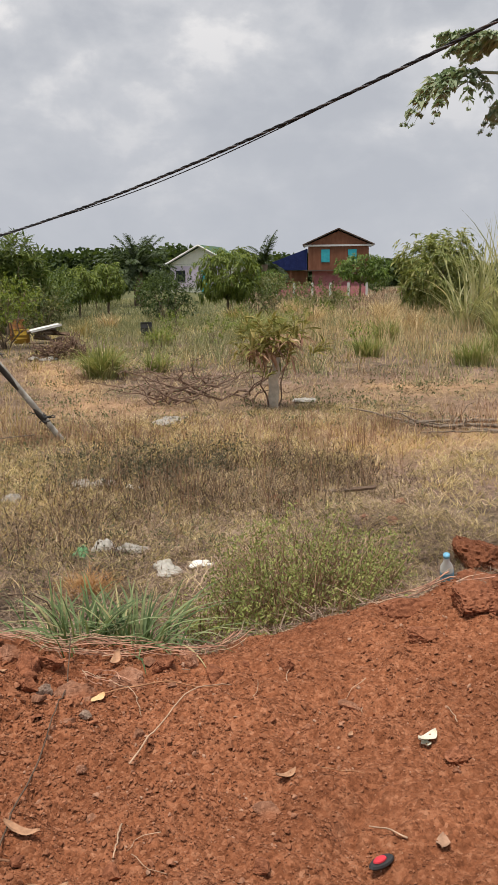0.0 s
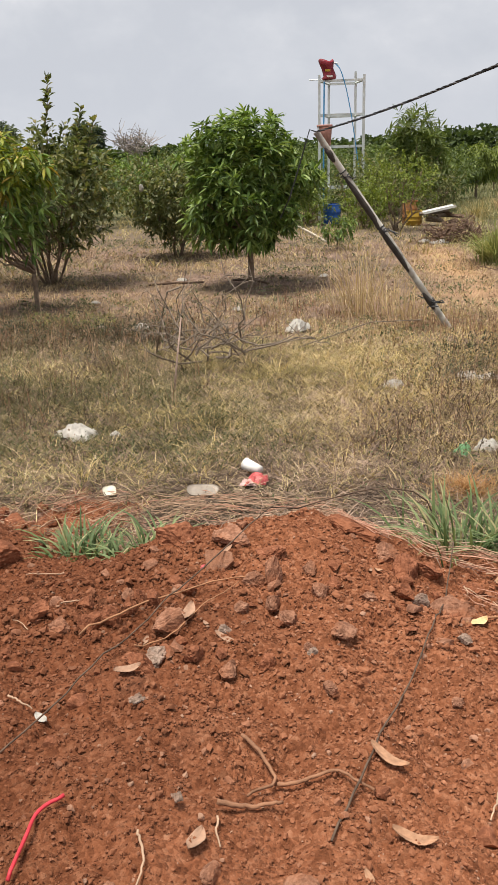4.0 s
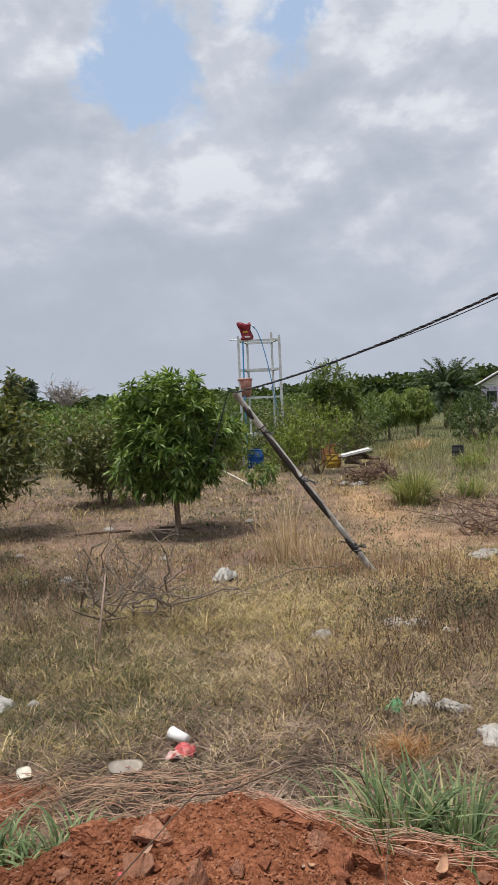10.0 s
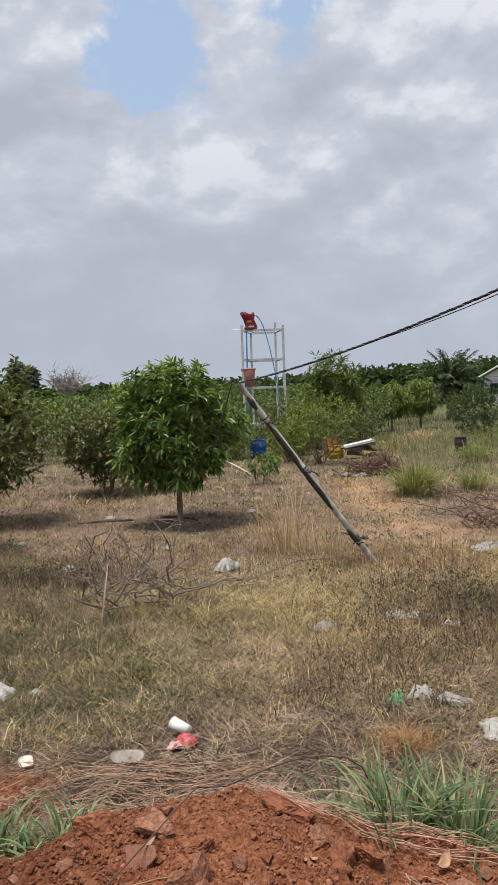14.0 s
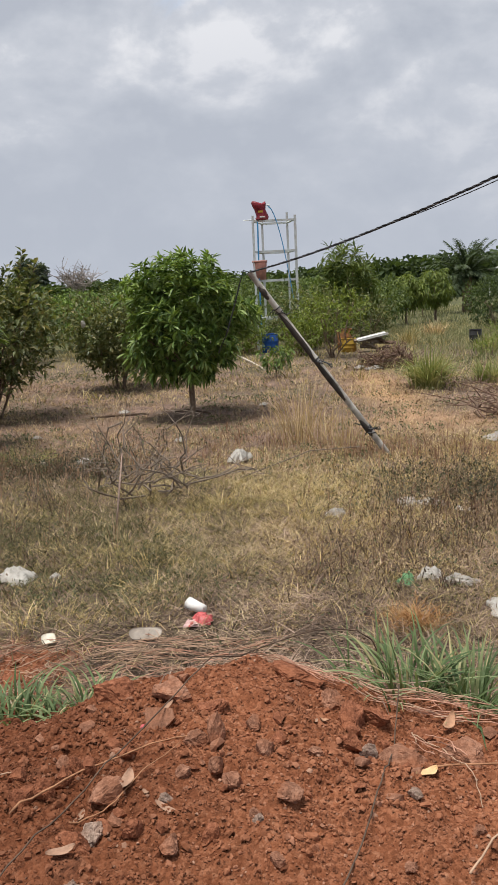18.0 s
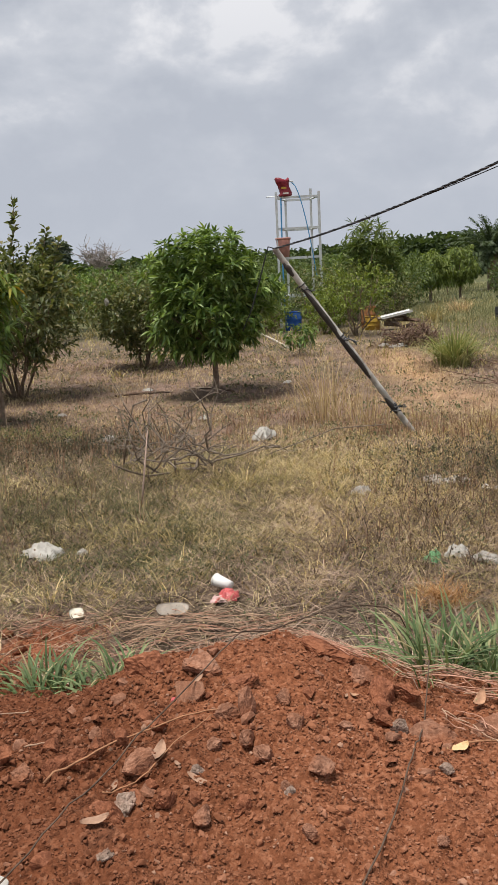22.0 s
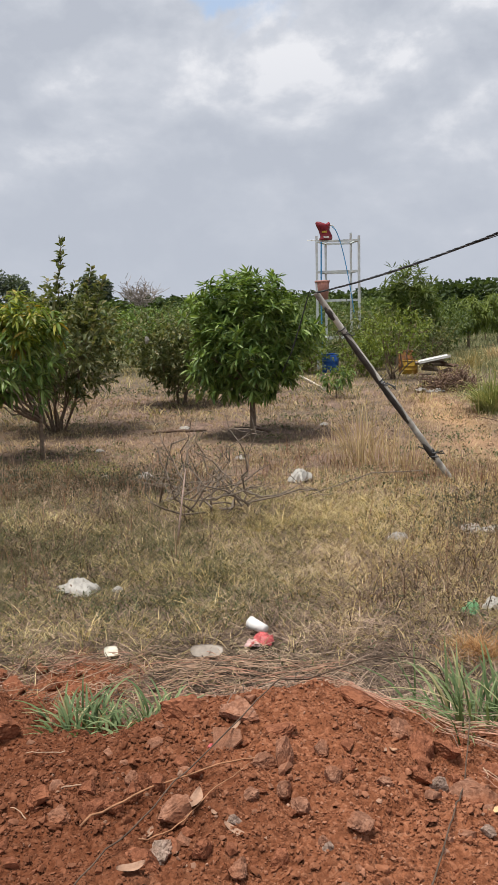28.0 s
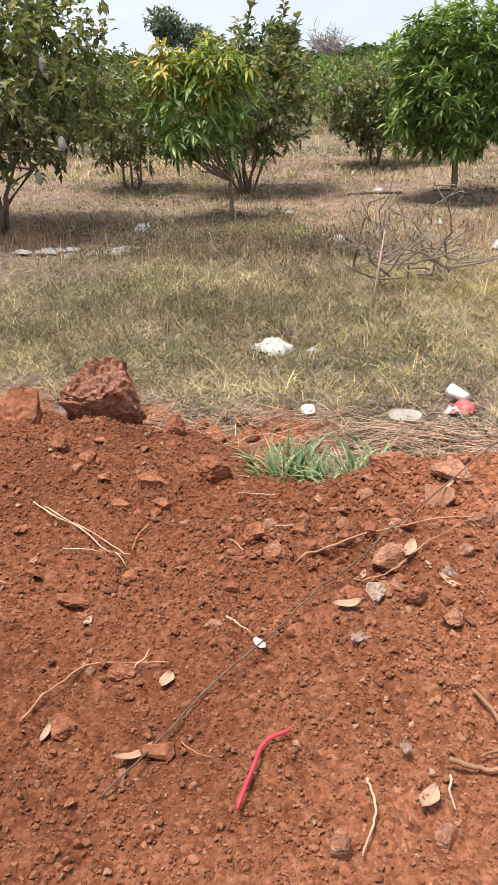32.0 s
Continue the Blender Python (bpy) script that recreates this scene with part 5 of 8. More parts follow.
# ---- papaya whose leaves reach in over the bank ----
def papaya_leaf(stalk, tip, size, droop, t):
    stalk, tip = np.asarray(stalk, float), np.asarray(tip, float)
    petiole = part("leaf_stalk", tube([stalk, (stalk + tip) / 2 + [0, 0, 0.06], tip], [0.012, 0.01, 0.007], 6), M_PAPAYA, t)
    out = (tip - stalk) / np.linalg.norm(tip - stalk)
    side = np.cross(out, [0, 0, 1.0])
    side /= np.linalg.norm(side)
    pieces = []
    for k in range(7):
        a = (k - 3) * 0.5
        way = out * math.cos(a) + side * math.sin(a)
        L = size * (1.0 - 0.1 * abs(k - 3))
        s = np.linspace(0, 1, 9)
        rib = tip + np.outer(s * L, way) - np.outer(droop * L * s ** 2, [0, 0, 1.0])
        pieces.append(tube(rib, np.linspace(0.004, 0.001, 9), 3, False))
        base = np.repeat(rib[2:], 8, 0)
        cross = np.cross(way, [0, 0, 1.0])
        sg = np.tile([1, -1], 28)[:, None]
        w = cross * sg + way * 0.9 + rng.normal(size=(56, 3)) * 0.4
        ln = np.repeat(np.sin(np.pi * np.linspace(0.3, 0.95, 7)), 8) * L * rng.uniform(0.15, 0.34, 56)
        pieces.append(leaves(base, w, ln, 0.036, 0.7))
    part("leaf_blade", join(pieces), M_PAPAYA, petiole, "deeply cut grey-green leaf")


PAPAYA_HUBS = [((2.70, 3.3, 2.76), 0.34, 0.9), ((2.80, 3.1, 2.87), 0.28, 0.4), ((2.98, 3.2, 2.66), 0.24, 0.9), ((2.88, 3.4, 2.93), 0.3, 0.3)]


def papaya():
    foot = float(height(3.55, 3.35))
    t = thing("papaya_tree", "papaya tree with deeply cut drooping leaves", "tree", (3.55, 3.35, foot))
    z = 2.72 - foot
    part("trunk", (*tube(wander((0, 0, -0.1), (0, 0, z), 7, 0.01), np.linspace(0.09, 0.05, 7), 10), True), M_BARK, t)
    for hub, size, droop in PAPAYA_HUBS:
        papaya_leaf((0, 0, z - 0.04), Vector(hub) - t.matrix_basis.translation, size, droop, t)
    for a in (0.2, -0.9):
        papaya_leaf((0, 0, z), (0.6 * math.cos(a), 0.6 * math.sin(a), z + 0.15), 0.4, 0.5, t)


papaya()


# ---- field: grass, weeds, straw ----
def pressed(x, y):
    """Where pulled stems lie over the grass behind the bank."""
    return step(0.9, 0.2, x) * step(4.15, 3.7, y + 0.5 * fbm(x * 2, y * 2, 3, 53)) * (1 - bank(x, y))


def scatter(n, x0, x1, y0, y1, dens=None):
    """Places in the wedge that opens away from the bank; dens thins them."""
    y = y0 + (y1 - y0) * rng.uniform(0, 1, n) ** 0.8
    x = rng.uniform(x0, x1, n)
    keep = (x > -0.72 * y - 1.2) & (x < 0.78 * y + 1.4)
    if dens is not None:
        keep &= rng.uniform(0, 1, n) < dens(x, y) * (1 - 0.85 * spill(x, y)) * (1 - 0.75 * pressed(x, y))
    x, y = x[keep], y[keep]
    return np.stack([x, y, height(x, y) - 0.01], 1)


LITTER = [(-1.62, 4.92, 0.15), (-1.36, 4.9, 0.07), (-0.61, 3.87, 0.13), (-1.12, 3.87, 0.08), (-0.33, 4.08, 0.13), (1.28, 4.12, 0.12), (1.5, 4.15, 0.09), (-0.33, 8.44, 0.16), (1.11, 6.29, 0.1), (1.29, 6.27, 0.1), (0.53, 6.08, 0.09),
          (1.5, 6.02, 0.08), (0.98, 4.6, 0.09), (1.15, 4.5, 0.1), (-2.0, 8.43, 0.1), (-2.5, 8.58, 0.12)]


def open_ground(p):
    """Drops what would grow through the rubbish that lies on the grass."""
    ok = np.ones(len(p), bool)
    for x, y, r in LITTER:
        ok &= np.hypot(p[:, 0] - x, p[:, 1] - y) > r
    return p[ok]


def clumps(p, per, radius):
    q = np.repeat(p, per, 0)
    q[:, :2] += rng.normal(size=(len(q), 2)) * radius
    return open_ground(q)


def stuff(name, data, material, label, category):
    return tagged(part(name, data, material), label, category, kind="stuff")


def patchy(scale, lo, hi, seed):
    return lambda x, y: step(lo, hi, fbm(x * scale, y * scale, 3, seed))


# thatch of dead stems lying all ways
p = scatter(30000, -5, 6, 2.7, 9.5, lambda x, y: (1 - bank(x, y)) * (1 - 0.6 * step(0.2, -1.0, x) * step(5.6, 4.6, y)))
p[:, 2] += rng.uniform(0.005, 0.06, len(p))
stuff("thatch", blades(p, rng.uniform(0.012, 0.045, len(p)), 0.0065, rng.uniform(2.0, 5.5, len(p)), 0.1), M_STRAW, "dead stems lying all ways on the field", "straw")
# a close mat of fine dead blades over the near field, with half-green ones between
p = open_ground(scatter(110000, -3.6, 3.6, 2.8, 6.6, lambda x, y: (1 - bank(x, y)) * step(6.6, 5.4, y) * (0.22 + 0.78 * step(-1.0, 0.4, x))))
p[:, 2] += rng.uniform(0.002, 0.055, len(p))
stuff("blade_mat", blades(p, rng.uniform(0.01, 0.05, len(p)), rng.uniform(0.003, 0.0055, len(p)), rng.uniform(1.2, 4.5, len(p)), 0.2), M_STRAW, "close mat of fine dead grass blades", "straw")
p = open_ground(scatter(70000, -3.6, 3.6, 3.3, 7.5, lambda x, y: (1 - bank(x, y)) * (0.2 + 0.8 * patchy(1.4, -0.15, 0.15, 59)(x, y))))
p[:, 2] += rng.uniform(0.002, 0.05, len(p))
stuff("green_blade_mat", blades(p, rng.uniform(0.015, 0.06, len(p)), rng.uniform(0.003, 0.0055, len(p)), rng.uniform(0.8, 3.0, len(p)), 0.2), M_MIXGRASS, "close mat of fine half-green grass blades", "grass")
p = open_ground(scatter(130000, -4.6, 0.3, 3.0, 7.8, lambda x, y: (1 - bank(x, y)) * step(0.2, -0.9, x) * (1 - 0.5 * step(5.9, 6.5, y)) * (0.3 + 0.7 * patchy(1.7, -0.15, 0.12, 57)(x, y))))
p[:, 2] += rng.uniform(0.002, 0.05, len(p))
stuff("dull_blade_mat", blades(p, rng.uniform(0.02, 0.07, len(p)), rng.uniform(0.003, 0.0055, len(p)), rng.uniform(0.6, 2.6, len(p)), 0.2), M_DULL, "dull olive grass in the near field", "grass")
# straw lying flat along the foot of the bank
p = scatter(14000, -3.2, 3.2, 2.5, 5.0, lambda x, y: (0.3 + 0.7 * step(-1.0, 0.4, x)) * np.clip(1.25 - bank(x, y) * 1.25, 0, 1) * step(5.0, 3.7, y))
p[:, 2] += rng.uniform(0.005, 0.04, len(p))
stuff("grey_straw", blades(p, rng.uniform(0.012, 0.035, len(p)), 0.006, rng.uniform(3.0, 7.0, len(p)), 0.15), M_GREYSTRAW, "pressed grey dead grass along the foot of the bank", "straw")
p = scatter(11000, -3.2, 3.2, 2.5, 4.6, lambda x, y: np.clip(1.25 - bank(x, y) * 1.25, 0, 1) * (0.35 + 0.65 * step(0.95, 0.1, y - np.interp(x, CX, CY) - 0.5)) * (0.3 + 0.7 * step(-0.7, 0.1, x)))
p[:, 2] += rng.uniform(0.01, 0.05, len(p))
stuff("straw_litter", blades(p, rng.uniform(0.02, 0.07, len(p)), 0.006, rng.uniform(3.0, 6.0, len(p)), 0.2), M_STRAW, "flattened dry straw and stems along the bank", "straw")
def tussocks(n, dens, per, radius, lo, hi, wide, lean, area):
    """Separate little tufts, each of its own height."""
    c = scatter(n, *area, dens)
    k = np.repeat(np.arange(len(c)), per)
    off = np.zeros((len(k), 3))
    off[:, :2] = rng.normal(size=(len(k), 2)) * radius
    clear = np.ones(len(k), bool)
    for x, y, r in LITTER:
        clear &= np.hypot(c[k, 0] + off[:, 0] - x, c[k, 1] + off[:, 1] - y) > r
    k, off = k[clear], off[clear]
    q = c[k] + off
    tall = (rng.uniform(0.5, 1.0, len(c)) ** 1.5)[k] * rng.uniform(lo, hi, len(q))
    head = np.arctan2(off[:, 1], off[:, 0]) + rng.normal(size=len(q)) * 0.7
    return blades(q, tall, wide, rng.uniform(*lean, len(q)), 0.3, head)


stuff("dry_grass", tussocks(5200, lambda x, y: (1 - bank(x, y)) * (0.04 + 0.08 * step(-1.2, 0.0, x) + 0.3 * step(-2.0, 0.0, x) * patchy(1.1, -0.1, 0.2, 61)(x, y) + 0.75 * np.exp(-((x - 0.7) / 1.3) ** 2 - ((y - 5.8) / 1.5) ** 2)), 15, 0.035, 0.04, 0.15, 0.0052, (0.4, 2.4), (-4.5, 5.5, 3.0, 9.0)), M_DRYGRASS, "short yellow dry grass in the field", "grass")
stuff("golden_grass", tussocks(3200, lambda x, y: (1 - bank(x, y)) * (0.95 * np.exp(-((x - 0.8) / 1.0) ** 2 - ((y - 5.9) / 1.2) ** 2) + 0.5 * np.exp(-((x - 4.6) / 1.5) ** 2 - ((y - 6.6) / 1.3) ** 2) + 0.25 * np.exp(-((x + 0.3) / 0.8) ** 2 - ((y - 4.7) / 0.7) ** 2) + 0.6 * np.exp(-((x - 2.2) / 1.0) ** 2 - ((y - 8.2) / 0.9) ** 2)), 16, 0.04, 0.05, 0.18, 0.006, (0.4, 2.2), (-2.5, 6.5, 3.6, 9.0)), M_GOLD, "golden dry grass in a sunny patch of the field", "grass")
stuff("stubble", tussocks(8500, lambda x, y: 0.25 + 0.75 * patchy(0.8, -0.15, 0.2, 63)(x, y), 7, 0.05, 0.03, 0.15, 0.0065, (0.1, 1.2), (-9.5, 8.5, 6.6, 17.5)), M_STUBBLE, "short reddish stubble over the worn field", "grass")
stuff("half_dry_grass", tussocks(8200, lambda x, y: (1 - 0.85 * np.exp(-((x - 5.0) / 1.8) ** 2 - ((y - 7.2) / 1.1) ** 2)) * (1 - bank(x, y)) * (0.35 + 0.65 * patchy(0.9, -0.2, 0.2, 67)(x, y)) * (1 - 0.6 * step(-0.6, -1.4, x) * step(5.8, 6.4, y)), 13, 0.04, 0.035, 0.14, 0.0052, (0.4, 2.4), (-5, 6, 3.0, 9.5)), M_MIXGRASS, "short half-green grass in the field", "grass")
p = clumps(scatter(9500, -9, 11, 8.0, 19, lambda x, y: (1 - 0.85 * np.exp(-((x - 5.0) / 1.8) ** 2 - ((y - 7.2) / 1.1) ** 2)) * 0.35 + 0.65 * patchy(0.5, -0.1, 0.25, 71)(x, y)), 8, 0.045)
stuff("field_grass", blades(p, rng.uniform(0.03, 0.11, len(p)), 0.0065, rng.uniform(0.4, 1.6, len(p)), 0.25), M_DRYGRASS, "thin dry grass over the middle of the field", "grass")
p = clumps(scatter(5200, -16, 24, 13, 34, lambda x, y: 0.3 + 0.7 * patchy(0.3, -0.1, 0.2, 73)(x, y)), 7, 0.12)
stuff("far_grass", blades(p, rng.uniform(0.06, 0.22, len(p)), 0.02, rng.uniform(0.3, 1.2, len(p))), M_MIXGRASS, "tufted grass over the far field", "grass")


p = clumps(scatter(5200, 1, 20, 26, 56, lambda x, y: 0.4 + 0.6 * patchy(0.3, -0.1, 0.2, 77)(x, y)), 6, 0.2)
stuff("far_strip_grass", blades(p, rng.uniform(0.06, 0.3, len(p)), 0.025, rng.uniform(0.2, 0.9, len(p))), M_RANK, "rough grass on the strip before the houses", "grass")
p = clumps(scatter(3600, 8, 48, 28, 70, lambda x, y: step(0.33, 0.42, x / y) * (0.35 + 0.65 * patchy(0.2, -0.15, 0.2, 75)(x, y))), 5, 0.25)
stuff("distant_grass", blades(p, rng.uniform(0.15, 0.6, len(p)), 0.04, rng.uniform(0.2, 0.9, len(p))), M_STUBBLE, "tall dry grass before the distant houses", "grass")


def meadow(x, y):
    """The rank grass on the far side, away from the orchard."""
    edge = np.interp(y, [10, 14, 18, 24, 34], [6.5, 3.8, 3.0, 2.6, 3.6])
    path = np.exp(-((x - 0.53 * y - 0.6) / 0.9) ** 2) * 0.75
    return step(0, 1.6, x - edge) * (0.4 + 0.6 * step(-0.2, 0.15, fbm(x * 0.6, y * 0.6, 3, 97))) * (1 - path)


def uneven(p, lo, hi, seed):
    """Blade heights that rise and fall over the field."""
    return rng.uniform(lo, hi, len(p)) * (0.45 + 1.1 * step(-0.3, 0.3, fbm(p[:, 0] * 0.8, p[:, 1] * 0.8, 3, seed)))


p = clumps(scatter(5200, 2, 24, 10.5, 30, meadow), 6, 0.1)
stuff("rank_grass", blades(p, uneven(p, 0.06, 0.3, 101), 0.012, rng.uniform(0.1, 0.9, len(p)), 0.4), M_RANK, "rank half-dry grass on the far side of the field", "grass")
p = clumps(scatter(7000, 2, 24, 10.5, 30, meadow), 6, 0.1)
stuff("rank_dry_grass", blades(p, uneven(p, 0.08, 0.36, 103), 0.011, rng.uniform(0.1, 0.9, len(p)), 0.4), M_RANK, "rank straw-coloured grass on the far side of the field", "grass")
p = clumps(scatter(6000, 6, 26, 12, 34, lambda x, y: meadow(x, y) * step(0.35, 0.55, x / y)), 6, 0.14)
stuff("tall_pale_grass", blades(p, uneven(p, 0.15, 0.6, 107), 0.013, rng.uniform(0.1, 0.6, len(p)), 0.4), M_DRYGRASS, "tall pale grass beyond the stump", "grass")


DARK_SPOTS = [(-1.5, 3.6, 0.6, 0.35, 0.8), (-0.9, 3.5, 0.4, 0.25, 0.6), (-1.9, 4.1, 0.7, 0.4, 1.0), (-0.8, 3.9, 0.5, 0.3, 0.5), (-2.8, 4.6, 0.6, 0.5, 0.7), (0.2, 3.9, 0.4, 0.25, 0.4), (-2.9, 8.1, 1.1, 0.5, 1.0), (-1.35, 4.55, 0.6, 0.3, 0.9), (-2.4, 5.4, 0.6, 0.5, 0.7), (-0.95, 5.4, 0.5, 0.35, 0.5), (0.9, 6.75, 0.6, 0.5, 1.3), (1.7, 6.8, 0.9, 0.6, 1.2), (1.6, 5.9, 0.6, 0.5, 0.8),
              (1.5, 5.1, 0.7, 0.5, 0.6), (-3.6, 5.5, 0.8, 0.5, 0.8), (-2.9, 6.3, 0.7, 0.5, 0.6), (-0.4, 4.5, 0.5, 0.3, 0.4), (0.3, 4.5, 0.4, 0.25, 0.4), (1.2, 4.4, 0.5, 0.4, 0.6), (2.6, 4.6, 0.5, 0.5, 0.6)]


def dark_patch(x, y):
    """Where low grey-green weeds stand thick."""
    total = 0.0
    for cx, cy, rx, ry, k in DARK_SPOTS:
        total = total + k * np.exp(-((x - cx) / rx) ** 2 - ((y - cy) / ry) ** 2)
    return total * (0.25 + patchy(1.9, -0.15, 0.15, 85)(x, y))


c = scatter(3600, -9, 10, 7.5, 19, lambda x, y: 0.15 + 0.85 * patchy(0.7, 0.0, 0.25, 83)(x, y))
q = clumps(c, 9, 0.06) + np.array([0, 0, 0.02])
q[:, 2] += rng.uniform(0, 0.07, len(q))
stuff("low_weeds", leaves(q, rng.normal(size=q.shape) + [0, 0, 0.5], rng.uniform(0.03, 0.07, len(q)), 0.025, 0.3), M_WEEDLOW, "low green and brown weeds over the field", "weeds")
c = scatter(12000, -7, 6, 3.6, 10.5, lambda x, y: 0.03 + dark_patch(x, y))
q = clumps(c, 9, 0.06) + np.array([0, 0, 0.015])
q[:, 2] += rng.uniform(0, 0.11, len(q)) * (1 + 0.9 * step(7.0, 7.8, q[:, 1]))
stuff("grey_green_weeds", leaves(q, rng.normal(size=q.shape) + [0, 0, 0.5], rng.uniform(0.016, 0.036, len(q)), 0.012, 0.3), M_WEEDLOW, "low grey-green weeds in patches of the field", "weeds")
c = scatter(6500, -5.5, 3.8, 5.4, 9.4, lambda x, y: (np.exp(-((x + 3.2) / 1.5) ** 4 - ((y - 8.15) / 0.6) ** 2) + 0.8 * np.exp(-((x - 2.0) / 1.0) ** 4 - ((y - 6.5) / 0.7) ** 2)) * (0.25 + 0.75 * patchy(1.5, -0.2, 0.15, 93)(x, y)))
q = clumps(c, 13, 0.06) + np.array([0, 0, 0.015])
q[:, 2] += rng.uniform(0, 0.2, len(q))
stuff("tall_grey_weeds", leaves(q, rng.normal(size=q.shape) + [0, 0, 0.8], rng.uniform(0.025, 0.055, len(q)), 0.014, 0.3), M_DARKWEED, "dark grey-green weeds in bands across the field", "weeds")
c = scatter(9000, -8, 8, 7.5, 17, lambda x, y: 0.3 + 0.7 * patchy(0.9, -0.1, 0.2, 89)(x, y))
stuff("leaf_litter", leaves(c + [0, 0, 0.02], rng.normal(size=c.shape) * [1, 1, 0.25], rng.uniform(0.04, 0.11, len(c)), 0.025, 0.1), M_LITTER, "dead brown leaves scattered over the field", "leaves")


def belt(x, y):
    """A belt of dead seed stalks across the field."""
    c = np.interp(x, [-6, -3, 0, 1.5, 4, 8], [8.2, 8.3, 8.9, 8.2, 7.4, 7.0])
    return np.exp(-((y - c) / 0.9) ** 2) * (0.35 + 0.65 * step(-0.15, 0.2, fbm(x * 1.3, y * 1.3, 3, 79)))


p = clumps(scatter(7800, -6, 8, 6.4, 11.5, belt), 4, 0.035)
stuff("seed_stalks", blades(p, rng.uniform(0.06, 0.29, len(p)), 0.006, rng.uniform(0.05, 0.5, len(p)), 0.3), M_STALK, "upright dead reddish seed stalks in a belt", "weeds")


BROWN_SPOTS = [(1.8, 5.6, 0.7, 0.5, 1.0), (2.3, 6.4, 0.9, 0.8, 0.9), (2.6, 5.4, 0.7, 0.4, 0.8), (3.2, 5.9, 0.6, 0.6, 0.6), (1.1, 6.3, 0.5, 0.5, 0.6), (-2.6, 8.3, 1.0, 0.5, 0.6),
               (0.6, 4.9, 0.4, 0.5, 0.5), (-2.4, 5.6, 0.9, 1.0, 0.4), (-3.4, 7.6, 1.4, 0.6, 0.4), (1.0, 5.0, 0.35, 0.6, 0.5)]


def dark_weed(x, y):
    """Where the brown half-dead weeds stand thick."""
    total = 0.0
    for cx, cy, rx, ry, k in BROWN_SPOTS:
        total = total + k * np.exp(-((x - cx) / rx) ** 2 - ((y - cy) / ry) ** 2)
    return total


p = clumps(scatter(13000, -6, 5, 3.6, 9.5, dark_weed), 5, 0.05)
stuff("brown_weeds", blades(p, rng.uniform(0.05, 0.22, len(p)), 0.006, rng.uniform(0.2, 1.2, len(p))), M_WEED, "tangle of brown half-dead weeds", "weeds")
r = clumps(scatter(1800, -4, 5, 4.4, 8.4, lambda x, y: 0.8 * dark_weed(x, y)), 3, 0.03)
stuff("dead_stems", blades(r, rng.uniform(0.14, 0.36, len(r)), 0.005, rng.uniform(0.02, 0.35, len(r)), 0.3), M_STALK, "upright dead stems above the brown weeds", "weeds")
q = p[rng.integers(0, len(p), 15000)] + np.stack([np.zeros(15000), np.zeros(15000), rng.uniform(0.02, 0.17, 15000)], 1)
stuff("weed_leaves", leaves(q, rng.normal(size=(15000, 3)) + [0, 0, 0.4], rng.uniform(0.015, 0.035, 15000), 0.013, 0.3), M_WEED, "small dry leaves and seed heads on the weeds", "weeds")


def tuft(name, label, at, n, tall, wide, lean, material, radius=0.1, split=False):
    """A clump of long tapering blades; split: each blade a part of its own."""
    base = np.zeros((n, 3))
    base[:, :2] = rng.normal(size=(n, 2)) * radius
    base[:, 2] = -0.03
    z = float(height(at[0], at[1]))
    segs = 7
    a = np.arctan2(base[:, 1], base[:, 0]) + rng.normal(size=n) * 0.6
    T = tall * rng.uniform(0.5, 1.15, n)
    L = rng.uniform(*lean, n)
    s = np.linspace(0, 1, segs)
    rad = (T * L)[:, None] * s ** 1.7
    zz = T[:, None] * (s - 0.5 * np.minimum(L, 1.2)[:, None] * s ** 2.6)
    cx = base[:, :1] + rad * np.cos(a)[:, None]
    cy = base[:, 1:2] + rad * np.sin(a)[:, None]
    w = wide * rng.uniform(0.7, 1.2, n)[:, None] * (1 - s ** 2.5) * 0.5 + 0.0006
    b = a + np.pi / 2 + rng.normal(size=n) * 0.5
    sx, sy = np.cos(b)[:, None] * w, np.sin(b)[:, None] * w
    left = np.stack([cx - sx, cy - sy, zz + base[:, 2:]], -1)
    right = np.stack([cx + sx, cy + sy, zz + base[:, 2:]], -1)
    v = np.stack([left, right], 2).reshape(n, -1, 3)
    f = []
    for i in range(segs - 1):
        f += [[2 * i, 2 * i + 1, 2 * i + 3], [2 * i, 2 * i + 3, 2 * i + 2]]
    f = np.array(f)
    if split:
        t = thing(name, label, "grass tuft", (at[0], at[1], z))
        for i in range(n):
            part("blade", (v[i], f), material, t)
        return t
    k = (np.arange(n) * segs * 2)[:, None, None]
    t = thing(name, label, "grass tuft", (at[0], at[1], z))
    h = n // 3
    part("blade_mass", (v[h:].reshape(-1, 3), (f[None] + k[:n - h]).reshape(-1, 3)), material, t)["kind"] = "stuff"
    part("heart", (v[:h].reshape(-1, 3), (f[None] + k[:h]).reshape(-1, 3)), material, t)["kind"] = "stuff"
    return t


tuft("grass_tuft", "lush green tuft of long arching grass blades on the bank", (0.56, 2.68), 130, 0.29, 0.0115, (0.2, 1.2), M_GREENPART, 0.09, True)
tuft("grass_tuft", "lush green tuft of long arching grass blades on the bank", (0.78, 2.64), 140, 0.3, 0.012, (0.25, 1.4), M_GREENPART, 0.09, True)
for x, y, n, h in ((-0.84, 2.46, 90, 0.17), (-0.7, 2.5, 100, 0.15), (-0.57, 2.54, 90, 0.13)):
    tuft("grass_tuft", "low clump of fresh green grass behind the bank", (x, y), n - 20, h, 0.011, (0.4, 1.5), M_GREENPART, 0.07, True)
tuft("lemongrass_clump", "round clump of pale lemongrass", (2.66, 13.9), 620, 0.78, 0.016, (0.05, 1.25), M_LEMON, 0.11)
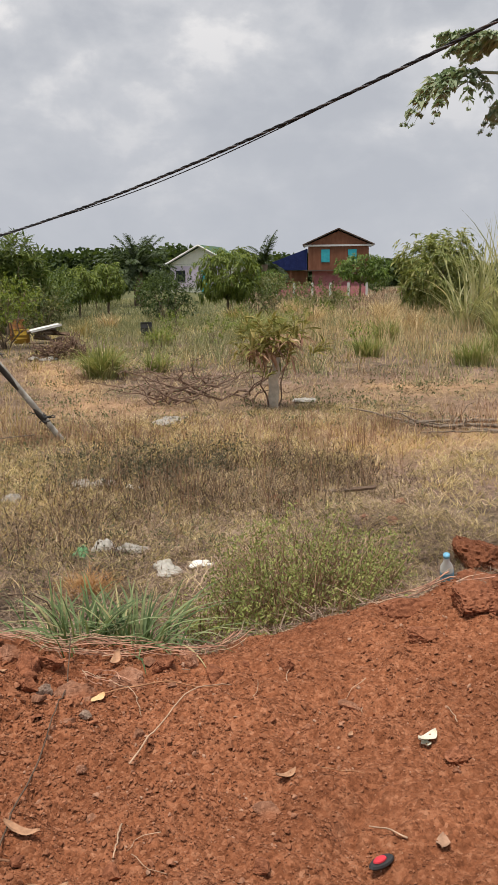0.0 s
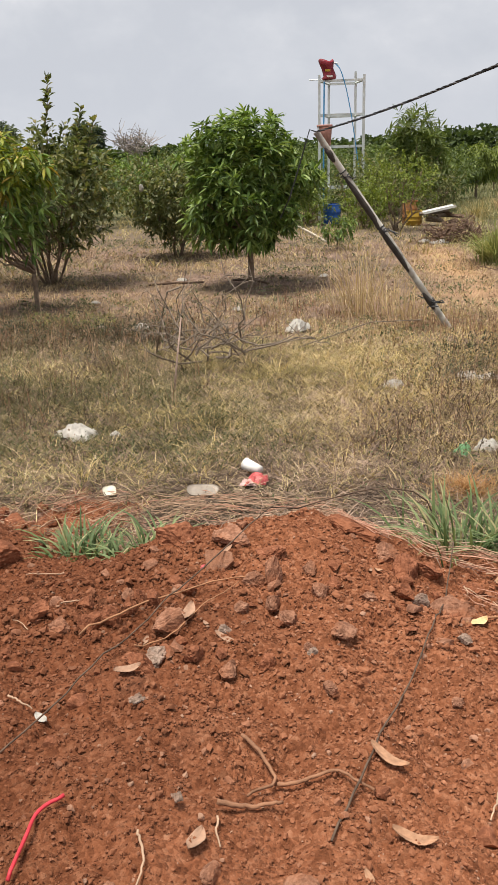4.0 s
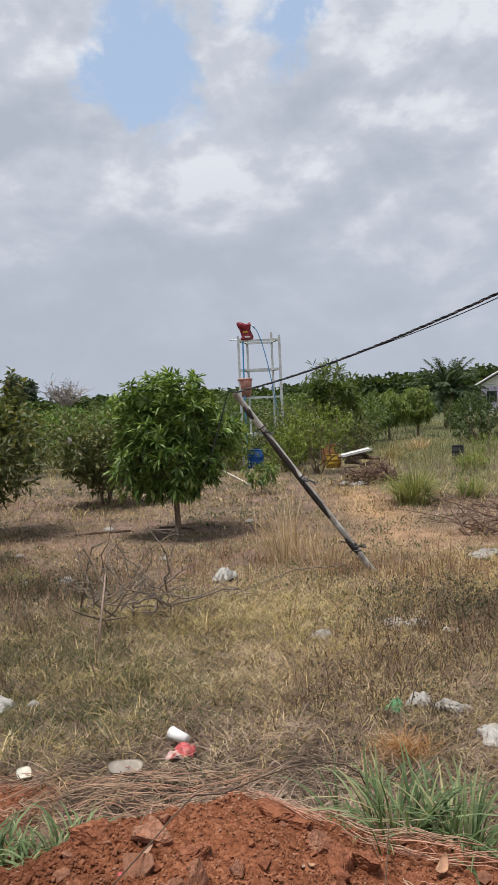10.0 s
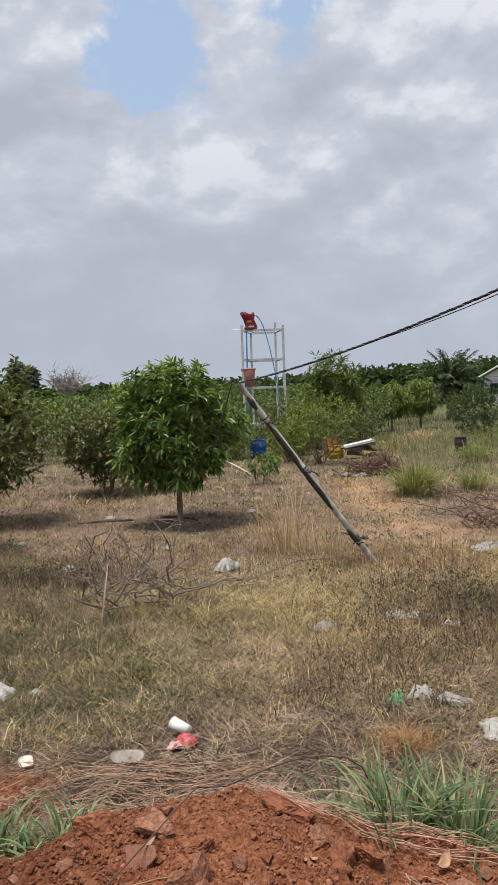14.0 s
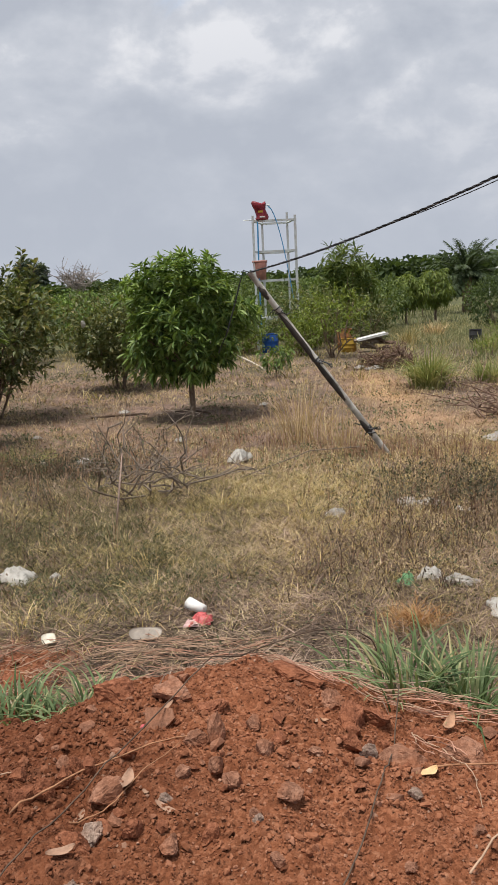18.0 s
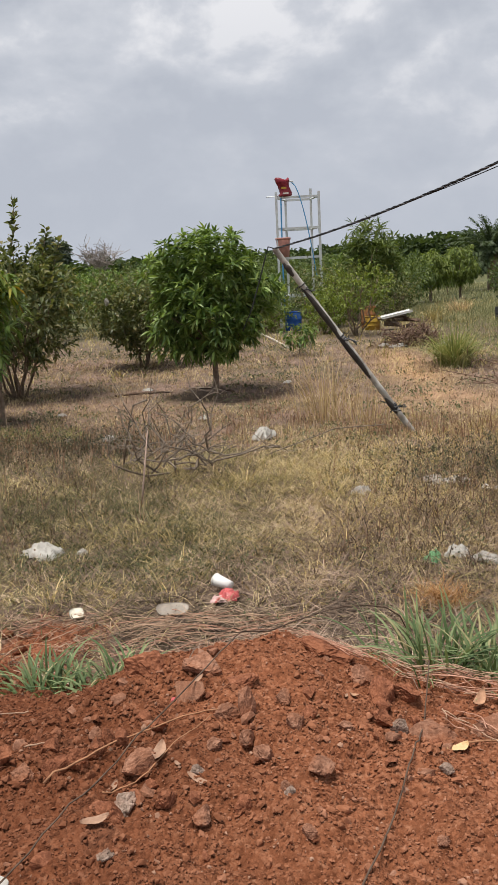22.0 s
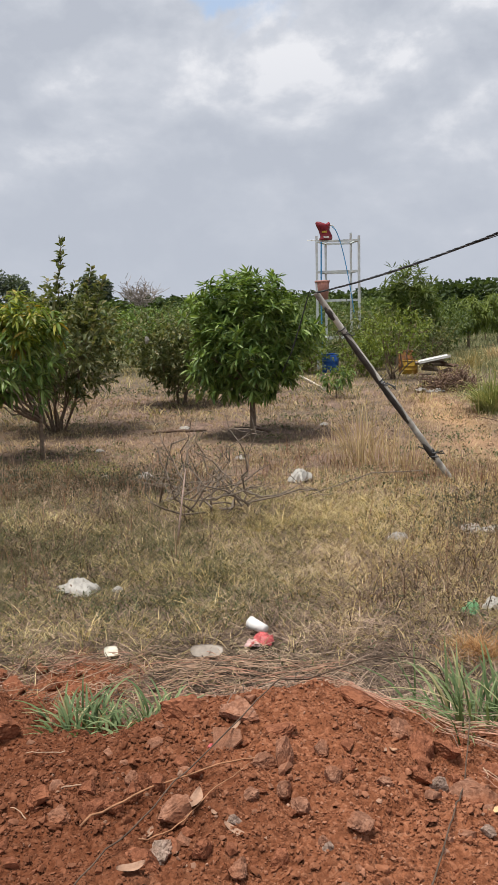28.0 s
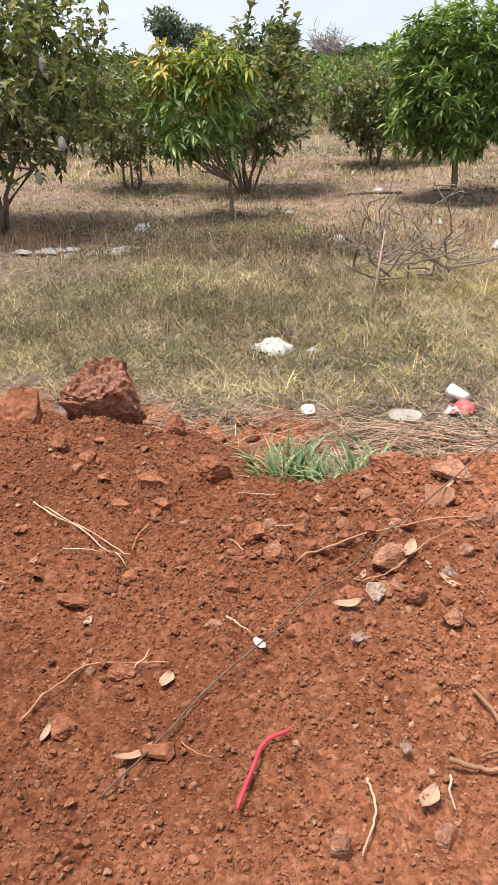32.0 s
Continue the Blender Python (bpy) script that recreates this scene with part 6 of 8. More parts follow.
tuft("lemongrass_clump", "round clump of pale lemongrass", (3.75, 14.3), 300, 0.5, 0.015, (0.1, 1.2), M_LEMON, 0.08)
for x, y, n, h, m in ((5.2, 20, 260, 0.6, M_LEMON), (3.9, 24, 240, 0.6, M_MIXGRASS), (7.6, 17.5, 260, 0.55, M_MIXGRASS), (6.2, 15.5, 220, 0.5, M_MIXGRASS), (8.6, 15.2, 300, 0.6, M_LEMON),
                      (9.6, 12.8, 320, 0.6, M_LEMON), (10.6, 18, 300, 0.75, M_LEMON), (9.2, 22, 300, 0.9, M_LEMON), (8.0, 21, 300, 0.9, M_LEMON), (12.5, 20, 340, 0.9, M_DRYGRASS), (11.8, 25, 320, 0.9, M_DRYGRASS), (14.0, 24, 320, 0.9, M_DRYGRASS),
                      (14.2, 18, 360, 0.9, M_LEMON), (11.3, 14.2, 340, 0.7, M_LEMON), (16, 28, 300, 0.9, M_DRYGRASS), (13, 30, 300, 0.9, M_DRYGRASS), (5.2, 27, 260, 0.6, M_DRYGRASS), (10, 28, 300, 0.8, M_MIXGRASS)):
    tuft("grass_clump", "tall clump of half-dry arching grass", (x, y), n, h, 0.018, (0.05, 1.1), m, 0.13)
for x, y, s in ((8.3, 22.5, 0.9), (6.4, 19.2, 0.7), (10.8, 24.0, 1.0), (9.4, 17.2, 0.6), (13.0, 27.0, 0.9), (6.6, 23.5, 0.8), (4.8, 18.4, 0.6), (16.5, 33.0, 1.2), (18.8, 36.0, 1.2)):
    guava_tree("low yellow-green shrub in the rank grass", (x, y, 0), 1.0, (0.42 * s, 0.5 * s, 0.45 * s, 0.42 * s), 4, int(420 * s), 0.1, M_MANGO_PALE, r0=0.012, seed=int(x * 7), wide=0.03, name="shrub")
tuft("tall_dry_grass", "tall thin clump of dry straw-coloured grass", (0.33, 9.3), 130, 0.9, 0.006, (0.05, 0.6), M_PALESTALK, 0.15)
tuft("tall_dry_grass", "tall thin clump of dry straw-coloured grass", (0.75, 9.0), 70, 0.6, 0.006, (0.1, 0.6), M_PALESTALK, 0.2)
for x, y, h, n, lean in ((14.6, 20.4, 2.6, 60, (0.3, 1.1)), (15.2, 20.6, 3.5, 46, (0.05, 0.4)), (15.9, 20.3, 3.3, 60, (0.2, 0.9)), (16.5, 20.4, 3.9, 50, (0.05, 0.5)), (15.4, 20.0, 2.2, 70, (0.4, 1.2)), (17.0, 20.6, 3.4, 60, (0.2, 0.9)), (16.2, 19.6, 2.4, 60, (0.4, 1.2)), (15.0, 19.2, 1.7, 70, (0.5, 1.3)), (16.9, 19.3, 2.2, 70, (0.5, 1.3))):
    tuft("cane_grass", "tall cane grass with long arching pale blades", (x, y), n, h, 0.05, lean, M_CANE, 0.16)


def leafy_weed(at, r, tall, n, label):
    z = float(height(*at))
    t = thing("weed_bush", label, "bush", (*at, z))
    pieces, lv = [], []
    for k in range(n):
        a, q = rng.uniform(0, 2 * np.pi), rng.uniform(0, 1) ** 0.5
        end = np.array([math.cos(a) * r[0] * q, math.sin(a) * r[1] * q, tall * rng.uniform(0.5, 1.05) * (1.1 - 0.5 * q)])
        path = wander(end * [0.55, 0.55, 0] + [0, 0, -0.02], end, 5, 0.06)
        pieces.append(tube(path, np.linspace(0.003, 0.0012, 5), 3, False))
        m = int(rng.integers(30, 48))
        s = path[rng.integers(1, 5, m)] + rng.normal(size=(m, 3)) * 0.02
        lv.append(leaves(s, rng.normal(size=(m, 3)) + [0, 0, 0.6], rng.uniform(0.014, 0.032, m), 0.0105, 0.2))
    for k in range(int(n * 1.6)):
        a, q = rng.uniform(0, 2 * np.pi), rng.uniform(0, 1) ** 0.5
        end = np.array([math.cos(a) * r[0] * q, math.sin(a) * r[1] * q, tall * rng.uniform(0.2, 0.9) * (1.1 - 0.5 * q)])
        pieces.append(tube(wander(end * [0.8, 0.8, 0] + [0, 0, -0.02], end + rng.normal(size=3) * [0.08, 0.08, 0.02], 5, 0.09), np.linspace(0.003, 0.001, 5), 3, False))
    part("stem_tangle", join(pieces), M_STALK, t, "thin dry stalks")
    part("foliage", join(lv), M_BUSHLEAF, t)


leafy_weed((1.76, 3.1), (0.56, 0.42), 0.64, 220, "low yellow-green weed bush tangled with dry stalks")
leafy_weed((1.3, 3.0), (0.3, 0.3), 0.32, 60, "low yellow-green weed bush tangled with dry stalks")
leafy_weed((2.15, 3.35), (0.35, 0.3), 0.34, 60, "low yellow-green weed bush tangled with dry stalks")


leafy_weed((-2.9, 8.6), (0.7, 0.3), 0.2, 60, "low green weeds beside the sapling")


def stump_plant():
    t = thing("stump_plant", "bleached stump with a crown of broad drooping half-dry leaves", "plant", (4.13, 9.5, 0))
    part("stump", (*tube(wander((0, 0, -0.05), (0.03, 0, 0.68), 6, 0.02), [0.085, 0.075, 0.07, 0.065, 0.065, 0.06], 10), True), M_PALEWOOD, t, "pale weathered stump")
    c = rng.normal(size=(58, 3)) * [0.27, 0.22, 0.15] + [0.0, 0, 0.95]
    part("foliage", rosettes(c, c - [0, 0, 0.1], 9, 0.27, 0.036, 0.4, 58), M_STUMPLEAF, t)
    c = rng.normal(size=(20, 3)) * [0.26, 0.2, 0.08] + [0.02, 0, 0.78]
    part("dead_foliage", rosettes(c, c - [0, 0, 1.3], 7, 0.24, 0.035, 0.9), M_STALK, t, "brown hanging dead leaves")
    for a in (0.3, 3.6):
        part("side_stem", tube(wander((0.06 * math.cos(a), 0, 0), (0.26 * math.cos(a), 0.3 * math.sin(a), 0.8), 5, 0.04), np.linspace(0.013, 0.007, 5), 5), M_BRUSH, t)


stump_plant()


def brush_pile(name, label, at, size, n, thick, material, rise=0.3):
    t = thing(name, label, "brushwood", (at[0], at[1], 0))
    for k in range(n):
        s = rng.uniform(-1, 1, 3) * [size[0], size[1], 0] * 0.6 + [0, 0, rng.uniform(0.03, rise * 0.4)]
        a = rng.uniform(0, 2 * np.pi)
        L = size[0] * rng.uniform(0.4, 1.0)
        e = s + np.array([math.cos(a) * L, math.sin(a) * L * size[1] / size[0], rng.uniform(-0.02, rise)])
        e[2] = max(e[2], 0.02)
        path = wander(s, e, 7, 0.035)
        bow = rng.normal(size=3) * [0.22, 0.22, 0.1] * L
        path = path + np.outer(np.sin(np.linspace(0, np.pi, 7)), bow)
        path[:, 2] = np.maximum(path[:, 2], 0.01)
        pc = [tube(path, np.linspace(thick, thick * 0.3, 7), 5)]
        for b in range(3):
            q = path[rng.integers(2, 6)]
            pc.append(tube(wander(q, q + rng.normal(size=3) * [0.2, 0.2, 0.12] * size[0] + [0, 0, 0.04], 4, 0.1), np.linspace(thick * 0.45, thick * 0.15, 4), 4))
        part("branch", join(pc), material, t)
    return t


brush_pile("brush_pile", "dry tangled branches lying in the grass", (-1.0, 6.75), (0.62, 0.4), 34, 0.0095, M_TWIG, 0.72)
brush_pile("brush_pile", "heap of dead crooked branches by the stump", (3.3, 10.3), (1.25, 0.85), 34, 0.014, M_BRUSH, 0.5)
for pts, r in (([(4.96, 8.95), (5.11, 8.05), (5.35, 7.66), (5.9, 6.95)], 0.022), ([(5.13, 7.79), (5.7, 7.62), (6.4, 7.5)], 0.026), ([(5.3, 7.4), (5.8, 7.25), (6.4, 6.9)], 0.03), ([(5.0, 7.3), (5.4, 7.05), (5.9, 7.1)], 0.014)):
    xy = np.array(pts, float)
    s = np.linspace(0, len(xy) - 1, 12)
    line = np.stack([np.interp(s, range(len(xy)), xy[:, 0]), np.interp(s, range(len(xy)), xy[:, 1]), np.zeros(12)], 1)
    line[:, 2] = height(line[:, 0], line[:, 1]) + r * 0.9 + 0.02 * np.sin(s * 2.1) + 0.02
    line[:, :2] += rng.normal(size=(12, 2)) * 0.02
    tagged(part("fallen_branch", (*tube(line, np.linspace(r * 0.45, r, 12), 8), True), M_TWIG), "long fallen dry branch lying on bare ground", "branch")
brush_pile("brush_pile", "long dry branches lying on bare ground", (5.7, 7.5), (0.7, 0.3), 9, 0.014, M_TWIG, 0.1)
brush_pile("debris_heap", "low heap of dead brush and rubbish", (2.5, 17.6), (0.62, 0.5), 80, 0.018, M_BRUSH, 0.45)
q = rng.normal(size=(900, 3)) * [0.38, 0.28, 0.0] + [2.5, 17.65, 0]
q[:, 2] = np.abs(rng.normal(size=900)) * 0.15 * np.exp(-((q[:, 0] - 2.5) / 0.5) ** 2)
tagged(part("dead_leaf_heap", leaves(q, rng.normal(size=(900, 3)), rng.uniform(0.08, 0.18, 900), 0.04, 0.5), M_LITTER), "heap of dead brown leaves in the brushwood", "leaves", kind="stuff")


def stick(label, path, r, material, name="stick"):
    return tagged(part(name, (*tube(path, r, 6), True), material), label, "stick")


for label, pts, r, m in (("dark fallen stick on worn ground", [(-2.66, 11.7, 0.04), (-2.3, 11.78, 0.05), (-1.86, 11.74, 0.06)], 0.018, M_DARKTWIG), ("dark fallen stick on worn ground", [(-1.45, 12.0, 0.05), (-1.2, 11.8, 0.08), (-0.9, 11.75, 0.03)], 0.016, M_DARKTWIG),
                         ("pale bent pole lying at the orchard edge", [(-0.95, 21.1, 0.12), (-0.6, 19.9, 0.06), (-0.2, 17.9, 0.03)], 0.025, M_PALEWOOD), ("dry crooked branch lying in the grass", [(-1.6, 7.3, 0.02), (-1.5, 7.2, 0.4), (-1.42, 7.1, 0.62), (-1.3, 7.15, 0.66)], 0.009, M_TWIG),
                         ("long thin stem bowed over the grass", [(-0.35, 7.4, 0.02), (0.0, 7.5, 0.12), (0.4, 7.7, 0.22), (0.9, 7.9, 0.2)], 0.005, M_TWIG)):
    stick(label, pts, r, m)
stick("pale upright stick leaning in the brush", [(-1.18, 5.97, -0.03), (-1.16, 6.1, 0.25), (-1.13, 6.2, 0.56)], [0.009, 0.008, 0.005], M_PINKTWIG)


# ---- litter in the field ----
def clod(name, label, at, size, material, seed, turn=0, category="earth clod", sink=0.58):
    """A rough lump with broken faces, half sunk in the earth."""
    bm = bmesh.new()
    bmesh.ops.create_icosphere(bm, subdivisions=5 if size[0] > 0.12 else 4, radius=1)
    planes = [Vector(rng.normal(size=3)).normalized() for _ in range(15)]
    cut = [rng.uniform(0.5, 0.82) for _ in planes]
    for v in bm.verts:
        p = v.co.copy()
        for n, c in zip(planes, cut):
            over = p.dot(n) - c
            if over > 0:
                p -= n * over * 0.94
        p *= 1.18 + 0.12 * noise.noise(v.co * 2.1 + Vector((seed, 0, 0))) + 0.07 * noise.noise(v.co * 5 + Vector((0, seed, 0))) + 0.1 * noise.noise(v.co * 9) + 0.1 * noise.noise(v.co * 19) + 0.06 * noise.noise(v.co * 37)
        v.co = Vector((p.x * size[0], p.y * size[1], p.z * size[2]))
    x, y = np.array([at[0]]), np.array([at[1]])
    z = float((height(x, y) + 0.02 * fbm(x * 26, y * 26, 3, 41) * bank(x, y))[0])
    ob = part(name, bm, material)
    ob.matrix_basis = pose(at[0], at[1], z + size[2] * (0.75 - sink), rng.uniform(-8, 8), rng.uniform(-8, 8), turn)
    return tagged(ob, label, category, "lumps on the earth bank")


def crumpled(name, label, at, size, material, seed, category="plastic bag"):
    """A sheet crumpled into soft folds: ragged outline, pinched up in the middle, with a thin underside."""
    n = 26
    u, w = np.meshgrid(np.linspace(-1, 1, n), np.linspace(-1, 1, n))
    rad = np.sqrt((u ** 2 + w ** 2) / (1 + np.minimum(u ** 2, w ** 2) / np.maximum(np.maximum(u ** 2, w ** 2), 1e-6)))
    ang = np.arctan2(w, u)
    edge = 1 + 0.55 * fbm(np.cos(ang) * 1.7 + seed, np.sin(ang) * 1.7 + 5, 3, seed)
    x, y = u * edge * size[0], w * edge * size[1]
    f1 = 1 - np.abs(vnoise(u * 2.2 + seed * 1.7, w * 1.5 + 3, seed)) * 2
    f2 = 1 - np.abs(vnoise(u * 6 + w * 2 + seed, w * 3 - u * 2 + 7, seed + 3)) * 2.4
    body = np.clip(1 - rad ** 2.2, 0, 1)
    z = 0.72 * size[2] * (body ** 0.6 * (0.36 + 0.55 * f1) + 0.45 * f2 * (0.35 + 0.7 * body)) + 0.006
    x = x + 0.22 * size[0] * vnoise(u * 4 + 9, w * 4 + seed, seed + 5)
    y = y + 0.3 * size[1] * vnoise(u * 3 + 4, w * 5 + seed, seed + 8)
    top = np.stack([x, y, np.maximum(z, 0.003)], -1).reshape(-1, 3)
    low = top - [0, 0, 0.0025]
    i, j = np.meshgrid(np.arange(n - 1), np.arange(n - 1), indexing="ij")
    a = (i * n + j).ravel()
    q = np.stack([a, a + 1, a + n + 1, a + n], 1)
    z0 = float(height(at[0], at[1]))
    ob = part(name, (np.concatenate([top, low]), np.concatenate([q, q[:, ::-1] + n * n]), True), material, at=(at[0], at[1], z0 + 0.018))
    ob.rotation_euler = (0, 0, seed * 1.3)
    return tagged(ob, label, category)


crumpled("plastic_bag", "crumpled translucent white plastic bag on dry grass", (-0.33, 8.44), (0.13, 0.09, 0.14), M_BAG, 1)
crumpled("plastic_bag", "torn white plastic bag lying folded in the grass", (-1.62, 4.92), (0.12, 0.08, 0.095), M_BAG, 2)
crumpled("plastic_bag", "torn white plastic bag lying flat in the grass", (-1.36, 4.9), (0.03, 0.03, 0.04), M_BAG, 3)
crumpled("plastic_bag", "dusty plastic bag caught in weeds", (-2.5, 8.58), (0.09, 0.06, 0.045), M_BAGDIM, 4)
crumpled("plastic_bag", "dusty plastic bag caught in weeds", (-2.0, 8.43), (0.065, 0.06, 0.08), M_BAG, 5)
crumpled("plastic_bag", "dusty plastic bag caught in weeds", (1.11, 6.29), (0.09, 0.07, 0.07), M_BAGDIM, 6)
crumpled("plastic_bag", "dusty plastic bag caught in weeds", (1.29, 6.27), (0.1, 0.07, 0.05), M_BAGDIM, 7)
crumpled("plastic_bag", "dusty plastic bag caught in weeds", (0.53, 6.08), (0.07, 0.06, 0.06), M_BAGDIM, 8)
crumpled("paper_scrap", "small bright white scrap of paper", (1.46, 6.02), (0.03, 0.03, 0.04), M_WHITE, 9, "paper")
crumpled("paper_scrap", "small bright white scrap of paper", (1.57, 6.02), (0.03, 0.03, 0.03), M_WHITE, 10, "paper")
crumpled("plastic_bag", "clear plastic bag lying on dry grass", (1.28, 4.12), (0.11, 0.07, 0.05), M_BAG, 11)
crumpled("paper_scrap", "folded white paper on dry grass", (1.5, 4.15), (0.07, 0.05, 0.02), M_WHITE, 12, "paper")
crumpled("plastic_bag", "grey plastic bag half buried in grass", (0.98, 4.6), (0.07, 0.06, 0.07), M_BAG, 13)
crumpled("plastic_bag", "grey plastic bag half buried in grass", (1.15, 4.5), (0.09, 0.06, 0.04), M_BAGDIM, 14)
crumpled("plastic_bag", "bright green plastic bag in the grass", (0.84, 4.5), (0.042, 0.035, 0.09), M_GREENBAG, 15)
crumpled("plastic_bag", "white plastic bag lying beside the orchard", (-4.48, 8.97), (0.14, 0.09, 0.08), M_BAG, 16)
crumpled("plastic_sheet", "torn grey plastic sheet spread over the ground", (-4.95, 7.6), (0.12, 0.09, 0.05), M_BAGDIM, 17, "plastic sheet")
crumpled("plastic_sheet", "torn grey plastic sheet spread over the ground", (-4.2, 7.8), (0.2, 0.12, 0.04), M_BAGDIM, 18, "plastic sheet")
for k, (x, y) in enumerate(((-4.6, 7.45), (-4.75, 7.75), (-4.4, 7.6), (-5.2, 7.5))):
    crumpled("plastic_scrap", "torn grey plastic scrap in the weeds", (x, y), (0.09, 0.06, 0.04), M_BAGDIM, 50 + k, "scrap")
crumpled("plastic_bag", "small white bag on the worn ground by the mango", (-2.27, 12.13), (0.07, 0.05, 0.05), M_BAG, 41)
crumpled("plastic_bag", "small white bag on the worn ground by the mango", (-0.13, 12.3), (0.08, 0.05, 0.04), M_BAG, 42)
crumpled("plastic_bag", "torn scrap of bag among dead stalks", (-1.1, 9.6), (0.05, 0.05, 0.05), M_BAGDIM, 43)
crumpled("plastic_bag", "torn scrap of bag among dead stalks", (-3.0, 10.1), (0.06, 0.04, 0.04), M_BAGDIM, 44)
crumpled("plastic_bag", "white plastic bag beside the stump", (4.75, 9.9), (0.16, 0.1, 0.05), M_BAG, 19)
crumpled("plastic_sheet", "dusty plastic sheet beside the brushwood", (2.55, 9.0), (0.25, 0.15, 0.05), M_BAGDIM, 20, "plastic sheet")
crumpled("snack_wrapper", "crumpled red snack wrapper on straw", (-0.335, 4.03), (0.05, 0.05, 0.06), M_RED, 23, "wrapper")
crumpled("snack_wrapper", "crumpled pale pink snack wrapper on straw", (-0.375, 4.0), (0.045, 0.035, 0.03), M_PINK, 29, "wrapper")
q = np.repeat([[0.78, 3.92, 0.03]], 800, 0) + rng.normal(size=(800, 3)) * [0.065, 0.055, 0.03]
M_FIBRE = blade_mat("orange_fibre", [(0.0, (0.26, 0.13, 0.055)), (0.6, (0.45, 0.25, 0.11)), (1.0, (0.56, 0.38, 0.2))])
tagged(part("root_mat", blades(q, rng.uniform(0.03, 0.09, 800), 0.004, rng.uniform(0.6, 2.4, 800)), M_FIBRE), "matted orange dry roots in the grass", "roots")


for k in range(6):
    crumpled("plastic_bag" if k % 3 else "paper_scrap", "pale rubbish lying on the heap of brush", (2.5 + rng.uniform(-0.7, 0.7), 17.3 + rng.uniform(-0.4, 0.4)), (0.11, 0.08, 0.07), M_BAG if k < 2 else M_BAGDIM, 70 + k, "rubbish")
scrap = thing("timber_scrap", "dark weathered board lying in the brown weeds", "board")
scrap.matrix_basis = pose(3.15, 5.27, 0.045, 4, -9, -34)
part("board", box((-0.17, -0.03, 0), (0.17, 0.03, 0.018)), M_DARKTWIG, scrap)
part("splinter", tube([(-0.17, 0.0, 0.01), (-0.25, 0.01, 0.02), (-0.34, 0.0, 0.05)], [0.016, 0.011, 0.004], 5), M_TWIG, scrap)
for x, y, k in ((2.5, 5.36, 1), (2.62, 5.2, 2), (3.4, 5.0, 3), (2.9, 4.6, 4), (3.05, 4.5, 5)):
    clod("stone", "dusty stone lying among brown weeds", (x, y), (0.06, 0.045, 0.035), M_STONE, 60 + k, k * 50, "stone", 0.3)


CUP = (-0.325, 4.13)


def foam_cup():
    t = thing("foam_cup", "white foam cup lying on its side in straw", "cup")
    t.matrix_basis = pose(CUP[0], CUP[1], float(height(*CUP)) + 0.05, 0, 82, 145) @ Matrix.Scale(0.85, 4)
    body = part("body", (*lathe([(0, 0), (0.03, 0), (0.04, 0.13), (0.037, 0.13), (0.028, 0.005), (0, 0.005)], 20), True), M_WHITE, t)
    part("rim", (*lathe([(0.038, 0.122), (0.043, 0.124), (0.043, 0.132), (0.038, 0.132)], 20), True), M_WHITE, body)


foam_cup()


def shallow_dish(label, at, radii, turn, material):
    """A flat oval dish with a slightly raised lip, lying a little askew."""
    v, f = lathe([(0.02, 0.004), (0.7, 0.0035), (0.93, 0.006), (1.0, 0.01), (1.0, 0.005), (0.9, 0.001), (0.7, -0.001), (0, -0.001)], 28)
    a = np.arctan2(v[:, 1], v[:, 0])
    v[:, :2] *= (1 + 0.05 * np.sin(a * 2 + 0.7) + 0.03 * np.sin(a * 5))[:, None] * np.array(radii)
    v[:, 2] += 0.006 * np.sin(a * 3) * np.hypot(v[:, 0] / radii[0], v[:, 1] / radii[1])
    ob = part("plastic_dish", (v, f), material)
    ob.matrix_basis = pose(at[0], at[1], float(height(*at)) + 0.032, 22, 4, turn)
    return tagged(ob, label, "dish")


shallow_dish("shallow oval dusty plastic dish lying on straw", (-0.61, 3.87), (0.082, 0.05), 8, M_DISH)
shallow_dish("small round cream dish lying on straw", (-1.12, 3.87), (0.036, 0.045), 30, M_PALEWHITE)


def bottle():
    z = float(height(2.72, 3.3))
    t = thing("plastic_bottle", "clear plastic bottle with a blue label standing askew by the clods", "bottle")
    t.matrix_basis = pose(2.72, 3.3, z + 0.02, 12, -16, 10) @ Matrix.Scale(1.15, 4)
    body = part("body", (*lathe([(0, 0), (0.03, 0), (0.032, 0.01), (0.032, 0.12), (0.014, 0.16), (0.014, 0.18), (0, 0.18)], 18), True), M_WHITE, t)
    part("label", (*lathe([(0.0335, 0.04), (0.0335, 0.1)], 18), True), M_BLUELABEL, body, "blue printed label")
    part("cap", (*lathe([(0, 0.181), (0.016, 0.181), (0.016, 0.2), (0, 0.2)], 14), True), M_BLUELABEL, body)


bottle()

# ---- loose things on the red earth ----
BIG = "big broken lump of hard red earth on the bank"
SMALL = "red earth clod lying on the loose bank"
PALE = "pale dusty stone half sunk in red earth"
clod("earth_block", BIG, (-1.74, 2.84), (0.2, 0.15, 0.23), M_BLOCK, 1, 8, sink=0.36)
clod("earth_block", "dark broken block of earth beside a larger lump", (-1.98, 2.6), (0.11, 0.10, 0.11), M_CLOD, 2, 30)
clod("earth_clod", SMALL, (-1.3, 2.6), (0.045, 0.045, 0.05), M_CLOD, 3)
clod("earth_clod", SMALL, (-1.05, 2.3), (0.07, 0.06, 0.045), M_CLOD, 4)
clod("earth_clod", SMALL, (-1.18, 2.12), (0.06, 0.05, 0.04), M_CLOD, 5)
clod("earth_clod", SMALL, (-0.44, 2.38), (0.08, 0.055, 0.042), M_CLOD, 6, -12, sink=0.8)
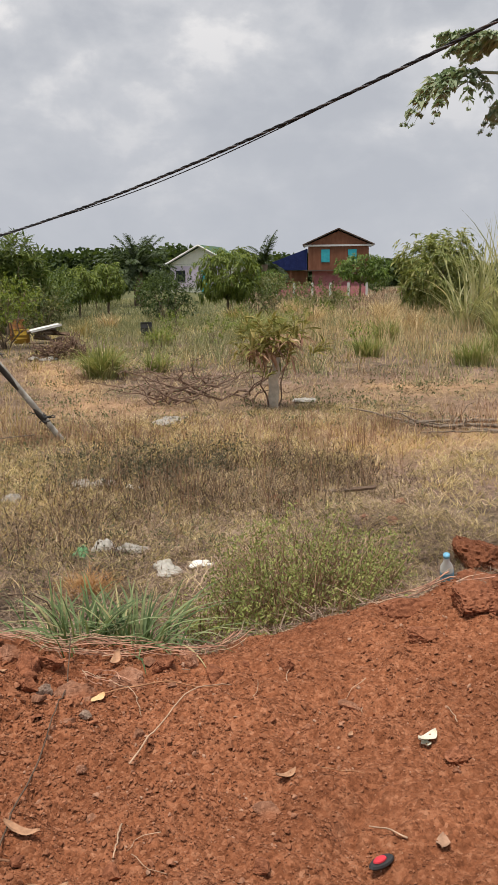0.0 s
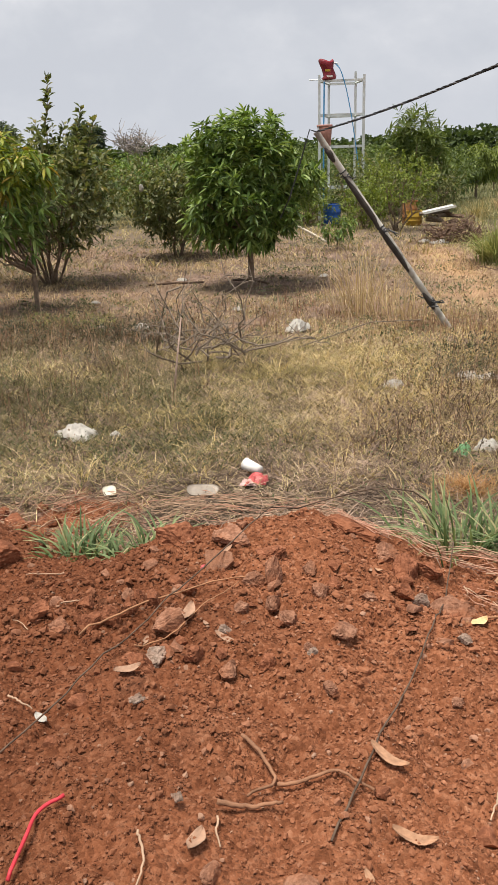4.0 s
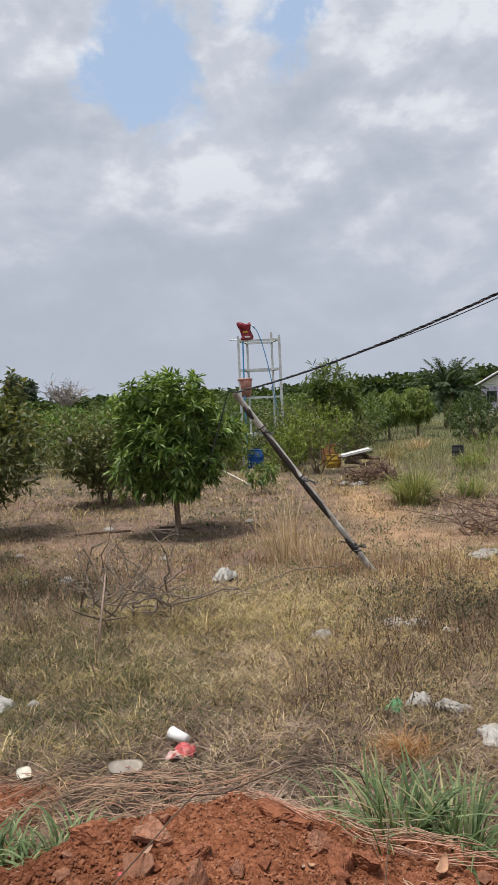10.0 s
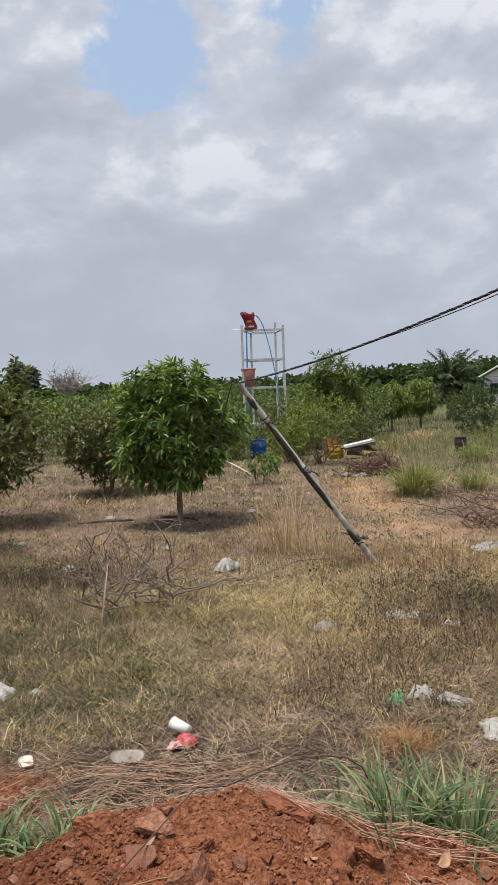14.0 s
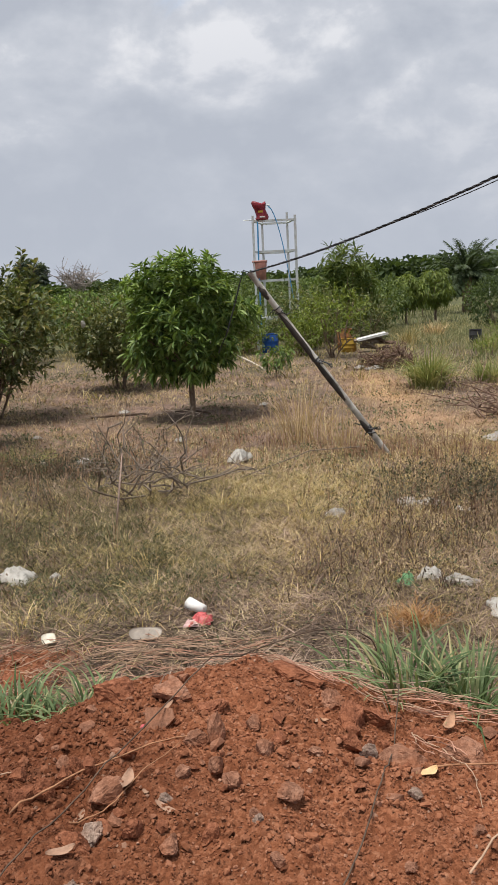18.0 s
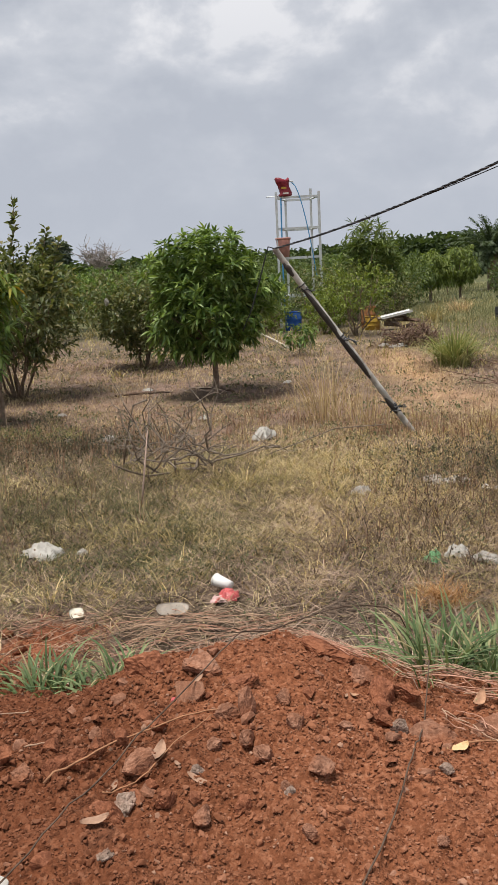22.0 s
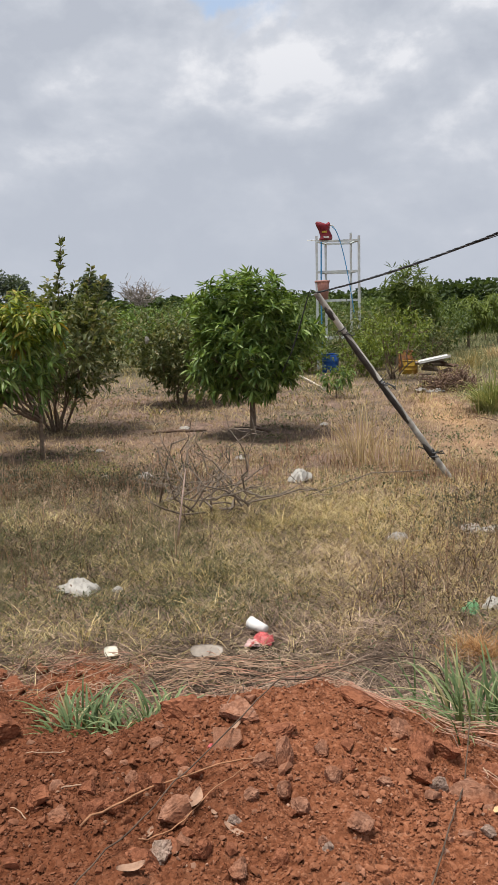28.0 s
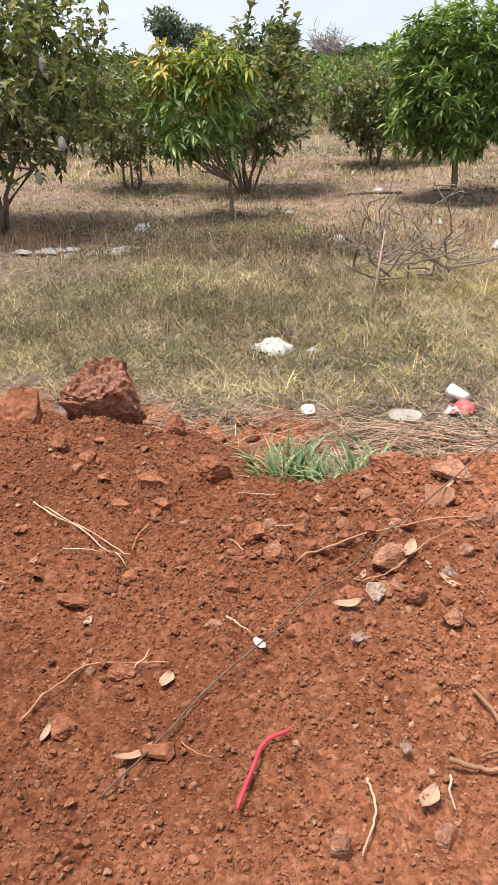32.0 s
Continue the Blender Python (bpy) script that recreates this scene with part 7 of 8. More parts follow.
for k, (x, y, r) in enumerate(((-0.98, 2.85, 0.05), (-1.12, 2.95, 0.04), (-1.3, 2.9, 0.06), (-1.2, 2.75, 0.035), (-0.85, 2.95, 0.03), (-1.42, 3.02, 0.045), (-0.9, 2.72, 0.03), (-1.55, 2.72, 0.06), (-1.5, 2.88, 0.04), (-1.68, 3.1, 0.05), (-1.05, 3.08, 0.035), (-1.25, 3.12, 0.04), (-1.85, 3.15, 0.06), (-1.38, 2.68, 0.045), (-1.08, 2.7, 0.04))):
    clod("earth_clod", "red clod spilled over dry grass behind the crest", (x - 0.2, y + 0.6), (r, r * 0.85, r * 0.8), M_CLOD, 80 + k, k * 61, sink=0.4)
clod("earth_block", "large red lump of dug earth at the edge of the field", (2.62, 2.86), (0.2, 0.15, 0.085), M_CLOD, 7)
clod("earth_block", "large red lump of dug earth at the edge of the field", (2.05, 2.12), (0.13, 0.1, 0.07), M_CLOD, 8, 20)
clod("earth_block", "large red lump of dug earth at the edge of the field", (2.3, 2.2), (0.15, 0.12, 0.1), M_CLOD, 9, -15)
clod("earth_block", "large red lump of dug earth at the edge of the field", (3.13, 3.58), (0.22, 0.17, 0.15), M_CLOD, 15, 40)
clod("earth_clod", SMALL, (1.87, 2.32), (0.12, 0.07, 0.06), M_CLOD, 10)
clod("earth_clod", SMALL, (1.75, 2.02), (0.07, 0.06, 0.045), M_CLOD, 11)
clod("flat_stone", "brown slab of stone lying at a slant", (-0.36, 1.835), (0.054, 0.038, 0.04), M_STONE, 12, 25, "stone")
clod("flat_stone", "flat dusty rock under the cable", (0.47, 2.12), (0.095, 0.06, 0.045), M_STONE, 14, -5, "stone")
def shard():
    bm = bmesh.new()
    rim = [(0, 0), (0.05, 0.018), (0.085, 0.05), (0.08, 0.082), (0.03, 0.088), (-0.006, 0.09)]
    face = bm.faces.new([bm.verts.new((u, 0.0, w)) for u, w in rim])
    more = bmesh.ops.extrude_face_region(bm, geom=[face])["geom"]
    bmesh.ops.translate(bm, vec=(0, 0.014, 0), verts=[v for v in more if isinstance(v, bmesh.types.BMVert)])
    bmesh.ops.recalc_face_normals(bm, faces=bm.faces)
    bmesh.ops.bevel(bm, geom=bm.edges[:], offset=0.002, segments=2, affect="EDGES")
    ob = part("tile_shard", bm, M_SHARD)
    ob.matrix_basis = pose(-0.298, 2.135, float(height(-0.298, 2.135)) - 0.014, -44, 0, 6)
    return tagged(ob, "broken piece of brown tile leaning in red earth", "tile shard")


shard()
# the heap of stones below the crest, and stones along it
HEAP = (
    (-0.086, 2.072, 0.022, 0.03, 0.05, M_STONE), (-0.136, 2.055, 0.036, 0.03, 0.028, M_STONE), (-0.077, 1.941, 0.026, 0.022, 0.024, M_STONE), (-0.027, 1.904, 0.03, 0.026, 0.033, M_STONE),
    (-0.238, 2.33, 0.055, 0.042, 0.034, M_STONE), (0.059, 2.019, 0.023, 0.02, 0.032, M_STONE), (-0.161, 1.906, 0.022, 0.02, 0.018, M_STONE), (-0.258, 1.684, 0.026, 0.024, 0.024, M_CLOD),
    (-0.166, 1.648, 0.026, 0.024, 0.024, M_STONE), (-0.4, 1.652, 0.034, 0.028, 0.028, M_CLOD), (-0.07, 1.702, 0.022, 0.02, 0.022, M_CLOD), (-0.584, 1.823, 0.022, 0.02, 0.022, M_CLOD), (-0.363, 1.727, 0.026, 0.022, 0.02, M_GREYSTONE), (0.034, 1.765, 0.014, 0.012, 0.014, M_STONE), (0.09, 1.605, 0.016, 0.014, 0.016, M_STONE), (0.405, 1.612, 0.016, 0.014, 0.012, M_STONE), (0.599, 1.764, 0.018, 0.014, 0.014, M_STONE), (-0.372, 1.702, 0.032, 0.022, 0.02, M_GREYSTONE), (-0.486, 1.894, 0.026, 0.022, 0.032, M_CLOD),
    (-0.468, 1.963, 0.02, 0.02, 0.028, M_CLOD), (-0.523, 1.848, 0.02, 0.02, 0.026, M_CLOD), (-0.571, 1.835, 0.032, 0.024, 0.022, M_CLOD), (-0.515, 1.997, 0.02, 0.018, 0.018, M_STONE),
    (-0.11, 2.231, 0.05, 0.04, 0.02, M_CLOD), (0.649, 2.159, 0.07, 0.05, 0.036, M_STONE), (0.36, 2.118, 0.024, 0.02, 0.024, M_GREYSTONE), (0.126, 1.811, 0.036, 0.026, 0.02, M_STONE),
    (0.319, 2.254, 0.056, 0.04, 0.035, M_CLOD), (0.13, 2.5, 0.08, 0.045, 0.02, M_CLOD), (0.2, 2.46, 0.05, 0.04, 0.024, M_CLOD), (0.307, 2.126, 0.03, 0.026, 0.024, M_CLOD), (0.26, 2.36, 0.04, 0.035, 0.03, M_STONE), (0.4, 2.3, 0.045, 0.035, 0.03, M_CLOD),
    (0.457, 1.88, 0.016, 0.014, 0.014, M_GREYSTONE), (0.048, 1.723, 0.014, 0.014, 0.016, M_GREYSTONE), (-0.197, 1.794, 0.016, 0.014, 0.018, M_GREYSTONE), (-0.33, 2.02, 0.02, 0.018, 0.018, M_CLOD),
    (-0.42, 1.93, 0.024, 0.02, 0.022, M_CLOD), (-0.62, 1.92, 0.026, 0.024, 0.02, M_CLOD), (-0.66, 1.8, 0.03, 0.026, 0.024, M_STONE), (-0.74, 1.86, 0.026, 0.022, 0.022, M_CLOD), (0.53, 2.27, 0.035, 0.03, 0.03, M_CLOD),
    (0.02, 2.16, 0.025, 0.02, 0.02, M_STONE), (0.1, 2.1, 0.02, 0.018, 0.016, M_CLOD), (0.2, 2.02, 0.022, 0.018, 0.016, M_STONE), (0.78, 2.2, 0.04, 0.03, 0.028, M_CLOD), (0.9, 2.25, 0.05, 0.035, 0.03, M_STONE))
FAR_STONES = ((-0.9, 1.08, 0.05, 0.04, 0.03, M_CLOD), (-0.88, 1.3, 0.045, 0.035, 0.03, M_CLOD), (-1.1, 1.5, 0.06, 0.03, 0.02, M_CLOD), (-0.72, 1.48, 0.03, 0.02, 0.018, M_STONE),
                                       (-0.12, 1.02, 0.032, 0.025, 0.02, M_STONE), (-0.28, 0.94, 0.03, 0.025, 0.035, M_STONE), (0.05, 1.0, 0.045, 0.035, 0.03, M_STONE), (-0.06, 0.93, 0.05, 0.04, 0.035, M_CLOD),
                                       (0.95, 2.1, 0.06, 0.04, 0.04, M_CLOD), (1.2, 2.05, 0.04, 0.035, 0.03, M_CLOD), (1.3, 1.75, 0.045, 0.03, 0.02, M_STONE), (0.85, 1.35, 0.05, 0.04, 0.02, M_STONE),
                                       (1.45, 1.35, 0.06, 0.045, 0.03, M_CLOD), (0.75, 1.12, 0.04, 0.03, 0.02, M_CLOD), (-1.45, 2.2, 0.05, 0.04, 0.035, M_CLOD), (-1.5, 1.6, 0.06, 0.05, 0.04, M_CLOD),
                                       (-1.62, 2.3, 0.05, 0.04, 0.04, M_CLOD), (-1.35, 1.35, 0.045, 0.04, 0.03, M_STONE))
for k, (x, y, a, b, c, m) in enumerate(HEAP + tuple((x, y, a * 0.68, b * 0.68, c * 0.68, m) for x, y, a, b, c, m in FAR_STONES)):
    if m is M_CLOD:
        clod("earth_clod", SMALL, (x, y), (a * 1.2, b * 1.2, c * 1.25), m, 20 + k, k * 37, sink=0.42)
    else:
        clod("stone", PALE if m is M_STONE else "small grey stone lying on red earth", (x, y), (a * 1.15, b * 1.15, c * 1.15), m, 20 + k, k * 37, "stone", 0.42)


def hull(n, flat=1.0):
    """A small angular stone: points and triangles."""
    bm = bmesh.new()
    for _ in range(n):
        d = Vector(rng.normal(size=3)).normalized() * rng.uniform(0.8, 1.0)
        bm.verts.new((d.x, d.y * rng.uniform(0.75, 1), d.z * flat))
    bmesh.ops.convex_hull(bm, input=bm.verts)
    loose = [v for v in bm.verts if not v.link_faces]
    bmesh.ops.delete(bm, geom=loose, context="VERTS")
    bmesh.ops.triangulate(bm, faces=bm.faces)
    bm.normal_update()
    bmesh.ops.delete(bm, geom=[q for q in bm.faces if q.normal.z < -0.4], context="FACES")  # the side sunk in the earth
    bm.verts.index_update()
    v = np.array([p.co for p in bm.verts])
    f = np.array([[q.index for q in t.verts] for t in bm.faces])
    bm.free()
    return v, f


def on_bank(n, near=1.0):
    """Places on the red earth within sight."""
    y = 0.7 + 3.1 * rng.uniform(0, 1, n) ** near
    x = rng.uniform(-1, 1, n) * (0.55 * y + 0.85) + 0.12
    keep = (bank(x, y) + spill(x, y) > rng.uniform(0.15, 0.9, n))
    return x[keep], y[keep]


def gravel(name, n, lo, hi, sides, label, power, material, clump=0.0):
    shapes = [hull(sides, 0.9) for _ in range(10)]
    x, y = on_bank(n)
    if clump:
        w = step(-0.25, 0.25, fbm(x * 2.4, y * 2.4, 3, 91))
        keep = rng.uniform(0, 1, len(x)) < (1 - clump) + clump * w
        x, y = x[keep], y[keep]
    keep = rng.uniform(0, 1, len(x)) < 1 - 0.4 * step(0.5, 1.3, x)
    x, y = x[keep], y[keep]
    r = (lo + (hi - lo) * rng.uniform(0, 1, len(x)) ** power) * (1 - 0.15 * step(0.5, 1.3, x)) * (1 - 0.28 * step(1.8, 1.1, y))
    z = height(x, y) + 0.02 * fbm(x * 26, y * 26, 3, 41) * bank(x, y) + r * 0.35
    kinds = rng.integers(0, 10, len(x))
    pieces = []
    for k in range(10):
        i = np.nonzero(kinds == k)[0]
        v, f = shapes[k]
        a = rng.uniform(0, 2 * np.pi, len(i))
        c, s = np.cos(a)[:, None], np.sin(a)[:, None]
        sx, sy = rng.uniform(0.8, 1.3, (len(i), 1)), rng.uniform(0.7, 1.1, (len(i), 1))
        vx, vy = v[None, :, 0] * sx, v[None, :, 1] * sy
        p = np.stack([vx * c - vy * s, vx * s + vy * c, np.broadcast_to(v[None, :, 2], vx.shape)], -1) * r[i][:, None, None]
        p += np.stack([x[i], y[i], z[i]], 1)[:, None]
        g = (f[None] + (np.arange(len(i)) * len(v))[:, None, None]).reshape(-1, 3)
        pieces.append((p.reshape(-1, 3), g))
    v, f = join(pieces)
    ob = stuff(name, (v, f), material, label, "gravel")
    at = ob.data.attributes.new("darker_left", "FLOAT", "POINT")
    at.data.foreach_set("value", darker_left_at(v[:, 0], v[:, 1]).astype(np.float32))
    return ob


gravel("gravel", 15000, 0.0055, 0.016, 18, "loose angular red gravel over the earth bank", 2.2, M_PEBBLE, 0.7)
gravel("small_gravel", 52000, 0.0034, 0.0085, 10, "small red gravel over the earth bank", 1.7, M_PEBBLE, 0.3)
gravel("grit", 74000, 0.0026, 0.005, 7, "fine red crumbs of earth and grit", 1.4, M_PEBBLE, 0.2)

# ---- sticks, wires and leaves on the bank ----
def lie(points, r, n=24, lift=0.0, wob=0.004):
    """A line over the ground through a few places."""
    pts = np.array(points, float)
    s = np.concatenate([[0], np.cumsum(np.linalg.norm(np.diff(pts, axis=0), axis=1))])
    t = np.linspace(0, s[-1], n)
    x, y = np.interp(t, s, pts[:, 0]), np.interp(t, s, pts[:, 1])
    k = np.ones(5) / 5
    if n > 12:
        x[2:-2], y[2:-2] = np.convolve(x, k, "valid"), np.convolve(y, k, "valid")
    z = height(x, y) + r + lift + 0.013
    z[2:-2] = np.maximum(np.convolve(z, k, "valid"), z[2:-2] - 0.004)
    return np.stack([x + rng.normal(size=n) * wob * 0.3, y + rng.normal(size=n) * wob * 0.3, z], 1)


wire = lie([(-0.73, 0.93), (-0.609, 1.342), (-0.461, 1.71), (-0.358, 1.964), (-0.231, 2.23), (-0.12, 2.47)], 0.004, 34)
wire[:, 2] += np.interp(np.arange(34), [0, 14, 26, 33], [0, 0.01, 0.03, 0.03])
arc = np.array([(-0.035, 2.56, 0.53), (0.04, 2.66, 0.515), (0.115, 2.8, 0.478), (0.18, 2.83, 0.485), (0.24, 2.85, 0.49), (0.32, 2.88, 0.48), (0.40, 2.9, 0.46), (0.46, 2.95, 0.4), (0.5, 3.0, 0.3), (0.52, 3.02, 0.14)])
tagged(part("ground_wire", (*tube(np.concatenate([wire, arc]), 0.0023, 6), True), M_DARKTWIG), "thin dark wire lying over the earth and arching into grass", "wire")
wire = lie([(0.1, 1.12), (0.138, 1.234), (0.251, 1.559), (0.351, 1.837), (0.441, 2.168), (0.49, 2.4)], 0.004, 30)
wire[-6:, 2] += np.linspace(0.0, 0.09, 6)
tagged(part("ground_wire", (*tube(wire, np.linspace(0.0028, 0.002, 30), 6), True), M_DARKTWIG), "thin dark wire rising from the red earth", "wire")


M_REDSTRAW = plain_mat("reddish_straw", (0.42, 0.225, 0.155), 0.8, vary=0.35, scale=14, bump=0.2)
M_STRAWSTEM = plain_mat("pinkish_straw", (0.40, 0.265, 0.18), 0.8, vary=0.35, scale=14, bump=0.2)


def twig(label, pts, r, material, name="dry_twig", n=18, lift=0.0):
    path = lie(pts, r, n, lift)
    return tagged(part(name, (*tube(path, np.linspace(r, r * 0.6, n), 5), True), material), label, "stem")


twig("curved pale dry vine on the bank", [(0.531, 1.574), (0.638, 1.723), (0.763, 1.865), (0.873, 1.935), (0.96, 1.945)], 0.003, M_STRAWSTEM, "dry_vine", lift=0.012)
twig("thin dry vine curling on the earth", [(0.58, 2.16), (0.635, 1.971), (0.62, 1.821)], 0.002, M_STRAWSTEM, "dry_vine", lift=0.01)
twig("long flat pale stem across the stones", [(-0.581, 1.738), (-0.467, 1.874), (-0.333, 2.0), (-0.138, 2.081)], 0.0035, M_VINE, lift=0.015)
twig("thin stem beside the stones", [(-0.42, 1.7), (-0.3, 1.83), (-0.18, 2.02)], 0.0022, M_VINE, lift=0.01)
twig("pair of pale dry stems on the earth", [(-1.486, 1.906), (-1.249, 1.804), (-1.044, 1.669)], 0.003, M_STRAWSTEM)
twig("pair of pale dry stems on the earth", [(-1.44, 1.9), (-1.2, 1.79), (-1.08, 1.76)], 0.0025, M_STRAWSTEM)
twig("short straight dry stem", [(-1.269, 1.708), (-1.106, 1.759)], 0.0025, M_STRAWSTEM)
twig("bent dry stem on the earth", [(-0.978, 1.05), (-0.963, 1.286), (-0.775, 1.343)], 0.0028, M_VINE)
twig("thin stalk of a pale leaf", [(-0.70, 1.52), (-0.617, 1.465)], 0.003, M_STRAWSTEM)
twig("thin curled stem on the earth", [(-0.266, 1.084), (-0.233, 1.005), (-0.245, 0.93)], 0.003, M_STRAWSTEM)
twig("reddish root lying on the earth", [(-0.105, 1.408), (-0.03, 1.339), (-0.015, 1.291), (-0.076, 1.234)], 0.005, M_ROOT, "root")
twig("forked reddish root lying on the earth", [(-0.015, 1.291), (0.05, 1.291), (0.111, 1.339), (0.19, 1.27)], 0.0048, M_ROOT, "root")
twig("short thick root on the earth", [(-0.13, 1.197), (-0.041, 1.211), (0.0, 1.23)], 0.0062, M_ROOT, "root")
twig("short thin stem on the earth", [(0.458, 1.332), (0.42, 1.24)], 0.003, M_STRAWSTEM)
twig("thin stem behind the yellow leaf", [(0.53, 2.05), (0.75, 2.06), (0.95, 2.0)], 0.0035, M_VINE)
for k in range(46):
    x, y = on_bank(1)
    if len(x):
        a, L = rng.uniform(0, 6.28), rng.uniform(0.03, 0.13)
        twig("short broken straw on the red earth", [(x[0], y[0]), (x[0] + L * 0.5 * math.cos(a), y[0] + L * 0.5 * math.sin(a)), (x[0] + L * math.cos(a + 0.2), y[0] + L * math.sin(a + 0.2))], rng.uniform(0.0012, 0.003), M_STRAWSTEM if k % 3 else M_VINE, "straw", 8)

strap = lie([(-0.431, 1.153), (-0.474, 1.122), (-0.473, 1.042), (-0.472, 0.954)], 0.005, 16, 0.004, 0.0)
M_REDSTRAP = plain_mat("red_strap", (0.5, 0.035, 0.05), 0.45, vary=0.2, scale=40, bump=0.1)
tagged(part("red_strap", (*tube(strap, 0.0042, 6), True), M_REDSTRAP), "bent piece of red plastic strap on the earth", "strap")


def flat_leaf(label, at, L, W, turn, material, curl=0.3, name="dry_leaf", rise=0.01):
    n = 9
    s = np.linspace(0, 1, n)
    w = np.sin(np.pi * np.clip(s * 0.96 + 0.02, 0, 1)) ** 0.8 * W / 2
    x = (s - 0.5) * L
    zc = curl * L * ((s - 0.5) ** 2) * 1.2
    rows = []
    for u in (-1, -0.5, 0, 0.5, 1):
        rows.append(np.stack([x, w * u + 0.03 * L * s * s, zc + abs(u) * W * 0.14 * (1 + 0.6 * np.sin(7 * s + u))], 1))
    v = np.concatenate(rows)
    f = []
    for i in range(4):
        for j in range(n - 1):
            a = i * n + j
            f.append((a, a + 1, a + n + 1, a + n))
    v2 = v - [0, 0, 0.0012]
    m = len(v)
    f = np.array(f)
    ob = part(name, (np.concatenate([v, v2]), np.concatenate([f, f[:, ::-1] + m])), material)
    z = float(height(at[0], at[1]))
    ob.matrix_basis = pose(at[0], at[1], z + rise * 0.6 + 0.004, rng.uniform(-7, 7), rng.uniform(-7, 7), turn)
    return tagged(ob, label, "leaf")


M_PALELEAF = plain_mat("pale_dead_leaf", (0.33, 0.2, 0.135), 0.8, vary=0.25, scale=35, bump=0.3)
flat_leaf("fallen yellow leaf on the red earth", (0.516, 2.03), 0.068, 0.042, 20, M_YELLOWLEAF)
flat_leaf("pale oval dead leaf on the earth", (-0.759, 1.29), 0.045, 0.036, 80, M_PALELEAF, 0.1)
flat_leaf("small cream leaf with a stalk", (-0.589, 1.444), 0.045, 0.022, -35, M_BAG, 0.2)
flat_leaf("pinkish dead leaf among stones", (-0.303, 1.859), 0.075, 0.034, 80, M_PALELEAF)
flat_leaf("pinkish dead leaf among stones", (-0.416, 1.775), 0.06, 0.02, 75, M_PALELEAF)
flat_leaf("curled dead leaf on the earth", (-0.415, 1.6), 0.07, 0.03, 15, M_PALELEAF)
flat_leaf("curled dead leaf on the earth", (-0.928, 1.056), 0.05, 0.016, 95, M_PALELEAF)
flat_leaf("curled brown leaf on the earth", (-0.726, 1.05), 0.085, 0.022, 40, M_DRYLEAF, 0.6)
flat_leaf("pale dead leaf beside a clod", (-0.153, 1.081), 0.06, 0.035, 70, M_PALELEAF)
flat_leaf("curled brown leaf on the earth", (0.22, 1.36), 0.1, 0.032, -40, M_DRYLEAF, 0.5)
flat_leaf("pale dead leaf on the earth", (1.192, 1.03), 0.06, 0.035, 50, M_PALELEAF)
flat_leaf("curled brown leaf on the earth", (0.26, 1.15), 0.09, 0.035, -20, M_DRYLEAF, 0.5)
flat_leaf("reddish dead leaf on the earth", (0.95, 1.45), 0.07, 0.03, 10, M_DRYLEAF, 0.6)
flat_leaf("brown curled corn leaf by the straw", (0.63, 2.3), 0.1, 0.035, 60, M_DRYLEAF, 0.8, rise=0.03)
flat_leaf("pale twisted husk on the slab", (-0.27, 2.22), 0.11, 0.025, 40, M_PALELEAF, 0.4, rise=0.035)
flat_leaf("pale twisted husk on the slab", (-0.19, 1.76), 0.07, 0.02, -35, M_PALELEAF, 0.3)
for k in range(24):
    x, y = on_bank(1)
    if len(x):
        flat_leaf("small dead leaf fragment on the earth", (x[0], y[0]), rng.uniform(0.02, 0.045), rng.uniform(0.01, 0.02), rng.uniform(0, 360), M_PALELEAF if k % 2 else M_DRYLEAF, 0.5, "leaf_fragment", 0.004)
flat_leaf("torn cream paper scrap on red earth", (1.40, 1.43), 0.08, 0.045, 15, M_PALEWHITE, 0.5, "paper_scrap")
flat_leaf("torn corner of cream paper on red earth", (1.385, 1.415), 0.045, 0.03, 70, M_PALEWHITE, 0.4, "paper_scrap")
crumpled("stone_chip", "tiny grey stone chip on red earth", (-0.36, 1.47), (0.016, 0.013, 0.008), M_GREYSTONE, 32, "stone")
crumpled("stone_chip", "tiny grey stone chip on red earth", (-0.21, 1.19), (0.013, 0.01, 0.008), M_GREYSTONE, 33, "stone")
crumpled("paper_scrap", "tiny white scrap on the slab", (-0.25, 2.34), (0.018, 0.006, 0.004), M_WHITE, 34, "scrap")
crumpled("plastic_scrap", "small orange-red plastic scrap half buried", (-0.31, 2.14), (0.009, 0.005, 0.003), M_RED, 35, "scrap")
s0 = thing("shoe_sole", "torn black and red rubber sole piece on the earth", "rubber piece", (1.027, 1.04, float(height(1.027, 1.04)) + 0.012), 15)
v, f = lathe([(0, 0), (0.03, 0), (0.034, 0.005), (0.03, 0.01), (0, 0.01)], 16)
sole = part("sole", (v * [1.15, 0.5, 1], f), M_BLACKPLASTIC, s0)
part("lining", (v * [0.6, 0.3, 0.6] + [-0.004, 0.002, 0.0085], f), M_REDSTRAP, sole, "red rubber lining")


def straw_bundle(label, pts, n, spreadw, r, lift=0.01, mess=0.22):
    t = thing("straw_bundle", label, "straw")
    pts = np.array(pts, float)
    for k in range(n):
        off = rng.normal(size=2) * spreadw
        cutp = pts + off + rng.normal(size=pts.shape) * spreadw * 0.8
        cutp = cutp[:: (1 if k % 2 else -1)][k % 3 // 2: max(2, len(cutp) - k % 2)]
        mid = cutp.mean(0)
        turn = rng.normal() * mess
        cutp = mid + (cutp - mid) @ np.array([[math.cos(turn), math.sin(turn)], [-math.sin(turn), math.cos(turn)]]) * rng.uniform(0.4, 1.05)
        part("stem", (*tube(lie(cutp, r, 14, lift + rng.uniform(0, 0.03)), np.linspace(r, r * 0.5, 14), 4), True), M_STRAWSTEM if k % 2 else M_REDSTRAW, t)
    return t


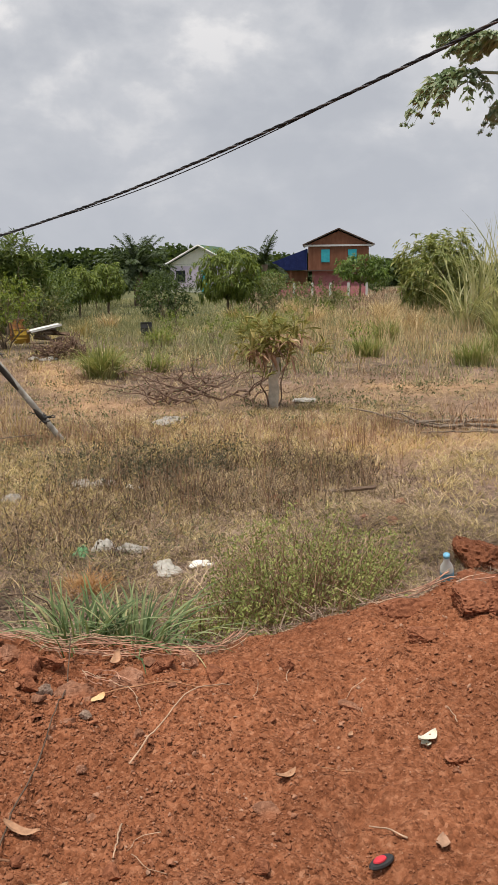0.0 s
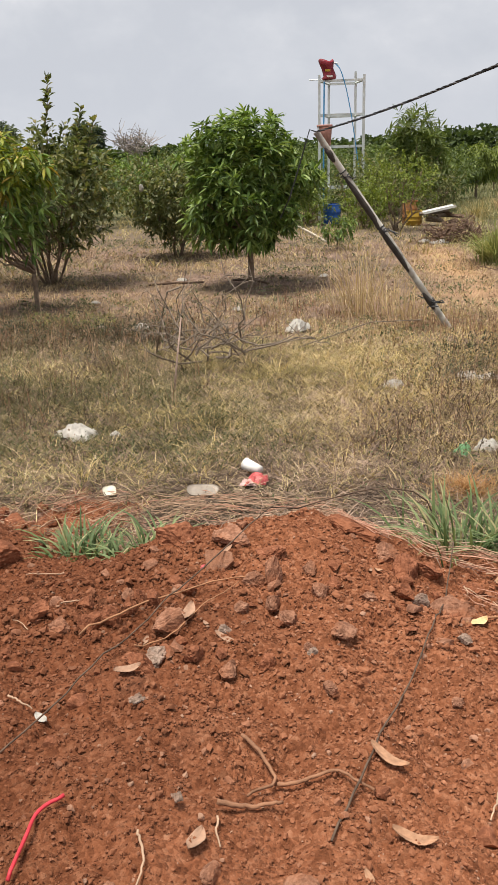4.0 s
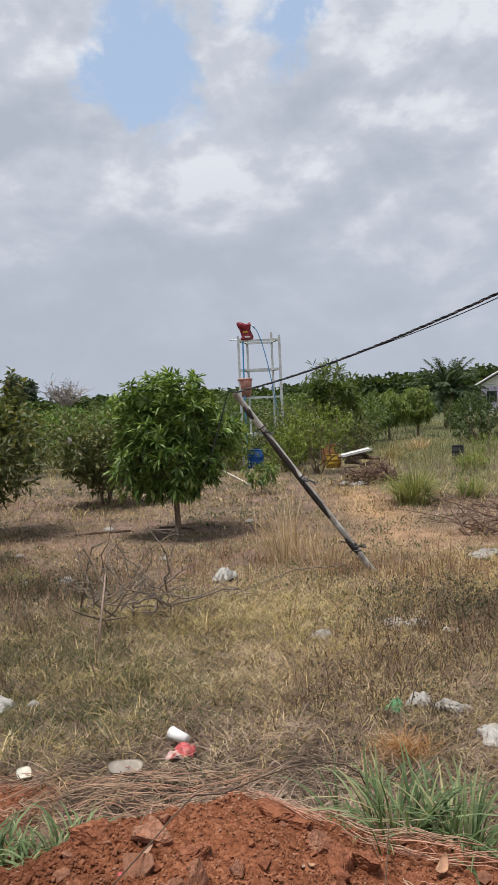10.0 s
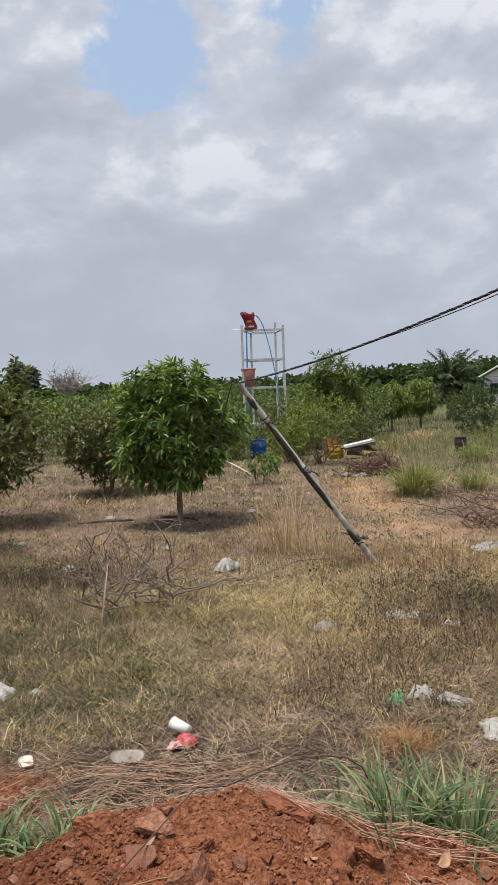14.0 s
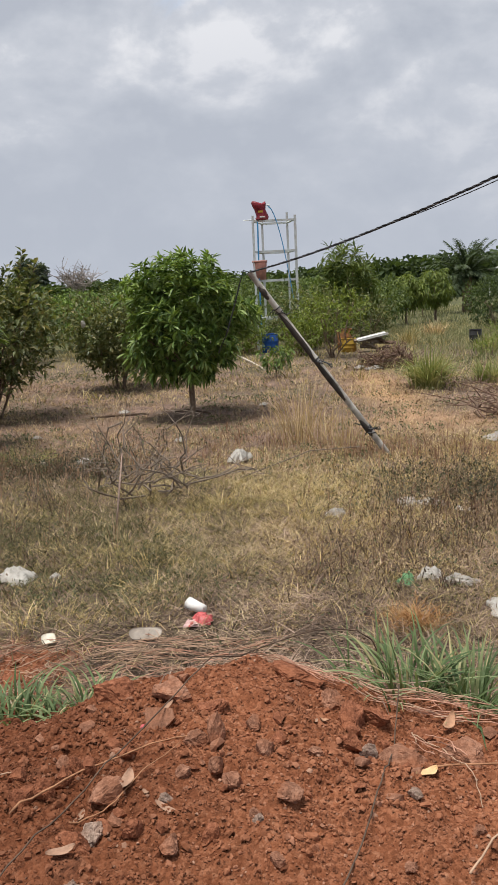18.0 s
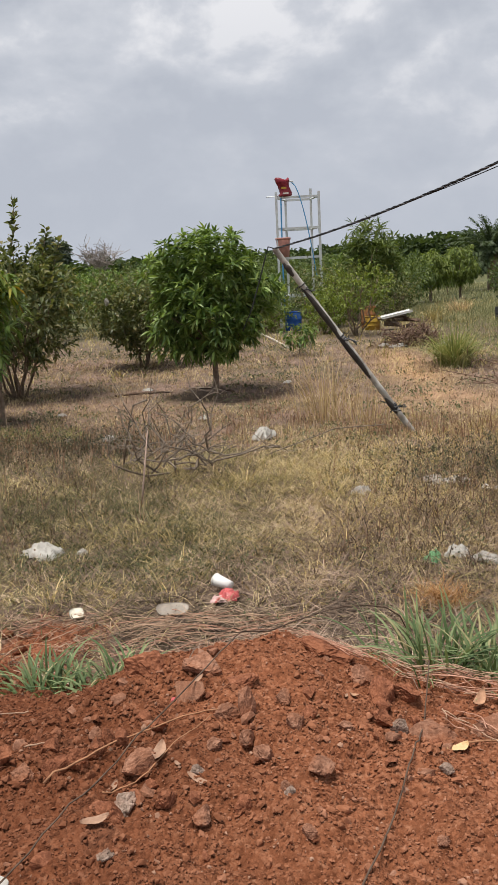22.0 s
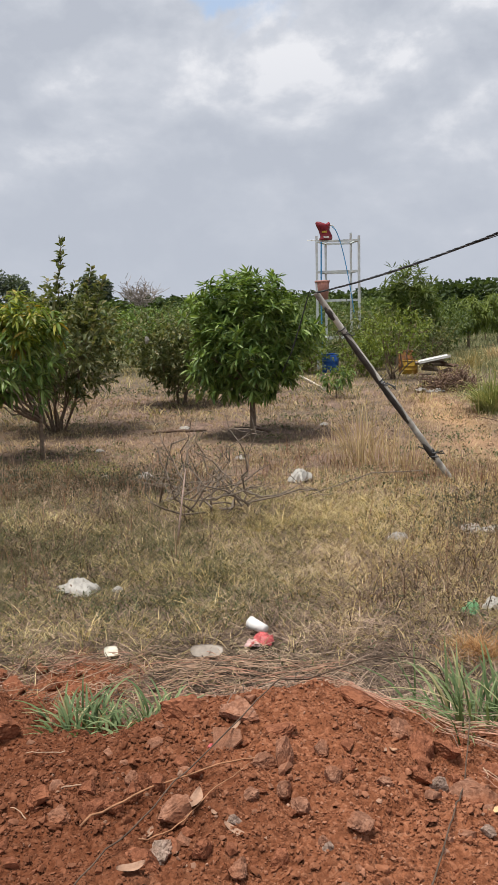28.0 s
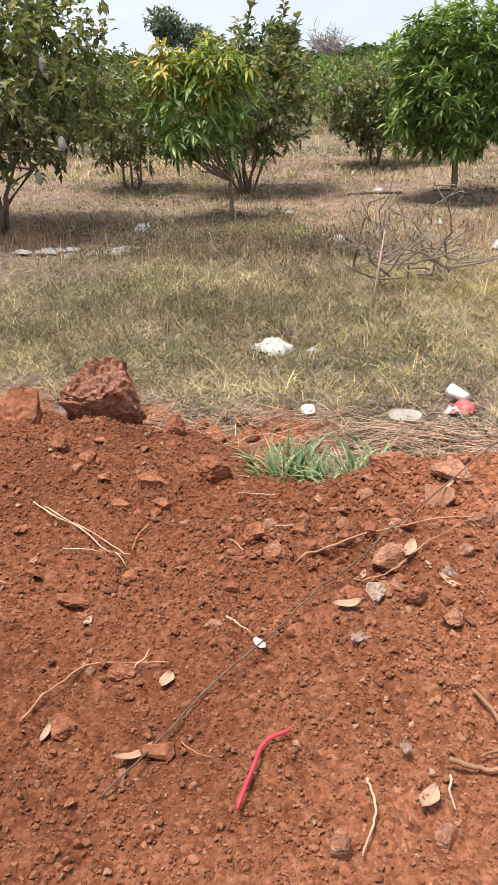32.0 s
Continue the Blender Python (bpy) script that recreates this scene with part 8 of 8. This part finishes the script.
straw_bundle("pale stems of pulled grass lying under the green tuft", [(0.34, 2.5), (0.55, 2.42), (0.75, 2.4), (1.05, 2.33)], 26, 0.045, 0.0022)
straw_bundle("pale stems of pulled grass lying on the crest", [(0.05, 2.68), (0.17, 2.5), (0.3, 2.4)], 20, 0.022, 0.002)
def straw_mess(label, x0, x1, y0, y1, n, way, spreadw, lift=0.004):
    """Loose dead stems that lie crossed over one another."""
    t = thing("loose_straw", label, "straw")
    for k in range(n):
        x, y = rng.uniform(x0, x1), rng.uniform(y0, y1)
        a, L, bow = way + rng.normal() * spreadw, rng.uniform(0.05, 0.16), rng.normal() * 0.25
        pts = [(x + L * u * math.cos(a + bow * u), y + L * u * math.sin(a + bow * u)) for u in (-1, -0.4, 0.3, 1)]
        r = rng.uniform(0.0013, 0.0027)
        part("stem", (*tube(lie(pts, r, 10, lift + rng.uniform(0, 0.03)), np.linspace(r, r * 0.5, 10), 4), True), M_STRAWSTEM if k % 3 else M_REDSTRAW, t)
    return t


straw_mess("reddish dead stems lying crossed behind the crest", -0.75, 0.1, 3.2, 3.75, 230, 0.2, 0.5, 0.035)
straw_mess("reddish dead stems lying crossed behind the crest", -0.05, 0.5, 2.62, 3.2, 130, -0.35, 0.6)
straw_mess("grey dead stems lying crossed at the foot of the bank", -1.9, -0.5, 3.4, 3.9, 150, 0.2, 0.9)
pieces = []
for x, y, z in open_ground(scatter(17000, -2.6, 0.9, 3.2, 4.3, lambda x, y: 0.9 + 0 * x)):
    if pressed(x, y) > rng.uniform(0.1, 1.3):
        a, L, bow = rng.normal() * 1.0, rng.uniform(0.03, 0.11), rng.normal() * 0.7
        line = [(x + L * u * math.cos(a + bow * u), y + L * u * math.sin(a + bow * u), z + 0.02 + rng.uniform(0, 0.035)) for u in (-1, -0.35, 0.35, 1)]
        pieces.append(tube(np.array(line), np.full(4, rng.uniform(0.0015, 0.0032)), 3))
stuff("pressed_straw", join(pieces), M_GREYSTRAW, "grey and reddish dead stems lying flat behind the bank", "straw")
straw_bundle("shredded white husk on a stone", [(0.5, 2.2), (0.56, 2.14), (0.6, 2.08)], 9, 0.02, 0.0025)
straw_bundle("dry stems at the edge of the bank", [(1.0, 2.35), (1.2, 2.5), (1.35, 2.7)], 12, 0.06, 0.003)
straw_bundle("dry stems by the large clods", [(1.9, 2.6), (2.2, 2.75), (2.5, 2.6)], 12, 0.06, 0.004)

# ---- stones set in the earth, one by one ----
STONES = []
for k in range(14):
    v, f = hull(16, rng.uniform(0.6, 0.9))
    me = tri_mesh("stone", v * 0.02, f)
    me.materials.append((M_CLOD, M_STONE, M_CLOD, M_CLOD, M_STONE, M_CLOD, M_CLOD)[k % 7])
    STONES.append(me)
done = 0
while done < 290:
    x, y = on_bank(1, 0.9)
    if not len(x):
        continue
    x, y = x[0], y[0]
    heap = math.exp(-((x + 0.5) / 0.45) ** 2 - ((y - 1.85) / 0.22) ** 2) + 0.5 * math.exp(-((x - 0.1) / 0.4) ** 2 - ((y - 2.15) / 0.3) ** 2) + 0.6 * math.exp(-((x - 0.6) / 0.5) ** 2 - ((y - 2.2) / 0.2) ** 2) + 0.5 * math.exp(-((x + 1.2) / 0.5) ** 2 - ((y - 1.6) / 0.6) ** 2)
    if rng.uniform() > 0.14 + 1.1 * heap or (abs(x + 0.45) < 0.07 and 0.9 < y < 1.2):
        continue
    r = 0.009 + 0.024 * rng.uniform() ** 2.4
    ob = part("stone", STONES[int(rng.integers(0, 14))], None, ground)
    ob.matrix_basis = pose(x, y, float(height(x, y)) + r * 0.15, rng.uniform(-25, 25), rng.uniform(-25, 25), rng.uniform(0, 360)) @ Matrix.Diagonal((50 * r * rng.uniform(0.9, 1.4), 50 * r, 50 * r, 1))
    done += 1
